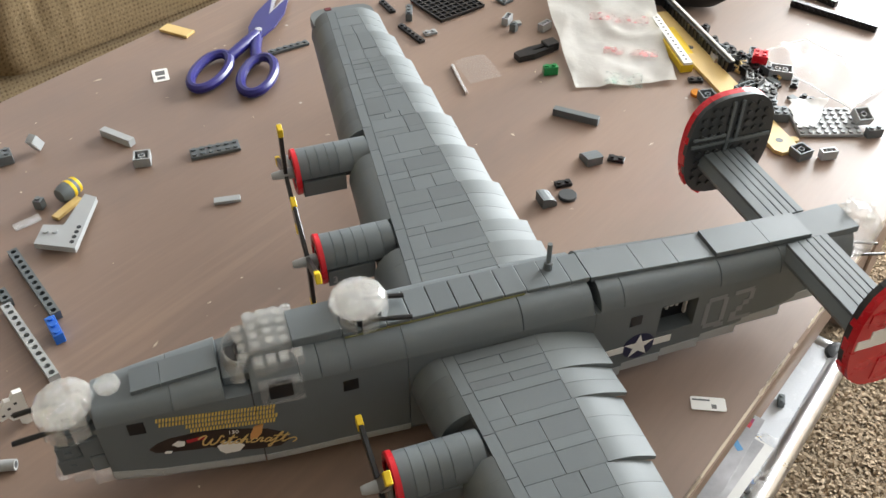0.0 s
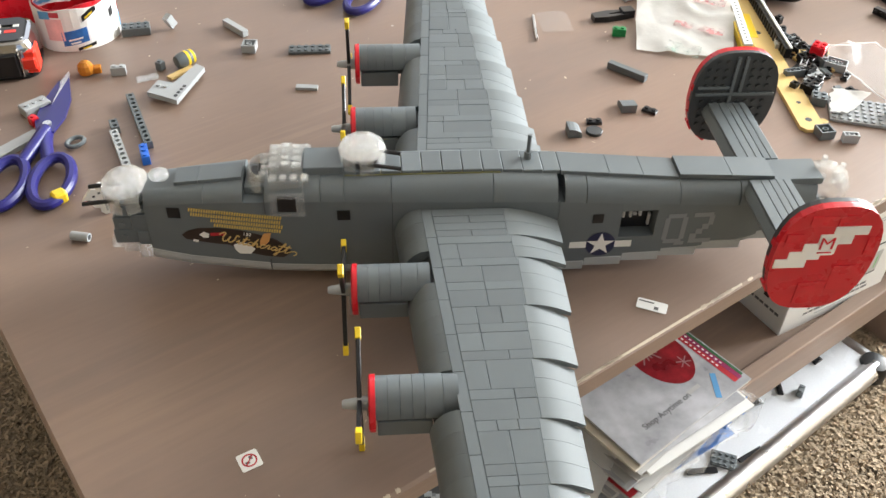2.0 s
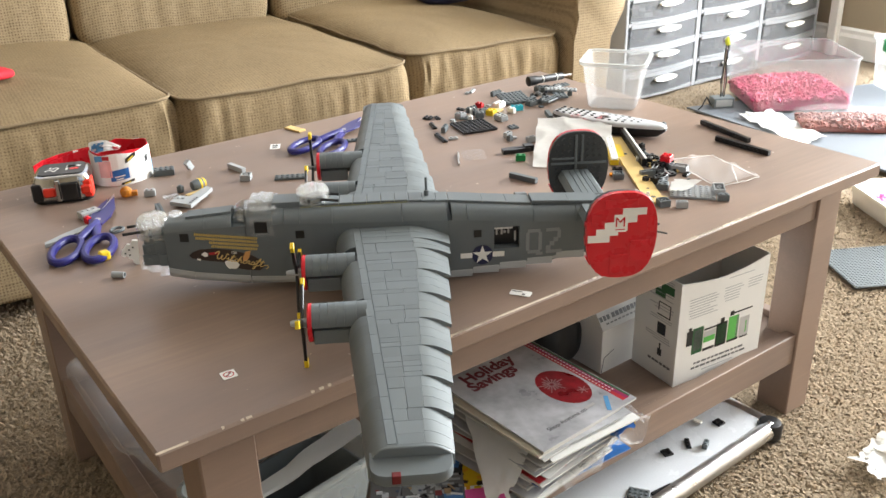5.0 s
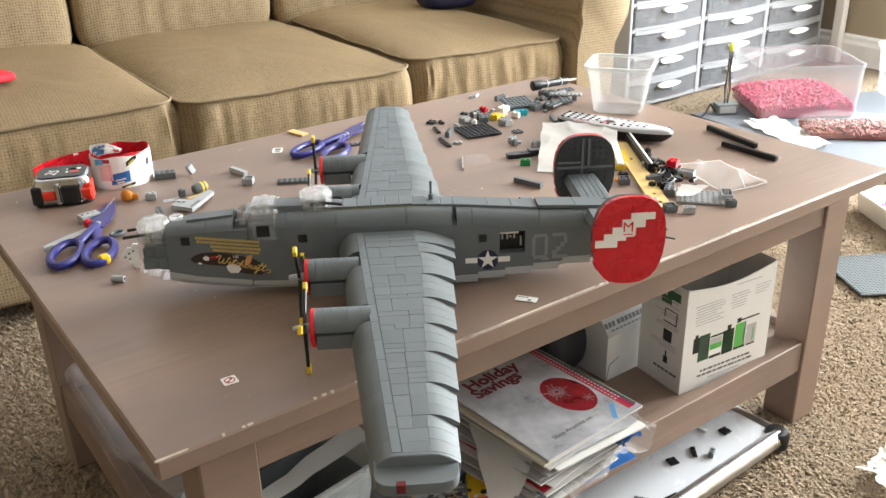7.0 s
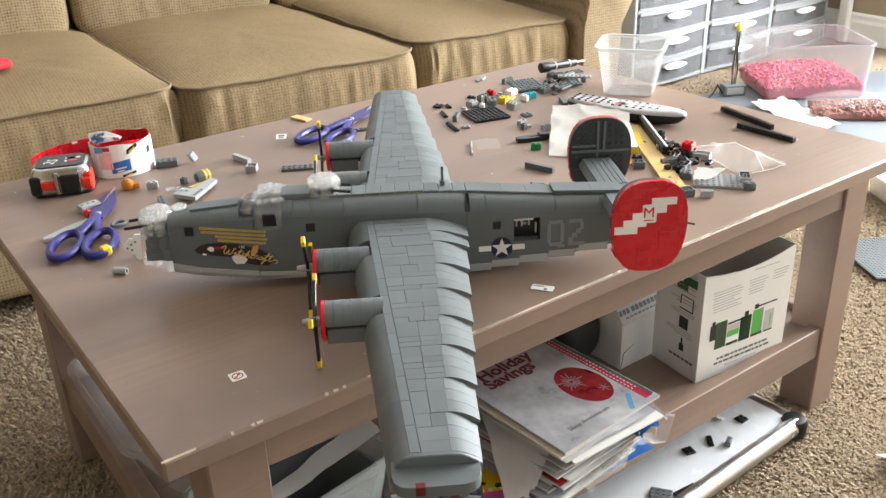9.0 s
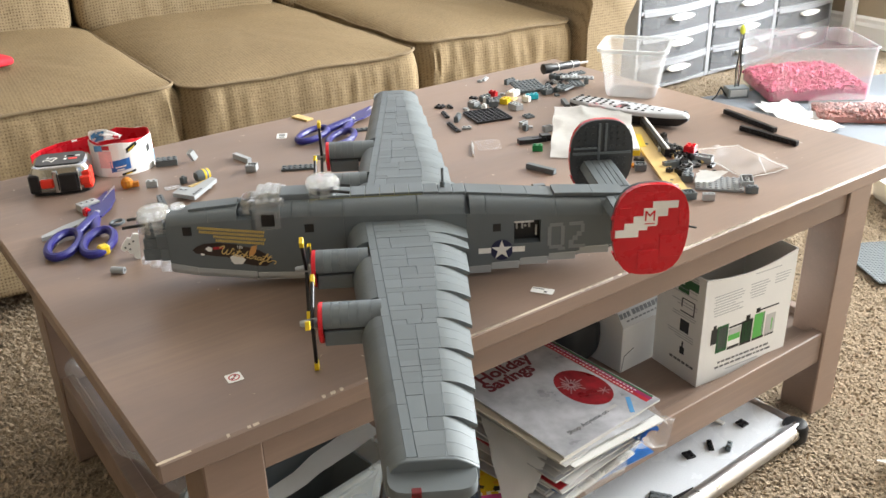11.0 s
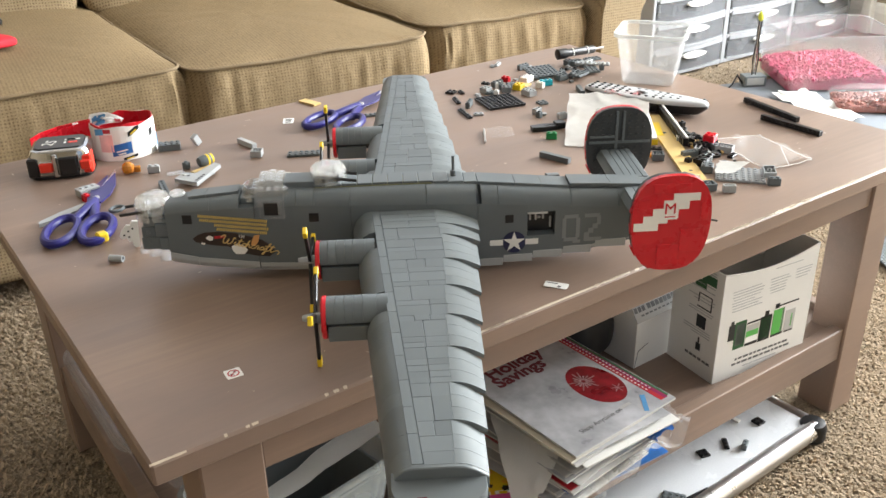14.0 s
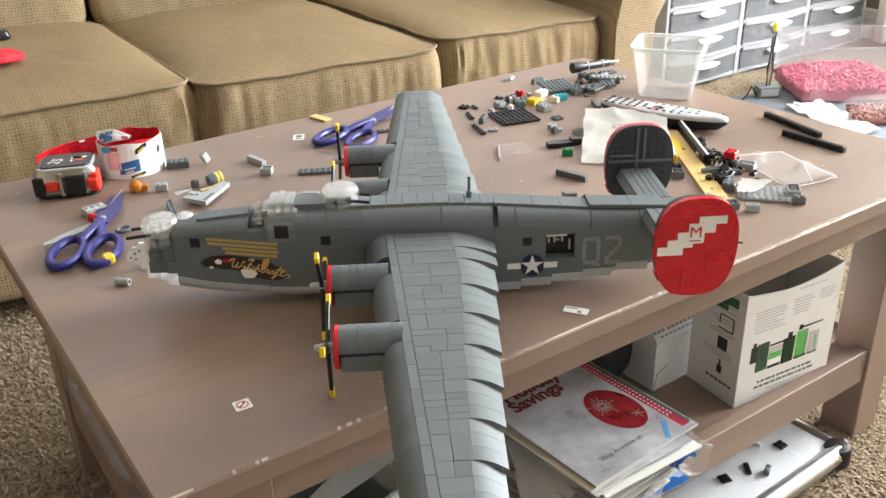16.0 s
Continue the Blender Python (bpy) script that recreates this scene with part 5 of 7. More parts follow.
def bit(kind, colour, x, y, rz, nx=1, ny=2, z=ON, rx=0.0, ry=0.0, label=""):
    m = COLOURS[colour]
    h = {"plate": 3.2, "brick": 9.6, "tile": 3.2, "upturned_brick": 6.6, "lying_brick": 8.0}[kind]
    if kind == "lying_brick":
        me = brick_mesh("brick", nx, ny, 8.0, m, False)
    else:
        me = brick_mesh(kind, nx, ny, h, m, kind in ("plate", "brick"), kind == "upturned_brick")
    name = {"plate": "toy_plate", "tile": "toy_tile"}.get(kind, "toy_brick")
    text = label or f"{colour} {nx} by {ny} stud toy {'plate' if kind == 'plate' else 'tile' if kind == 'tile' else 'brick'} lying on the table"
    return thing(name, me, m, (x, y, z), rz, text, "toy brick", "loose toy bricks", rx=rx, ry=ry)


bit("tile", "tan", 0.542, 0.762, -76, 5, 2)
bit("lying_brick", "light grey", 0.368, 0.632, -80, 5, 1)
bit("upturned_brick", "light grey", 0.361, 0.582, -38, 2, 2)
bit("upturned_brick", "light grey", 0.303, 0.676, 20, 2, 1, z=ON + 0.008, ry=62)
bit("brick", "dark grey", 0.270, 0.690, -22, 4, 2)
bit("plate", "dark grey", 0.417, 0.543, -30, 6, 2)
bit("tile", "light grey", 0.374, 0.474, -38, 3, 1)
bit("brick", "blue", 0.182, 0.450, -105, 3, 1)
bit("lying_brick", "dark grey", 0.6865, 0.302, -75, 6, 1)
bit("plate", "dark grey", 0.598, 0.632, -20, 6, 1)
bit("plate", "black", 0.711, 0.546, -106, 6, 1)
bit("plate", "black", 0.742, 0.612, -112, 4, 1)
bit("plate", "light grey", 0.726, 0.530, -30, 2, 1)
bit("plate", "black", 0.652, 0.233, -70, 2, 1)
bit("plate", "black", 0.588, 0.251, -35, 2, 1)
bit("brick", "green", 0.742, 0.372, -40, 2, 1)
bit("brick", "dark grey", 0.8185, 0.143, -55, 2, 2)
bit("upturned_brick", "dark grey", 0.770, 0.100, -25, 2, 2, z=ON)
bit("plate", "black", 0.8284, 0.2423, -50, 2, 1)
bit("upturned_brick", "dark grey", 0.801, 0.215, -40, 2, 2)
bit("upturned_brick", "light grey", 0.784, 0.0785, -40, 2, 1)
bit("lying_brick", "dark grey", 0.940, 0.520, 60, 5, 1)
beamD = beam_mesh("holed_beam", 12, DK)
beamL = beam_mesh("holed_beam", 12, LT)
thing("holed_beam", beamD, DK, (0.2005, 0.510, ON), -101, "dark grey toy beam with a row of holes", "toy brick", "loose toy bricks")
thing("holed_beam", beamL, LT, (0.163, 0.455, ON), -100, "light grey toy beam with a row of holes", "toy brick", "loose toy bricks")
thing("holed_beam", beam_mesh("holed_beam", 2, DK), DK, (0.176, 0.513, ON), -100, "short dark grey toy beam end", "toy brick", "loose toy bricks")
for x, y, rz, n, dz in ((1.100, 0.250, -102, 15, 0.0), (1.058, 0.183, -90, 13, 0.0)):
    bm = bmesh.new()
    box(bm, -4 * n, 4 * n, -4, 4, 0, 8, 0.4)
    for k in range(n):
        cyl(bm, 2.4, 0, 1.7, 8, pose(8 * k - 4 * n + 4, -4, 4, 90))
    thing("long_brick", bm, BLK, (x, y, ON), rz, "long black toy brick lying on its side", "toy brick", "loose toy bricks")


def slope_mesh(m, w=16, d=16, h=10):
    bm = bmesh.new()
    prism(bm, [(0, 0), (d, 0), (d, 3)] + [(d * math.cos(radians(a)), 3 + (h - 3) * math.sin(radians(a))) for a in (20, 40, 60, 80, 90)], -w / 2, w / 2, "y")
    return finish(bm, "curved_slope", m, 0.001)


thing("curved_slope", slope_mesh(DK, 16, 18, 9), DK, (0.632, 0.244, ON), 60, "dark grey curved toy slope", "toy brick", "loose toy bricks")
thing("curved_slope", slope_mesh(DK, 16, 14, 10), DK, (0.551, 0.252, ON), -30, "dark grey toy slope brick", "toy brick", "loose toy bricks")


def round_tile(x, y, m, r=8.0, label=""):
    bm = bmesh.new()
    lathe(bm, [(r, 0), (r, 2.6), (r - 0.5, 3.2), (0.5, 3.2)], 20)
    thing("round_tile", bm, m, (x, y, ON), 0, label, "toy brick", "loose toy bricks")


round_tile(0.576, 0.238, CORE, 8.5, "dark grey round toy tile")
round_tile(0.806, 0.228, ORG, 7.5, "orange round toy tile")
round_tile(0.790, 0.1145, TAN, 4.6, "small tan toothed wheel")

# grid plate, big stud plate
bm = bmesh.new()
box(bm, -32, 32, -32, 32, 0, 2.0)
grid = thing("grid_plate", bm, BLK, (0.794, 0.560, ON), -14, "black upturned plate showing its square grid", "toy plate", "loose toy bricks")
for i in range(9):
    for m_ in ((-32, 32, 8 * i - 32.8, 8 * i - 31.2, 2.05, 4.2), (8 * i - 32.8, 8 * i - 31.2, -32, 32, 2.05, 4.0)):
        bm = bmesh.new()
        box(bm, *m_)
        part("rib", bm, BLK, grid)
thing("toy_plate", brick_mesh("plate", 8, 6, 3.2, MIDG), MIDG, (0.838, 0.104, ON), -50, "grey studded toy plate beside the heap", "toy plate", "loose toy bricks")
bit("brick", "dark grey", 0.848, 0.058, -40, 2, 1)
bit("upturned_brick", "light grey", 0.861, 0.077, -40, 2, 2, z=ON + 0.005, rx=20)

# two plates joined in an L, with sockets and studs, striped barrel piece
bm = bmesh.new()
prism(bm, [(-39, -13), (-20, 3), (-9, -11), (-5, -9), (28, 12), (32, 0), (-20, -45)], 4, 9.6, "z")
for x, y in ((-24, -8), (-19, -14)):
    cyl(bm, 2.4, 9.5, 11.3, 10, pose(x, y, 0))
box(bm, -22, -8, -28, -16, 0, 4), box(bm, 6, 20, -8, 4, 0, 4)
wedge = thing("wedge_plate", bm, LT, (0.264, 0.560, ON), 0, "light grey toy plates joined in an L", "toy plate", "loose toy bricks")
for x, y in ((-12, -32), (-7, -28), (-2, -24), (-17, -36)):
    bm = bmesh.new()
    cyl(bm, 2.1, 9.5, 9.9, 10, pose(x, y, 0))
    part("socket", bm, BLK, wedge, "dark round socket")
barrel = root("barrel_piece", (0.2865, 0.590, TZ + 0.0090), 10, "dark grey barrel-shaped toy piece with yellow stripes", "toy brick", "loose toy bricks")
bm = bmesh.new()
RX = Matrix.Rotation(radians(90), 4, "Y")
lathe(bm, [(3, -12), (6.5, -11), (8.3, -6), (8.6, 0), (8.3, 6), (6.5, 11), (3, 12)], 18, RX)
part("barrel", bm, DK, barrel, "", 0.001, True)
for a in (-5, 1.5, 8):
    bm = bmesh.new()
    r0 = 8.75 - (0.7 if abs(a) > 4 else 0)
    lathe(bm, [(r0, a - 1.6), (r0 + 0.15, a), (r0 - 0.1, a + 1.6), (r0 - 2, a + 1.6), (r0 - 2, a - 1.6)], 18, RX)
    part("stripe", bm, YEL, barrel, "yellow band", 0.001, True)
bit("brick", "dark grey", 0.2605, 0.598, 30, 1, 1, z=ON)
bit("tile", "clear", 0.2402, 0.5867, -10, 3, 1)
bit("tile", "tan", 0.2745, 0.5765, 15, 4, 1)
bit("brick", "light grey", 0.219, 0.613, -25, 2, 1, rx=0)
orange = bmesh.new()
lathe(orange, [(3, 0), (8, 2), (9, 7), (8, 12), (4, 16), (0.5, 17)], 12)
box(orange, 5, 16, -4, 4, 1, 9, 1.0)
thing("orange_piece", orange, ORG, (0.190, 0.632, ON), -20, "translucent orange moulded toy piece", "toy brick", "loose toy bricks")
bm = bmesh.new()
RXt = Matrix.Translation((0, 0, 4)) @ RX
t = bmesh.new()
loft(t, [[(r * math.cos(2 * math.pi * k / 14), r * math.sin(2 * math.pi * k / 14), z) for k in range(14)] for r, z in ((2.6, -8), (4, -8), (4, 8), (2.6, 8), (2.6, -7.9))], True, False)
merge(bm, t, RXt)
thing("pin_connector", bm, LT, (0.090, 0.368, ON), -45, "light grey hollow tube connector", "toy brick", "loose toy bricks", smooth=True)
# silver rod, grey scraps by the scissors, white nose scrap
bm = bmesh.new()
tube(bm, [(-29, 0, 2), (29, 0, 2)], 2.0, 10)
thing("metal_rod", bm, STEEL, (0.6685, 0.440, ON), 54, "short round silver metal rod", "rod", smooth=True)
fitting = root("white_fitting", (0.1230, 0.3897, ON), -13, "white angular toy fitting propped beside the nose", "toy brick", "loose toy bricks")
bm = bmesh.new()
prism(bm, [(-6, 3), (-3, 0), (1, 0), (3, 32), (-3, 33), (-6, 28), (-10, 29), (-17, 21), (-19, 16), (-16, 13), (-12, 14), (-10, 9), (-6, 8)], 0, 4, "y")
box(bm, -15, -11, 4, 8, 12, 20, 0.4), box(bm, -4, 0, 4, 12, 0, 8, 0.4)
part("bracket", bm, WHT, fitting)
for x, z in ((-14, 17.5), (-9, 21.5), (-9, 14.5), (-4, 24)):
    bm = bmesh.new()
    box(bm, x - 1.1, x + 1.1, -0.25, 0, z - 1.0, z + 1.0)
    part("dark_slot", bm, CORE, fitting)
bm = bmesh.new()
box(bm, -14, 14, -8, 8, 0, 10, 0.6)
box(bm, -12, -4, -8.6, -8, 2, 8), box(bm, 2, 10, -8.6, -8, 2, 8)
cyl(bm, 2.4, 10, 11.7, 10, pose(-8, 0, 0)), cyl(bm, 2.4, 10, 11.7, 10, pose(0, 0, 0)), cyl(bm, 2.4, 10, 11.7, 10, pose(8, 0, 0))
thing("toy_brick", bm, LT, (0.122, 0.590, ON), 10, "light grey toy block beside the scissors", "toy brick", "loose toy bricks")
bit("brick", "red", 0.113, 0.566, 15, 1, 1)
bm = bmesh.new()
prism(bm, [(-38, 0), (-34, 6), (0, 9), (34, 7), (38, 0), (30, -6), (-20, -5)], 0, 5, "z")
thing("wedge_plate", bm, LT, (0.078, 0.532, ON), 22, "light grey tapered toy plate under the scissors", "toy plate", "loose toy bricks")
# clear ring near the nose
bm = bmesh.new()
ring_tube(bm, [(9 * math.cos(radians(a)), 7 * math.sin(radians(a)), 3) for a in range(0, 360, 24)], 2.2, 8)
thing("ring_piece", bm, DK, (0.135, 0.510, ON), 20, "dark grey ring-shaped toy piece", "toy brick", "loose toy bricks", smooth=True)


# ---------------- scissors ----------------
def make_scissors(x, y, rz, open_deg, label, big=1.0, tip=True):
    r = root("scissors", (x, y, ON), rz, label, "scissors")
    for sgn in (-1, 1):
        R = Matrix.Rotation(radians(sgn * open_deg), 4, "Z")
        zz = 3.0 if sgn > 0 else 6.0
        bm = bmesh.new()
        loft(bm, [[(p, q * sgn * -1, z) for p, q in ((-6, -8), (20, -12), (60, -10), (104, -0.5), (104, 0.5), (50, 4), (-6, 5))] for z in (zz, zz + 1.8)])
        bmesh.ops.transform(bm, matrix=R, verts=bm.verts)
        part("blade", bm, STEEL, r, "steel blade")
        bm = bmesh.new()
        loft(bm, [[(p, q * sgn * -1, z) for p, q in ((-14, -9), (12, -15), (46, -14), (88, -4), (62, -0.5), (10, 6), (-14, 6))] for z in (zz + 1.8, zz + 4.0)])
        bmesh.ops.transform(bm, matrix=R, verts=bm.verts)
        part("blade_cover", bm, SCISSOR, r, "indigo plastic blade cover")
        # handle: shank and oval ring
        bm = bmesh.new()
        tube(bm, [(-8, 0, zz + 3), (-35, -sgn * 4, zz + 3.5), (-60, -sgn * 11, 7)], 6.5, 10, R)
        pts = []
        for a in range(0, 360, 15):
            pts.append((-91 + 35 * math.cos(radians(a)), -sgn * 19.5 + 17 * math.sin(radians(a)), 7 + 1.0 * math.cos(radians(a))))
        ring_tube(bm, pts, 5.4, 9, R)
        part("handle", bm, SCISSOR, r, "indigo plastic handle", smooth=True)
    bm = bmesh.new()
    cyl(bm, 4.2, 8, 11.5, 14)
    part("pivot_screw", bm, STEEL, r)
    if tip:
        bm = bmesh.new()
        box(bm, -5.8, 5.8, -6.5, 6.5, 0, 12.5, 2.2, Matrix.Translation((-116, -32, 1)) @ Matrix.Rotation(radians(35), 4, "Z"))
        part("handle_tab", bm, YEL, r, "yellow tab on the handle")
    return r


make_scissors(0.1209, 0.545, 61, 0.8, "indigo-handled scissors with a yellow tab lying on the table")
make_scissors(0.594, 0.677, 31, 4.5, "indigo-handled scissors lying open beneath the far wing", tip=False)


# ---------------- tape measure and roll of packing label ----------------
tm = root("tape_measure", (0.122, 0.700, TZ), -22, "chrome, black and orange tape measure lying flat", "tape measure")
def rr_outline(hx, hy, r, n=5):
    out = []
    for cx, cy, a0 in ((hx - r, hy - r, 0), (-hx + r, hy - r, 90), (-hx + r, -hy + r, 180), (hx - r, -hy + r, 270)):
        out += arc(cx, cy, r, a0, a0 + 90, n)
    return out
def rr_loft(bm, levels, n=5):
    """Stack of rounded rectangles: (half x, half y, corner radius, z)."""
    return loft(bm, [[(p, q, z) for p, q in rr_outline(hx, hy, r, n)] for hx, hy, r, z in levels])
bm = bmesh.new()
rr_loft(bm, [(39, 33, 14, 4), (40, 34, 15, 8), (40, 34, 15, 34), (37, 31, 14, 40), (30, 25, 12, 42)])
part("case", bm, CHROME, tm, "chromed case", 0.001, True)
for z0, z1, m, nm in ((0, 5, BLK, "rubber_base"),):
    bm = bmesh.new()
    rr_loft(bm, [(38, 32, 14, z0), (40.5, 34.5, 15, z0 + 1), (40.5, 34.5, 15, z1)])
    part(nm, bm, m, tm, "black rubber edge")
for a, b, c, d, m, nm, lab in ((-41.5, -27, -36, -22, BLK, "front_jaw", "black end of the case"), (-1, 24, -39, -28, BLK, "front_mouth", "black open mouth of the case"), (-26.5, -9, -36.5, -27, ORANGE, "front_band", "orange band"), (26, 41, -36.5, -27, ORANGE, "front_band", "orange band"),
                               (24, 42, -33, -8, ORANGE, "side_band", "orange band"), (-42, -30, -10, 24, BLK, "side_grip", "black rubber grip")):
    bm = bmesh.new()
    box(bm, a, b, c, d, 11 if nm == "front_band" else 5, 25 if nm == "front_band" else 32, 2.0)
    part(nm, bm, m, tm, lab)
for a, w_ in ((-8.5, 6.5), (24.2, 2.5)):
    bm = bmesh.new()
    box(bm, a, a + w_, -38, -28, 4, 37, 1.2)
    part("chrome_bar", bm, CHROME, tm, "chromed bar")
lettering("label_number", "25", 0.022, WHT, tm, Matrix.Translation((-0.012, -0.004, 0.0431)) @ Matrix.Rotation(radians(70), 4, "Z"), 0.0001)
bm = bmesh.new()
rr_loft(bm, [(33, 27, 11, 41.0), (32, 26, 11, 42.9)])
part("label_plate", bm, BLK, tm, "black label")
for k, (a, b) in enumerate(((6, 9), (12, 24), (6, 20), (8, 26))):
    bm = bmesh.new()
    box(bm, a, b, -9 + 12 * (k // 2), -3 + 12 * (k // 2), 42.8, 43.3)
    part("label_mark", bm, WHT if k != 1 else ORANGE, tm)

roll = root("packing_sleeve", (0.216, 0.722, TZ), 0, "loose coil of printed sleeve, white outside, red inside", "packaging")
def strip(path, z0, z1, thick):
    bm = bmesh.new()
    L, R2 = [], []
    for i, p in enumerate(path):
        a, b = Vector(path[max(i - 1, 0)]), Vector(path[min(i + 1, len(path) - 1)])
        d = (b - a).normalized()
        nrm = Vector((-d.y, d.x))
        L.append(Vector(p) + nrm * thick / 2), R2.append(Vector(p) - nrm * thick / 2)
    rings = [[(l.x, l.y, z0), (l.x, l.y, z1(i) if callable(z1) else z1), (r.x, r.y, z1(i) if callable(z1) else z1), (r.x, r.y, z0)] for i, (l, r) in enumerate(zip(L, R2))]
    return loft(bm, rings)
LOOPX, LOOPY = 45.0, 38.0
coil = [(LOOPX * math.cos(radians(a)), LOOPY * math.sin(radians(a))) for a in range(-200, 100, 10)] + [(-22, 41), (-48, 45), (-78, 48), (-100, 44)]
part("outer_face", strip(coil[:27], 0, lambda i: 50 + 1.5 * math.sin(i * 0.9), 0.8), PAPER, roll, "white printed card", 0.001)
inner = [(p * 0.965, q * 0.965 - (1.4 if i >= 30 else 0)) for i, (p, q) in enumerate(coil)]
part("inner_face", strip(inner, 0.2, lambda i: 52 + 2.0 * math.sin(i * 0.7) - (0 if i < 28 else (i - 28) * 3), 0.8), RED, roll, "red card inside", 0.001)
tail = [(-8, 38.8), (-28, 42), (-52, 47), (-80, 50), (-106, 44), (-122, 34)]
part("loose_end", strip(tail, 10, lambda i: 50 - 2.5 * i, 0.8), RED, roll, "red loose end of the sleeve", 0.001)
for a, b, c, d, m in ((-58, -50, 30, 44, WHT), (-66, -60, 26, 40, BLK), (-76, -70, 14, 38, WHT), (-84, -78, 18, 36, BLK), (-96, -88, 16, 34, INKB)):
    bm = bmesh.new()
    box(bm, a, b, 46.2, 47.6, c, d)
    part("printed_patch", bm, m, roll)
PALE = mat("pale_pink_print", (0.75, 0.42, 0.40), 0.5, var=0.3, vscale=60)
for a0, a1, z0, z1, sk, m in ((-128, -92, 7, 24, 0.10, BLUEPR), (-120, -100, 13, 15, 0.10, PAPER), (-118, -104, 9, 11, 0.10, PAPER), (-150, -124, 14, 40, 0.0, PALE), (-96, -74, 34, 41, 0.45, BLK), (-92, -80, 37, 39, 0.45, YEL),
                              (-110, -84, 0.5, 4, 0.15, BLK), (-104, -92, 1.5, 3, 0.15, YEL), (-52, -43, 27, 37, 0.3, BLK), (-24, -8, 6, 22, 0.2, INKB), (-14, -6, 20, 34, 0.0, INKR), (-160, -140, 38, 47, 0.1, INKB), (-140, -126, 42, 48, 0.0, INKR)):
    bm = bmesh.new()
    loft(bm, [[(r * math.cos(radians(a)), r * LOOPY / LOOPX * math.sin(radians(a)), min(48.5, z + sk * (a - a0))) for r, z in ((45.3, z0), (45.3, z1), (46.0 + 0.1 * (m in (PAPER, YEL)), z1), (46.0 + 0.1 * (m in (PAPER, YEL)), z0))] for a in np.linspace(a0, a1, 6)])
    part("printed_patch", bm, m, roll)


# ---------------- film bags, tub, remote, wood strip ----------------
def sheet(name, corners, material, label, cat, bump=0.006, n=22, seed=0, thick=0.0004, z0=None, edge=0.012, owner=None, lift=0.0):
    """A crumpled sheet between four corners (x, y), laid on the table."""
    bm = bmesh.new()
    a, b, c, d = [Vector((*p, 0)) for p in corners]
    z0 = TZ + 0.0012 if z0 is None else z0
    rows = []
    for i in range(n + 1):
        row = []
        for j in range(n + 1):
            u, v = i / n, j / n
            p = (a * (1 - u) + b * u) * (1 - v) + (d * (1 - u) + c * u) * v
            e = noise.noise(Vector((p.x * 22 + seed, p.y * 22, seed)))
            f = noise.noise(Vector((p.x * 90 + seed, p.y * 90, 3.1)))
            g = 1 - abs(noise.noise(Vector((p.x * 16 + seed, p.y * 16, 9.7)))) * 3
            z = z0 + lift * v ** 1.5 + max(0.0, bump * (0.35 + 0.6 * e + 0.12 * f + 0.9 * max(0, g)))
            off = edge * Vector((noise.noise(Vector((u * 5, v * 5, seed))), noise.noise(Vector((u * 5, v * 5, seed + 4))), 0))
            row.append(bm.verts.new((p.x + off.x, p.y + off.y, z)))
        rows.append(row)
    for i in range(n):
        for j in range(n):
            bm.faces.new((rows[i][j], rows[i + 1][j], rows[i + 1][j + 1], rows[i][j + 1]))
    bmesh.ops.solidify(bm, geom=bm.faces[:], thickness=thick)
    if owner is not None:
        return part(name, bm, material, owner, label, 1.0, True)
    return thing(name, bm, material, (0, 0, 0), 0, label, cat, scale=1.0, smooth=True)


flap = sheet("printed_flap", ((-0.046, 0.004), (-0.008, -0.020), (0.004, 0.000), (-0.036, 0.030)), PAPER, "crumpled blue and white printed flap", "", 0.012, 14, 51, z0=0.040, edge=0.006, owner=roll, lift=0.006)
for c4, m_ in ((((-0.044, 0.006), (-0.026, -0.006), (-0.018, 0.012), (-0.034, 0.024)), INKB), (((-0.012, -0.016), (-0.004, -0.014), (-0.002, -0.002), (-0.010, -0.004)), INKR)):
    sheet("printed_patch", c4, m_, "blue or red print", "", 0.012, 10, 51, z0=0.0415, edge=0.004, owner=flap, lift=0.004)
milky = sheet("plastic_bag", ((0.733, 0.333), (0.812, 0.256), (0.965, 0.383), (0.872, 0.476)), MILK, "crumpled milky plastic bag with faint print", "bag", 0.0035, 40, 1, edge=0.004, lift=0.020)
for cx, cy, L, W_, m_ in ((0.872, 0.366, 0.034, 0.007, FADED), (0.826, 0.322, 0.030, 0.007, FADED), (0.775, 0.300, 0.020, 0.012, FADEDG), (0.935, 0.415, 0.03, 0.008, FADED)):
    cs = [(cx + L * a_ * 0.52 + W_ * b_ * 0.85, cy - L * a_ * 0.85 + W_ * b_ * 0.52) for a_, b_ in ((-1, -1), (1, -1), (1, 1), (-1, 1))]
    v0, v1 = [max(0.0, ((cx - 0.7615) * 0.70 + (cy - 0.2865) * 0.714) / 0.218 + q * W_ / 0.218) for q in (-1, 1)]
    sheet("faded_print", cs, m_, "faded print on the film", "", 0.004, 10, 1, z0=TZ + 0.0022 + 0.022 * v0 ** 1.5, edge=0.003, owner=milky, lift=0.022 * (v1 ** 1.5 - v0 ** 1.5))
clear_bag = sheet("plastic_bag", ((0.9185, 0.2175), (0.876, 0.092), (0.958, 0.078), (0.985, 0.185)), FILM, "empty clear plastic bag, lying half flat on the table", "bag", 0.006, 30, 7, edge=0.001)
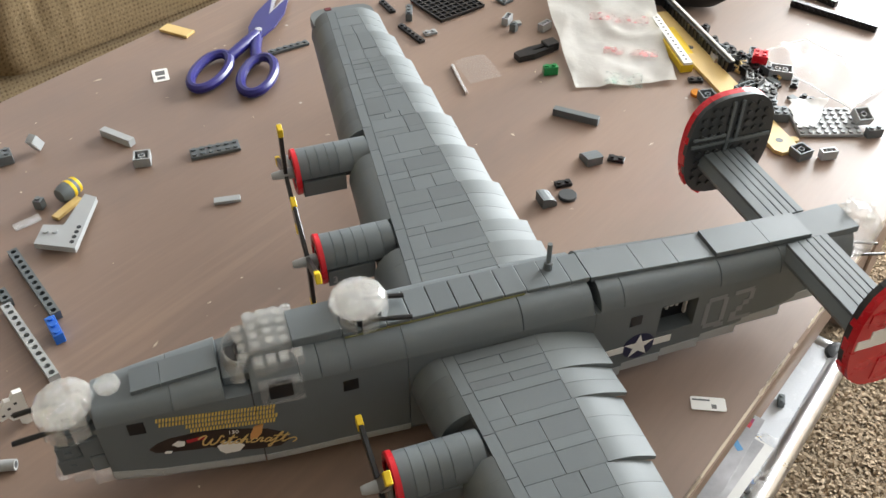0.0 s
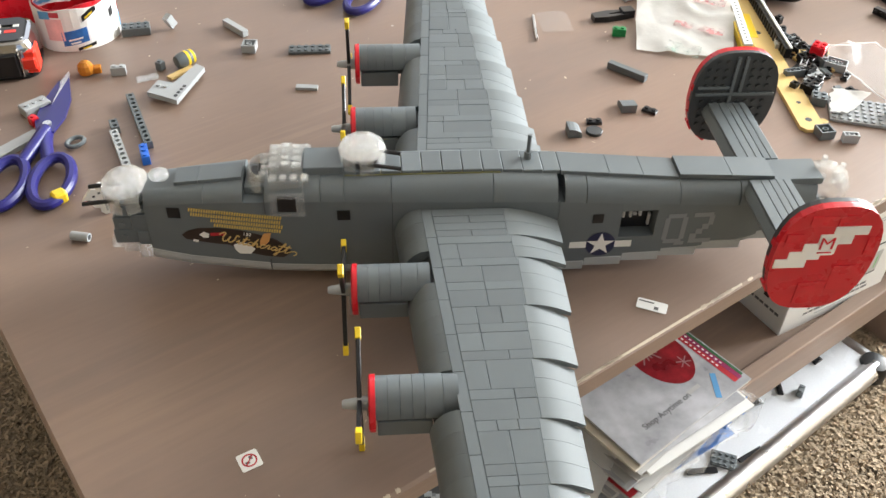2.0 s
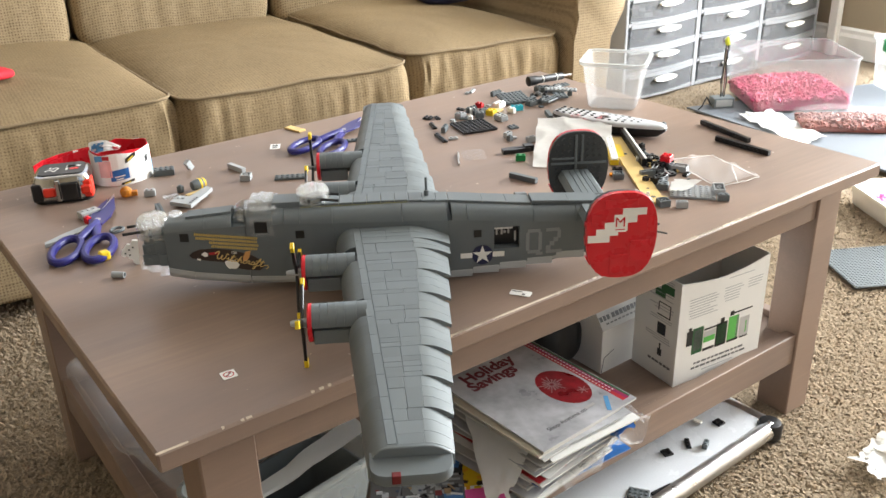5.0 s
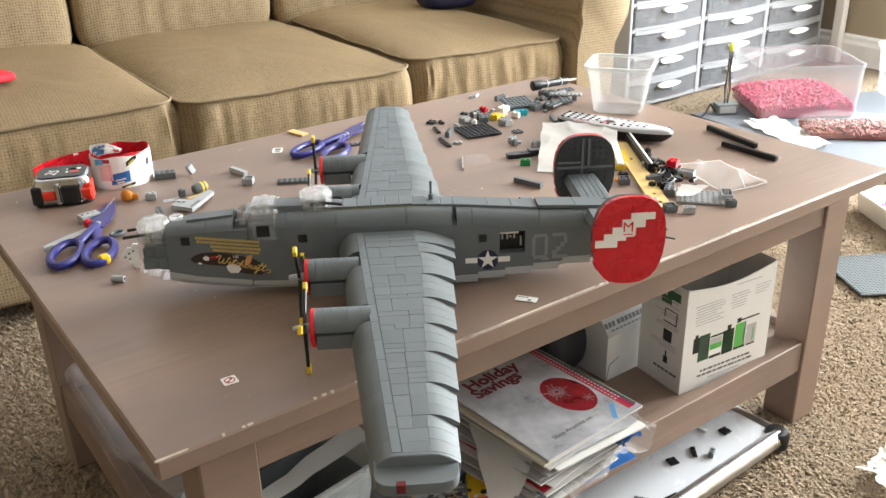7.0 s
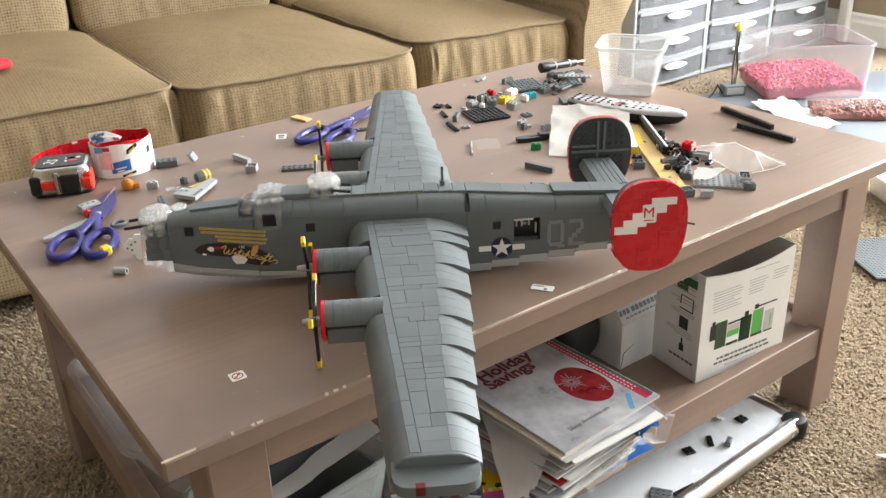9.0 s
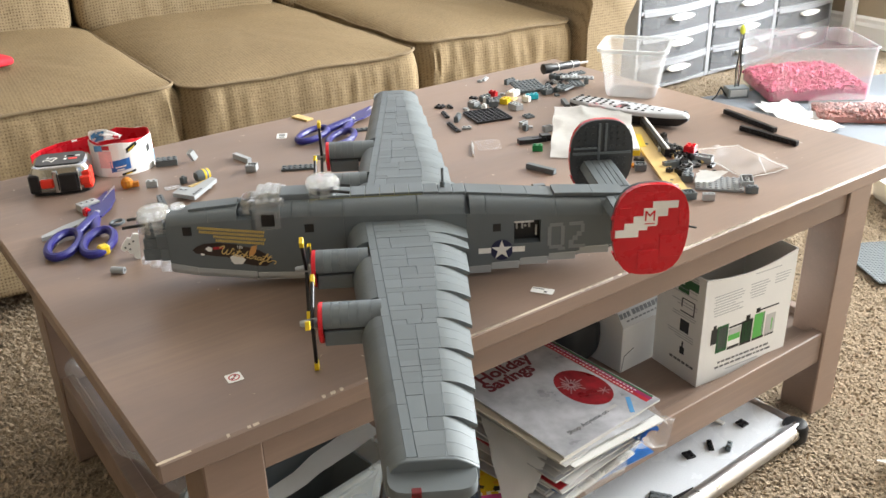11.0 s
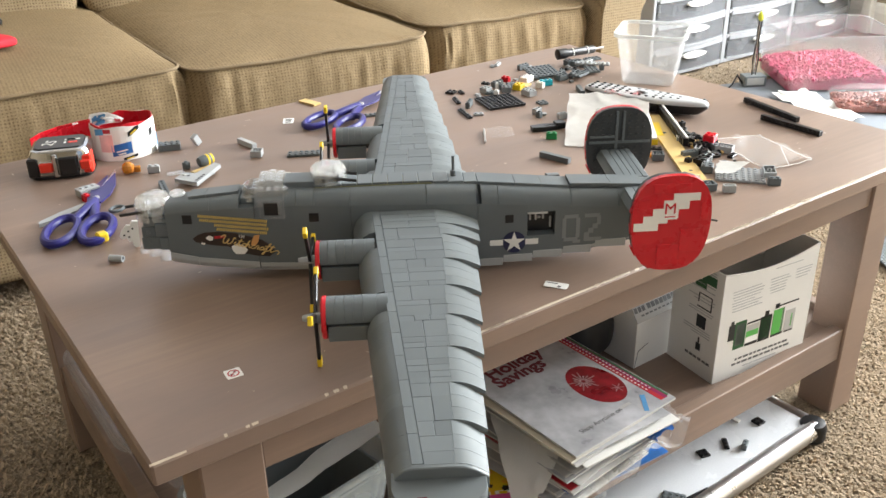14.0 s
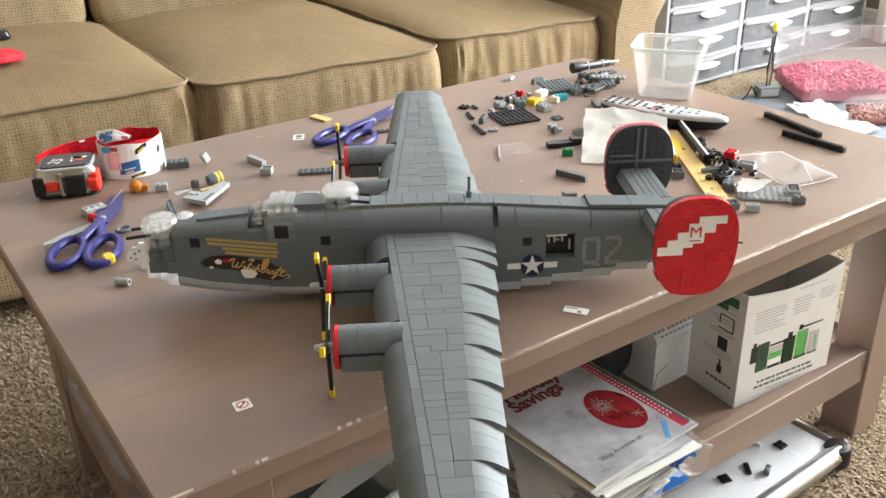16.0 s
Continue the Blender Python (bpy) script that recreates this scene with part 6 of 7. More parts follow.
# thin whitish lines along the four edges and across one corner
for q in (((0.9185, 0.2175), (0.985, 0.185)), ((0.985, 0.185), (0.958, 0.078)), ((0.958, 0.078), (0.876, 0.092)), ((0.876, 0.092), (0.9185, 0.2175)), ((0.974, 0.140), (0.917, 0.085))):
    (ax, ay), (bx_, by_) = q
    bm = bmesh.new()
    tube(bm, [(ax + (bx_ - ax) * k / 10, ay + (by_ - ay) * k / 10, TZ + 0.0035 + 0.0025 * noise.noise(Vector((ax * 40 + k * 0.7, by_ * 40, 2)))) for k in range(11)], 0.0007, 6)
    part("bag_hem", bm, FILMLINE, clear_bag, "thin whitish line along an edge or crease of the film", 1.0, True)
sheet("plastic_bag", ((0.668, 0.425), (0.702, 0.408), (0.728, 0.452), (0.694, 0.468)), THIN, "small flat piece of clear film", "bag", 0.0015, 8, 3, edge=0.003)
sheet("plastic_bag", ((0.846, 0.147), (0.801, 0.118), (0.816, 0.105), (0.872, 0.115)), MILK, "scrap of milky film on the grey plate", "bag", 0.004, 10, 5, z0=TZ + 0.0065, edge=0.004)

# tan slotted strip
bm = bmesh.new()
prism(bm, [(-146, -10), (-143, -13), (146, -13), (146, 13), (-140, 13), (-146, 8)], 0, 4, "z")
d = Vector((0.937 - 0.779, 0.350 - 0.121))
strip_ob = thing("wooden_strip", bm, TAN, (0.849, 0.2290, ON), math.degrees(math.atan2(d.y, d.x)), "flat tan strip with two holes", "strip")
for k, r in ((-127, 3.8), (-94, 2.5), (60, 3.8)):
    bm = bmesh.new()
    cyl(bm, r, 3.9, 4.15, 14, pose(k, 0, 0))
    part("hole_mark", bm, CORE, strip_ob)
def clutter_beam(x0, y0, x1, y1, label, layers):
    """A long toy beam from one end to the other, as stacked layers (half widths, heights, material, name)."""
    dx, dy = x1 - x0, y1 - y0
    L = math.hypot(dx, dy) * 500
    r = root("toy_beam", ((x0 + x1) / 2, (y0 + y1) / 2, ON), math.degrees(math.atan2(dy, dx)), label, "toy brick", "loose toy bricks")
    for nm, m, c, w, z0, z1, hole in layers:
        bm = bmesh.new()
        box(bm, -L, L, c - w, c + w, z0, z1, 0.5)
        top_ = part(nm, bm, m, r)
        for k in range(int(L / 4) if hole else 0):
            bm = bmesh.new()
            if hole == "top":
                cyl(bm, 1.7, z1, z1 + 0.15, 8, pose(4 - L + 8 * k, c, 0))
            else:
                box(bm, 6.6 - L + 8 * k, 9.4 - L + 8 * k, c - w - 1.2, c - w, z0 + 1, z1 - 1)
            part("hole" if hole == "top" else "side_tooth", bm, CORE if hole == "top" else m, top_)
    return r


clutter_beam(0.955, 0.352, 0.864, 0.2205, "long black toy beam with a pale top, leaning over the heap", (("toothed_body", BLK, 0, 3.8, 3, 15, "side"), ("pale_top", WHT, 2.2, 1.8, 15.1, 17, "")))
clutter_beam(0.9155, 0.345, 0.8395, 0.2575, "yellow toy beam under a white perforated strip", (("yellow_beam", YEL, -1.5, 7, 0, 8.8, ""), ("white_strip", WHT, -1, 5.2, 8.9, 12, "top")))
clutter_beam(0.909, 0.319, 0.870, 0.2725, "flat yellow toy plate beside the beam", (("yellow_plate", YEL, 0, 5, 0, 4.5, ""),))

# heaps: each little piece is its own thing
rh = random.Random(21)
def heap(cx, cy, sx, sy, n, ang, colours):
    c, s = math.cos(radians(ang)), math.sin(radians(ang))
    for k in range(n):
        a, b = rh.gauss(0, sx / 2), rh.gauss(0, sy / 2)
        kind = rh.choice(("plate", "brick", "plate", "upturned_brick", "tile"))
        bit(kind, rh.choice(colours), cx + a * c - b * s, cy + a * s + b * c, rh.uniform(0, 180), rh.choice((1, 1, 2, 2, 3)), rh.choice((1, 1, 2)), z=ON)
DARKS = ("black", "black", "dark grey", "dark grey", "light grey", "white")
heap(0.882, 0.205, 0.078, 0.026, 54, 60, ("black", "black", "black", "dark grey", "dark grey", "light grey", "tan"))
heap(0.835, 0.170, 0.03, 0.02, 6, 60, ("black", "dark grey"))
heap(0.850, 0.628, 0.075, 0.04, 18, 10, DARKS)
heap(1.000, 0.620, 0.09, 0.05, 22, 20, ("dark grey", "dark grey", "black", "light grey"))
heap(0.930, 0.752, 0.03, 0.012, 2, 0, ("white", "light grey"))
heap(0.985, 0.700, 0.03, 0.01, 2, 0, ("light grey", "dark grey"))
heap(0.800, 0.470, 0.03, 0.03, 4, 0, ("light grey", "dark grey"))
bit("brick", "red", 0.894, 0.202, 20, 2, 2, z=ON + 0.010)
bit("brick", "red", 0.872, 0.640, 10, 1, 2, z=ON + 0.004)
bit("brick", "yellow", 0.868, 0.600, 20, 2, 2)
bit("brick", "white", 0.905, 0.585, 10, 1, 2)
bit("brick", "teal", 0.922, 0.590, -20, 3, 1)
bit("tile", "tan", 0.888, 0.612, 30, 3, 3)
bit("plate", "dark grey", 0.958, 0.642, -14, 7, 6, z=ON + 0.006, rx=8)
bit("plate", "dark grey", 1.010, 0.590, 25, 8, 2, z=ON + 0.004, ry=5)
bit("plate", "dark grey", 1.048, 0.606, 60, 6, 3, z=ON + 0.003)
bit("brick", "light grey", 1.068, 0.640, 10, 4, 1)
bit("brick", "dark grey", 1.046, 0.664, -8, 2, 2, z=ON)
bit("plate", "dark grey", 1.098, 0.655, -12, 4, 2, z=ON + 0.0035)
bit("plate", "light grey", 1.062, 0.618, -48, 8, 2, z=ON + 0.008)
bit("brick", "dark grey", 1.043, 0.337, 5, 1, 1, label="small dark brick behind the remote control")
bit("plate", "dark grey", 0.846, 0.512, 80, 2, 2)
# crumbs and flakes of paint lying about on the table
rc = random.Random(77)
bm = bmesh.new()
for k in range(150):
    x, y = rc.uniform(0.03, 1.12), rc.uniform(0.03, 0.76)
    a, s_ = rc.uniform(0, 6.28), rc.choice((0.0006, 0.0009, 0.0013)) * rc.uniform(0.7, 1.5)
    st_ = rc.choice((1, 1, 1.5, 3))
    bm.faces.new([bm.verts.new((x + s_ * st_ * p * math.cos(a) - s_ * q * math.sin(a), y + s_ * st_ * p * math.sin(a) + s_ * q * math.cos(a), TZ + 0.0006)) for p, q in ((-1, -0.4), (0.3, -0.8), (1, 0.2), (0.1, 0.7))])
tagged(thing("table_crumbs", bm, CHIP, (0, 0, 0), 0, "pale crumbs and paint flakes on the table", "crumbs", scale=1.0), "pale crumbs and paint flakes on the table", "crumbs", "", "stuff")
# black torch with a pale band
torch = root("torch", (1.062, 0.664, TZ + 0.0235), -8.6, "small black torch with a pale band", "torch")
bm = bmesh.new()
lathe(bm, [(8, -42), (10, -41), (10, -24), (7.5, -18), (7.5, 40), (6.5, 42)], 18, Matrix.Rotation(radians(90), 4, "Y"))
part("body", bm, BLK, torch, "black tube", smooth=True)
bm = bmesh.new()
lathe(bm, [(7.4, -9), (8.0, -9), (8.0, -7), (7.4, -7)], 18, Matrix.Rotation(radians(90), 4, "Y"))
part("band", bm, WHT, torch, "white band", smooth=True)
bm = bmesh.new()
lathe(bm, [(7.4, 24), (8.0, 24), (8.0, 26), (7.4, 26)], 18, Matrix.Rotation(radians(90), 4, "Y"))
part("band", bm, WHT, torch, "white band", smooth=True)
bm = bmesh.new()
lathe(bm, [(2.6, 41), (2.6, 64), (0.5, 64.5)], 12, Matrix.Rotation(radians(90), 4, "Y"))
part("tip_rod", bm, STEEL, torch, "silver rod", smooth=True)

# pliers-like black clip
bm = bmesh.new()
prism(bm, [(-24, -6), (-6, -8), (22, -5), (24, -1), (0, -1), (-4, 1), (22, 3), (24, 7), (-4, 9), (-24, 6)], 0, 7, "z")
box(bm, 14, 30, -4, 10, 0, 10, 0.6)
thing("black_clip", bm, BLK, (0.764, 0.408, ON), -22, "black jointed plastic clip", "toy brick", "loose toy bricks")

# food tub
def open_tub(name, loc, rz, levels, material, label, wall=1.5, rim=None, lip=3.0, n=6):
    """Open container: rounded rectangles from base to rim outside, and back down inside."""
    r = root(name, loc, rz, label, "container")
    bm = bmesh.new()
    inside = [(hx - wall, hy - wall, max(1.0, cr - wall), z + (wall if i == 0 else 0)) for i, (hx, hy, cr, z) in enumerate(levels)]
    rr_loft(bm, levels + inside[::-1], n)
    part("body", bm, material, r, "", 0.001, True)
    hx, hy, cr, z = levels[-1]
    bm = bmesh.new()
    rings = []
    for o, dz in ((0, -lip), (lip, -lip), (lip, 0.8), (-wall, 0.8), (-wall, 0)):
        rings.append([(p, q, z + dz) for p, q in rr_outline(hx + o, hy + o, cr + o, n)])
    loft(bm, rings, True, False)
    part("rim", bm, TUBM if material in (FROST, FOODT) else FROST if material is THIN else material, r, "rolled rim", 0.001, True)
    return r


open_tub("food_tub", (1.093, 0.502, TZ), 35, [(42, 42, 14, 0), (45, 45, 15, 4), (58, 58, 17, 90)], FOODT, "empty clear square food tub with a rolled rim", lip=5)

# remote control
rem = root("remote_control", (0.963, 0.393, TZ), -70.5, "silver and black remote control with many small buttons", "remote control")
def remote_levels(zs):
    out = []
    for f, z in zs:
        pts = []
        for k in range(40):
            t = 2 * math.pi * k / 40
            c, s = math.cos(t), math.sin(t)
            m = (abs(c) ** 3.4 + abs(s) ** 3.4) ** (-1 / 3.4)
            x = 106 * m * c
            w = 24 + 3.5 * math.cos(x / 106 * math.pi) - 0.02 * x
            pts.append((x * f, w * f * m * s, z + (2.5 * (x / 106) ** 2)))
        out.append(pts)
    return out
bm = bmesh.new()
loft(bm, remote_levels([(0.74, 0), (0.90, 3), (1.0, 12), (1.0, 17)]))
part("base", bm, BLK, rem, "glossy black underside", smooth=True)
bm = bmesh.new()
loft(bm, remote_levels([(1.0, 17.2), (0.99, 20), (0.94, 22.6), (0.86, 23.6)]))
part("top_shell", bm, plastic("silver_paint", (0.46, 0.47, 0.48), 0.25), rem, "silver grey top", smooth=True)
bm = bmesh.new()
rr_loft(bm, [(2.7, 1.9, 1.1, 0), (2.7, 1.9, 1.1, 1.4), (2.0, 1.4, 0.9, 1.9)], 2)
btn = finish(bm, "button", BLK, 0.001)
for i in range(13):
    for j in range(4):
        x = -92 + i * 12.5
        if 5 < i < 9 and 0 < j < 3 or i == 5 and j in (0, 3) or i > 10 and j in (0, 3):
            continue
        part("button", btn, BLK, rem, loc=(x * 0.001, (j - 1.5) * 0.0098, 0.0236 + 0.0025 * (x / 106) ** 2))
bm = bmesh.new()
cyl(bm, 10, 0, 2.0, 20), cyl(bm, 4.5, 2.0, 2.9, 14)
part("navigation_pad", bm, BLK, rem, "dark round pad", loc=(-0.005, 0, 0.0229))
bm = bmesh.new()
box(bm, 78, 92, -5, 5, 23.4, 23.9)
part("maker_mark", bm, LINKG, rem, "grey printed patch")

# stickers and ticket
def sticker(x, y, rz, w, h, label, bars=((-0.2, 0.25, 0.5, 0.12), (0.15, -0.2, 0.14, 0.3))):
    bm = bmesh.new()
    prism(bm, rr_outline(w / 2, h / 2, 1.6, 3), 0, 0.35, "z")
    s = thing("sticker", bm, PAPER, (x, y, ON), rz, label, "sticker", "stickers")
    for a, b, c, d in bars:
        bm = bmesh.new()
        box(bm, (a - c / 2) * w, (a + c / 2) * w, (b - d / 2) * h, (b + d / 2) * h, 0.3, 0.5)
        part("printed_bar", bm, INK, s)
    return s


sticker(0.4425, 0.027, -56, 25, 12, "small white sticker sheet with faint print")
mark = sticker(0.104, 0.080, -5, 15, 15, "small white sticker with a round mark", ((0.1, 0.12, 0.16, 0.2), (-0.12, -0.1, 0.2, 0.14)))
bm = bmesh.new()
ring_pts = [[(q * math.cos(2 * math.pi * k / 24), q * math.sin(2 * math.pi * k / 24), z) for k in range(24)] for q, z in ((4.3, 0.2), (5.5, 0.2), (5.5, 0.5), (4.3, 0.5), (4.3, 0.2))]
loft(bm, ring_pts, True, False), box(bm, -4.6, 4.6, -0.45, 0.45, 0.2, 0.52, 0, pose(0, 0, 0, 0, 0, 45))
part("printed_ring", bm, INKR, mark, "dark red ring with a slash")
sticker(0.470, 0.699, -30, 17, 26, "small white printed ticket", ((0, 0.15, 0.6, 0.35), (0, -0.25, 0.5, 0.2)))

# ---------------- shelf: boxes, magazines, tub ----------------
SH = 0.1504
bx = root("cardboard_box", (0.9036, 0.1185, SH), -6.6, "white printed cardboard box, open at the top", "box")
W2, D2, H2 = 92.0, 48.0, 184.0
for nm, a in (("front_panel", None), ("back_panel", (-W2, W2, D2 - 1.5, D2, 0, H2 - 8)), ("side_panel", (-W2, -W2 + 1.5, -D2 + 1.6, D2 - 1.6, 0, H2 - 5)), ("side_panel", (W2 - 1.5, W2, -D2 + 1.6, D2 - 1.6, 0, H2)), ("bottom_panel", (-W2 + 1.6, W2 - 1.6, -D2 + 1.6, D2 - 1.6, 0, 1.5))):
    bm = bmesh.new()
    if a:
        box(bm, *a)
    else:
        top = [(W2 * (1 - k / 6), H2 - 2.5 - 12 * math.sin(math.pi * k / 12) + 2.5 * (1 - k / 6)) for k in range(13)]
        prism(bm, [(-W2, 0), (W2, 0)] + top, -D2, -D2 + 1.5, "y")
    part(nm, bm, BOXW, bx, "white card")
def print_front(items, y, parent):
    for a, b, c, d, m in items:
        bm = bmesh.new()
        box(bm, a, b, y - 0.35, y, c, d)
        part("printed_patch", bm, m, parent)
LINK = mat("pale_grey_ink", (0.40, 0.40, 0.40), 0.6)
lines = [(-72 + rh.uniform(-2, 2), -14 + rh.uniform(-16, 4), 146 - 4.6 * k, 147.3 - 4.6 * k, LINK) for k in range(8)]
lines += [(-2 + rh.uniform(0, 4), 40 + rh.uniform(-10, 4), 147 - 4.6 * k, 148.3 - 4.6 * k, LINK) for k in range(6)]
lines += [(50, 84 + rh.uniform(-10, 0), 150 - 4.6 * k, 151.3 - 4.6 * k, LINK) for k in range(4)] + [(6, 60, 163, 164.4, LINK)]
# row of printed gadgets joined by dark arms, and two lines of dark print below
lines += [(-72, -60, 66, 92, BLK), (-69, -63, 92, 98, BLK), (-60, -38, 48, 94, INKDG), (-57, -41, 54, 90, INK), (-36, -12, 47, 52, BLK), (-36, -12, 52, 62, PAPER), (-36, -12, 62, 72, INKG), (-36, -12, 72, 82, PAPERG),
          (-10, 13, 46, 88, BLK), (-8, 11, 50, 85, INKDG), (16, 40, 46, 50, BLK), (16, 38, 50, 92, INKG), (34, 38, 50, 92, LINK), (42, 62, 48, 84, PAPERG), (44, 62, 46, 49, BLK), (54, 57, 54, 76, INKG),
          (-36, 2, 84, 87, BLK), (-2, 6, 86, 96, BLK), (20, 66, 96, 98.5, BLK), (18, 26, 94, 102, BLK)]
for k in range(2):
    x = -52.0 - 5 * k
    while x < 56:
        w = rh.uniform(4, 13)
        lines.append((x, x + w, 28 - 8 * k, 31.5 - 8 * k, INK))
        x += w + 2.5
lines += [(-34, 34, 12.5, 14.3, LINK)]
print_front(lines, -D2, bx)
side_items = [(-34, -6, 152, 166, INKDG), (-16, 6, 142, 154, INKDG), (-30, -4, 132, 133.5, BLK), (-30, -28, 112, 132, BLK), (-30, -2, 110, 112, BLK), (-5, -3, 118, 132, BLK), (-22, -4, 78, 98, BLK), (-17, -8, 40, 52, BLK), (-14, -11, 52, 62, BLK)]
side_items += [(-36 + rh.uniform(0, 4), 16 + rh.uniform(-12, 6), z, z + 1.2, LINK) for z in (172, 168, 148, 140, 126, 121, 106, 102, 74, 70, 66)]
side_items += [(a, a + 6.5, 25, 29, INK) for a in (-38, -30, -21, -12, -4, 5)]
for a, b, c, d, m in side_items:
    bm = bmesh.new()
    box(bm, -W2 - 0.35, -W2, a, b, c, d)
    part("printed_patch", bm, m, bx)
b2 = root("cardboard_box", (0.8038, 0.239, SH), 1, "low white gadget box with a slanting printed lid greyed for shade", "box")
bm = bmesh.new()
prism(bm, [(-60, 0), (62, 0), (62, 72), (24, 150), (-6, 152), (-60, 77)], -58, 52, "x")
part("carton", bm, BOXW, b2, "white card")
SL = Matrix.Translation((0, -33.0, 114.5)) @ Matrix.Rotation(radians(54.2), 4, "X")
# white lid given grey paper, so its shade is in the colour
bm = bmesh.new()
box(bm, -58, 52, -46, 46, 0.3, 1.6, 0, SL)
lidp = part("lid_panel", bm, PAPERG, b2, "white printed lid, greyed for its shade")
for a, b, c, d in [(-56 + 8.0 * k, -50 + 8.0 * k, -31.5, -23.5) for k in range(3)] + [(-29 + 8.8 * k, -22 + 8.8 * k, -31.5, -23.5) for k in range(8)] + [(-46 + 9 * k, -40 + 9 * k, -38.5, -36) for k in range(10)]:
    bm = bmesh.new()
    box(bm, a, b, c, d, 1.6, 1.9, 0, SL)
    part("printed_bar", bm, INK, lidp)
for q in (((-57, 1), (-56, 1), (-51, 27), (-52, 28)), ((-52, 28), (-51, 27), (-30, 35), (-30, 36))):
    bm = bmesh.new()
    prism(bm, q, -60.4, -60, "y")
    part("flap_seam", bm, INK, b2)
thing("helmet", cushion(-0.052, 0.052, -0.052, 0.052, 0, 0.10, 2.6, 0, 0.0, 3, 10), RUBBER, (0.708, 0.264, SH), 0, "round black helmet-like object", "helmet", scale=1.0, smooth=True)

# magazines: a slipping stack, the holiday catalogue on top
MAGRZ = 5.0
def magazine(z, w, h, t, x, y, rz, cover, label):
    m = root("magazine", (x, y, z), rz, label, "magazine", "stack of magazines")
    bm = bmesh.new()
    box(bm, 0, w, 0, h, 0.3, t - 0.4)
    part("page_block", bm, PAGES, m, "dull page edges")
    bm = bmesh.new()
    box(bm, -0.3, w + 0.3, -0.3, h + 0.3, t - 0.4, t, 0.1), box(bm, -0.3, w + 0.3, -0.3, h + 0.3, 0, 0.3)
    part("cover", bm, cover, m)
    return m
zz = SH
rm = random.Random(3)
covers = (PAPERG, INKSNOW, PAPERG, BLUEPR, PAPER, PAPERG, INKSNOW, BOXW, BLUEPR, PAPERG, INKSNOW, BLK, BOXW, BLUEPR, PAPERG, INKR, INKSNOW, PAPERG)
for k in range(29):
    t = rm.choice((1.2, 1.8, 2.4, 3.0, 1.5))
    s_ = (1 - k / 29) * 0.03
    magazine(zz, 168 + rm.uniform(-20, 12), 215 + rm.uniform(-24, 22), t, 0.481 - s_ + rm.uniform(-0.013, 0.010), 0.012 + rm.uniform(-0.013, 0.016), MAGRZ + rm.uniform(-9, 7), covers[k % 18], "worn magazine or flyer in a slipping stack")
    zz += t * 0.001 + 0.0005
magazine(zz, 160, 196, 3.0, 0.4655, 0.0135, 4, CREAMP, "cream magazine just under the catalogue")
zz += 0.0035
top = magazine(zz + 0.0006, 181, 212, 3.0, 0.473, 0.0139, 3.0, INKSNOW, "holiday savings catalogue with a red ornament on its cover")
zt = 0.0031
FROSTINK = mat("frosty_pink_ink", (0.36, 0.22, 0.225), 0.4, var=0.5, vscale=200)
DEEPR = mat("deep_crimson_ink", (0.14, 0.010, 0.02), 0.45)
lettering("title", "Holiday", 0.031, DEEPR, top, Matrix.Translation((0.075, 0.190, zt)), 0.0001, bold=0.0010)
lettering("title", "Savings", 0.030, DEEPR, top, Matrix.Translation((0.066, 0.168, zt)), 0.0001, bold=0.0010)
lettering("strapline", "Shop Anytime on", 0.0105, INK, top, Matrix.Translation((0.073, 0.028, zt)), 0.0001)
bm = bmesh.new()
box(bm, 108, 128, 27, 32, 3.0, 3.2)
part("printed_bar", bm, PAPERG, top)
bm = bmesh.new()
cyl(bm, 46, 3.0, 3.15, 32, pose(126, 86, 0) @ Matrix.Diagonal((0.71, 1, 1, 1)))
orn = part("ornament_print", bm, SPHERE, top, "red ornament")
for k in range(16):
    bm = bmesh.new()
    R = Matrix.Translation((117, 100, 0)) @ Matrix.Rotation(radians(22.5 * k), 4, "Z")
    box(bm, -0.9, 0.9, 3, 21 - 6 * (k % 3), 3.12, 3.3, 0, R)
    box(bm, -1.3, 1.3, 9, 13, 3.12, 3.3, 0.0, R)
    part("snowflake_arm", bm, FROSTINK, orn)
for k_ in range(6):
    bm = bmesh.new()
    box(bm, -0.7, 0.7, 0, 9, 3.12, 3.3, 0, Matrix.Translation((141, 62, 0)) @ Matrix.Rotation(radians(60 * k_), 4, "Z"))
    part("snowflake_arm", bm, FROSTINK, orn)
for a, b, y0, m in ((176, 179.8, 10, INKDG), (169.8, 175.8, 8, INKM), (162.6, 169.6, 8, INKR)):
    bm = bmesh.new()
    box(bm, a, b, y0, 211, 3.0, 3.2)
    band = part("edge_band", bm, m, top)
    for k in range(28 if m is not INKDG else 0):
        bm = bmesh.new()
        box(bm, b - 4.2, b - 2.4, 34 + 6.2 * k, 37 + 6.2 * k, 3.18, 3.35)
        part("band_mark", bm, PAPER, band)
bm = bmesh.new()
box(bm, -3.2, 3.2, -17, 17, 3.0, 3.25, 0, Matrix.Translation((142, 18, 0)) @ Matrix.Rotation(radians(-39), 4, "Z"))
part("ribbon_print", bm, INKB, top)
sheet("paper_sheet", ((0.390, 0.023), (0.436, 0.028), (0.478, 0.045), (0.462, 0.165)), PAPER, "large white sheet slipping from the magazine stack", "paper", 0.004, 14, 2, z0=SH + 0.028, edge=0.004, lift=0.036)
sheet("plastic_bag", ((0.545, -0.012), (0.665, 0.005), (0.680, 0.045), (0.540, 0.035)), FILM, "clear plastic wrap hanging from the magazine stack", "bag", 0.03, 18, 11, z0=SH + 0.012)
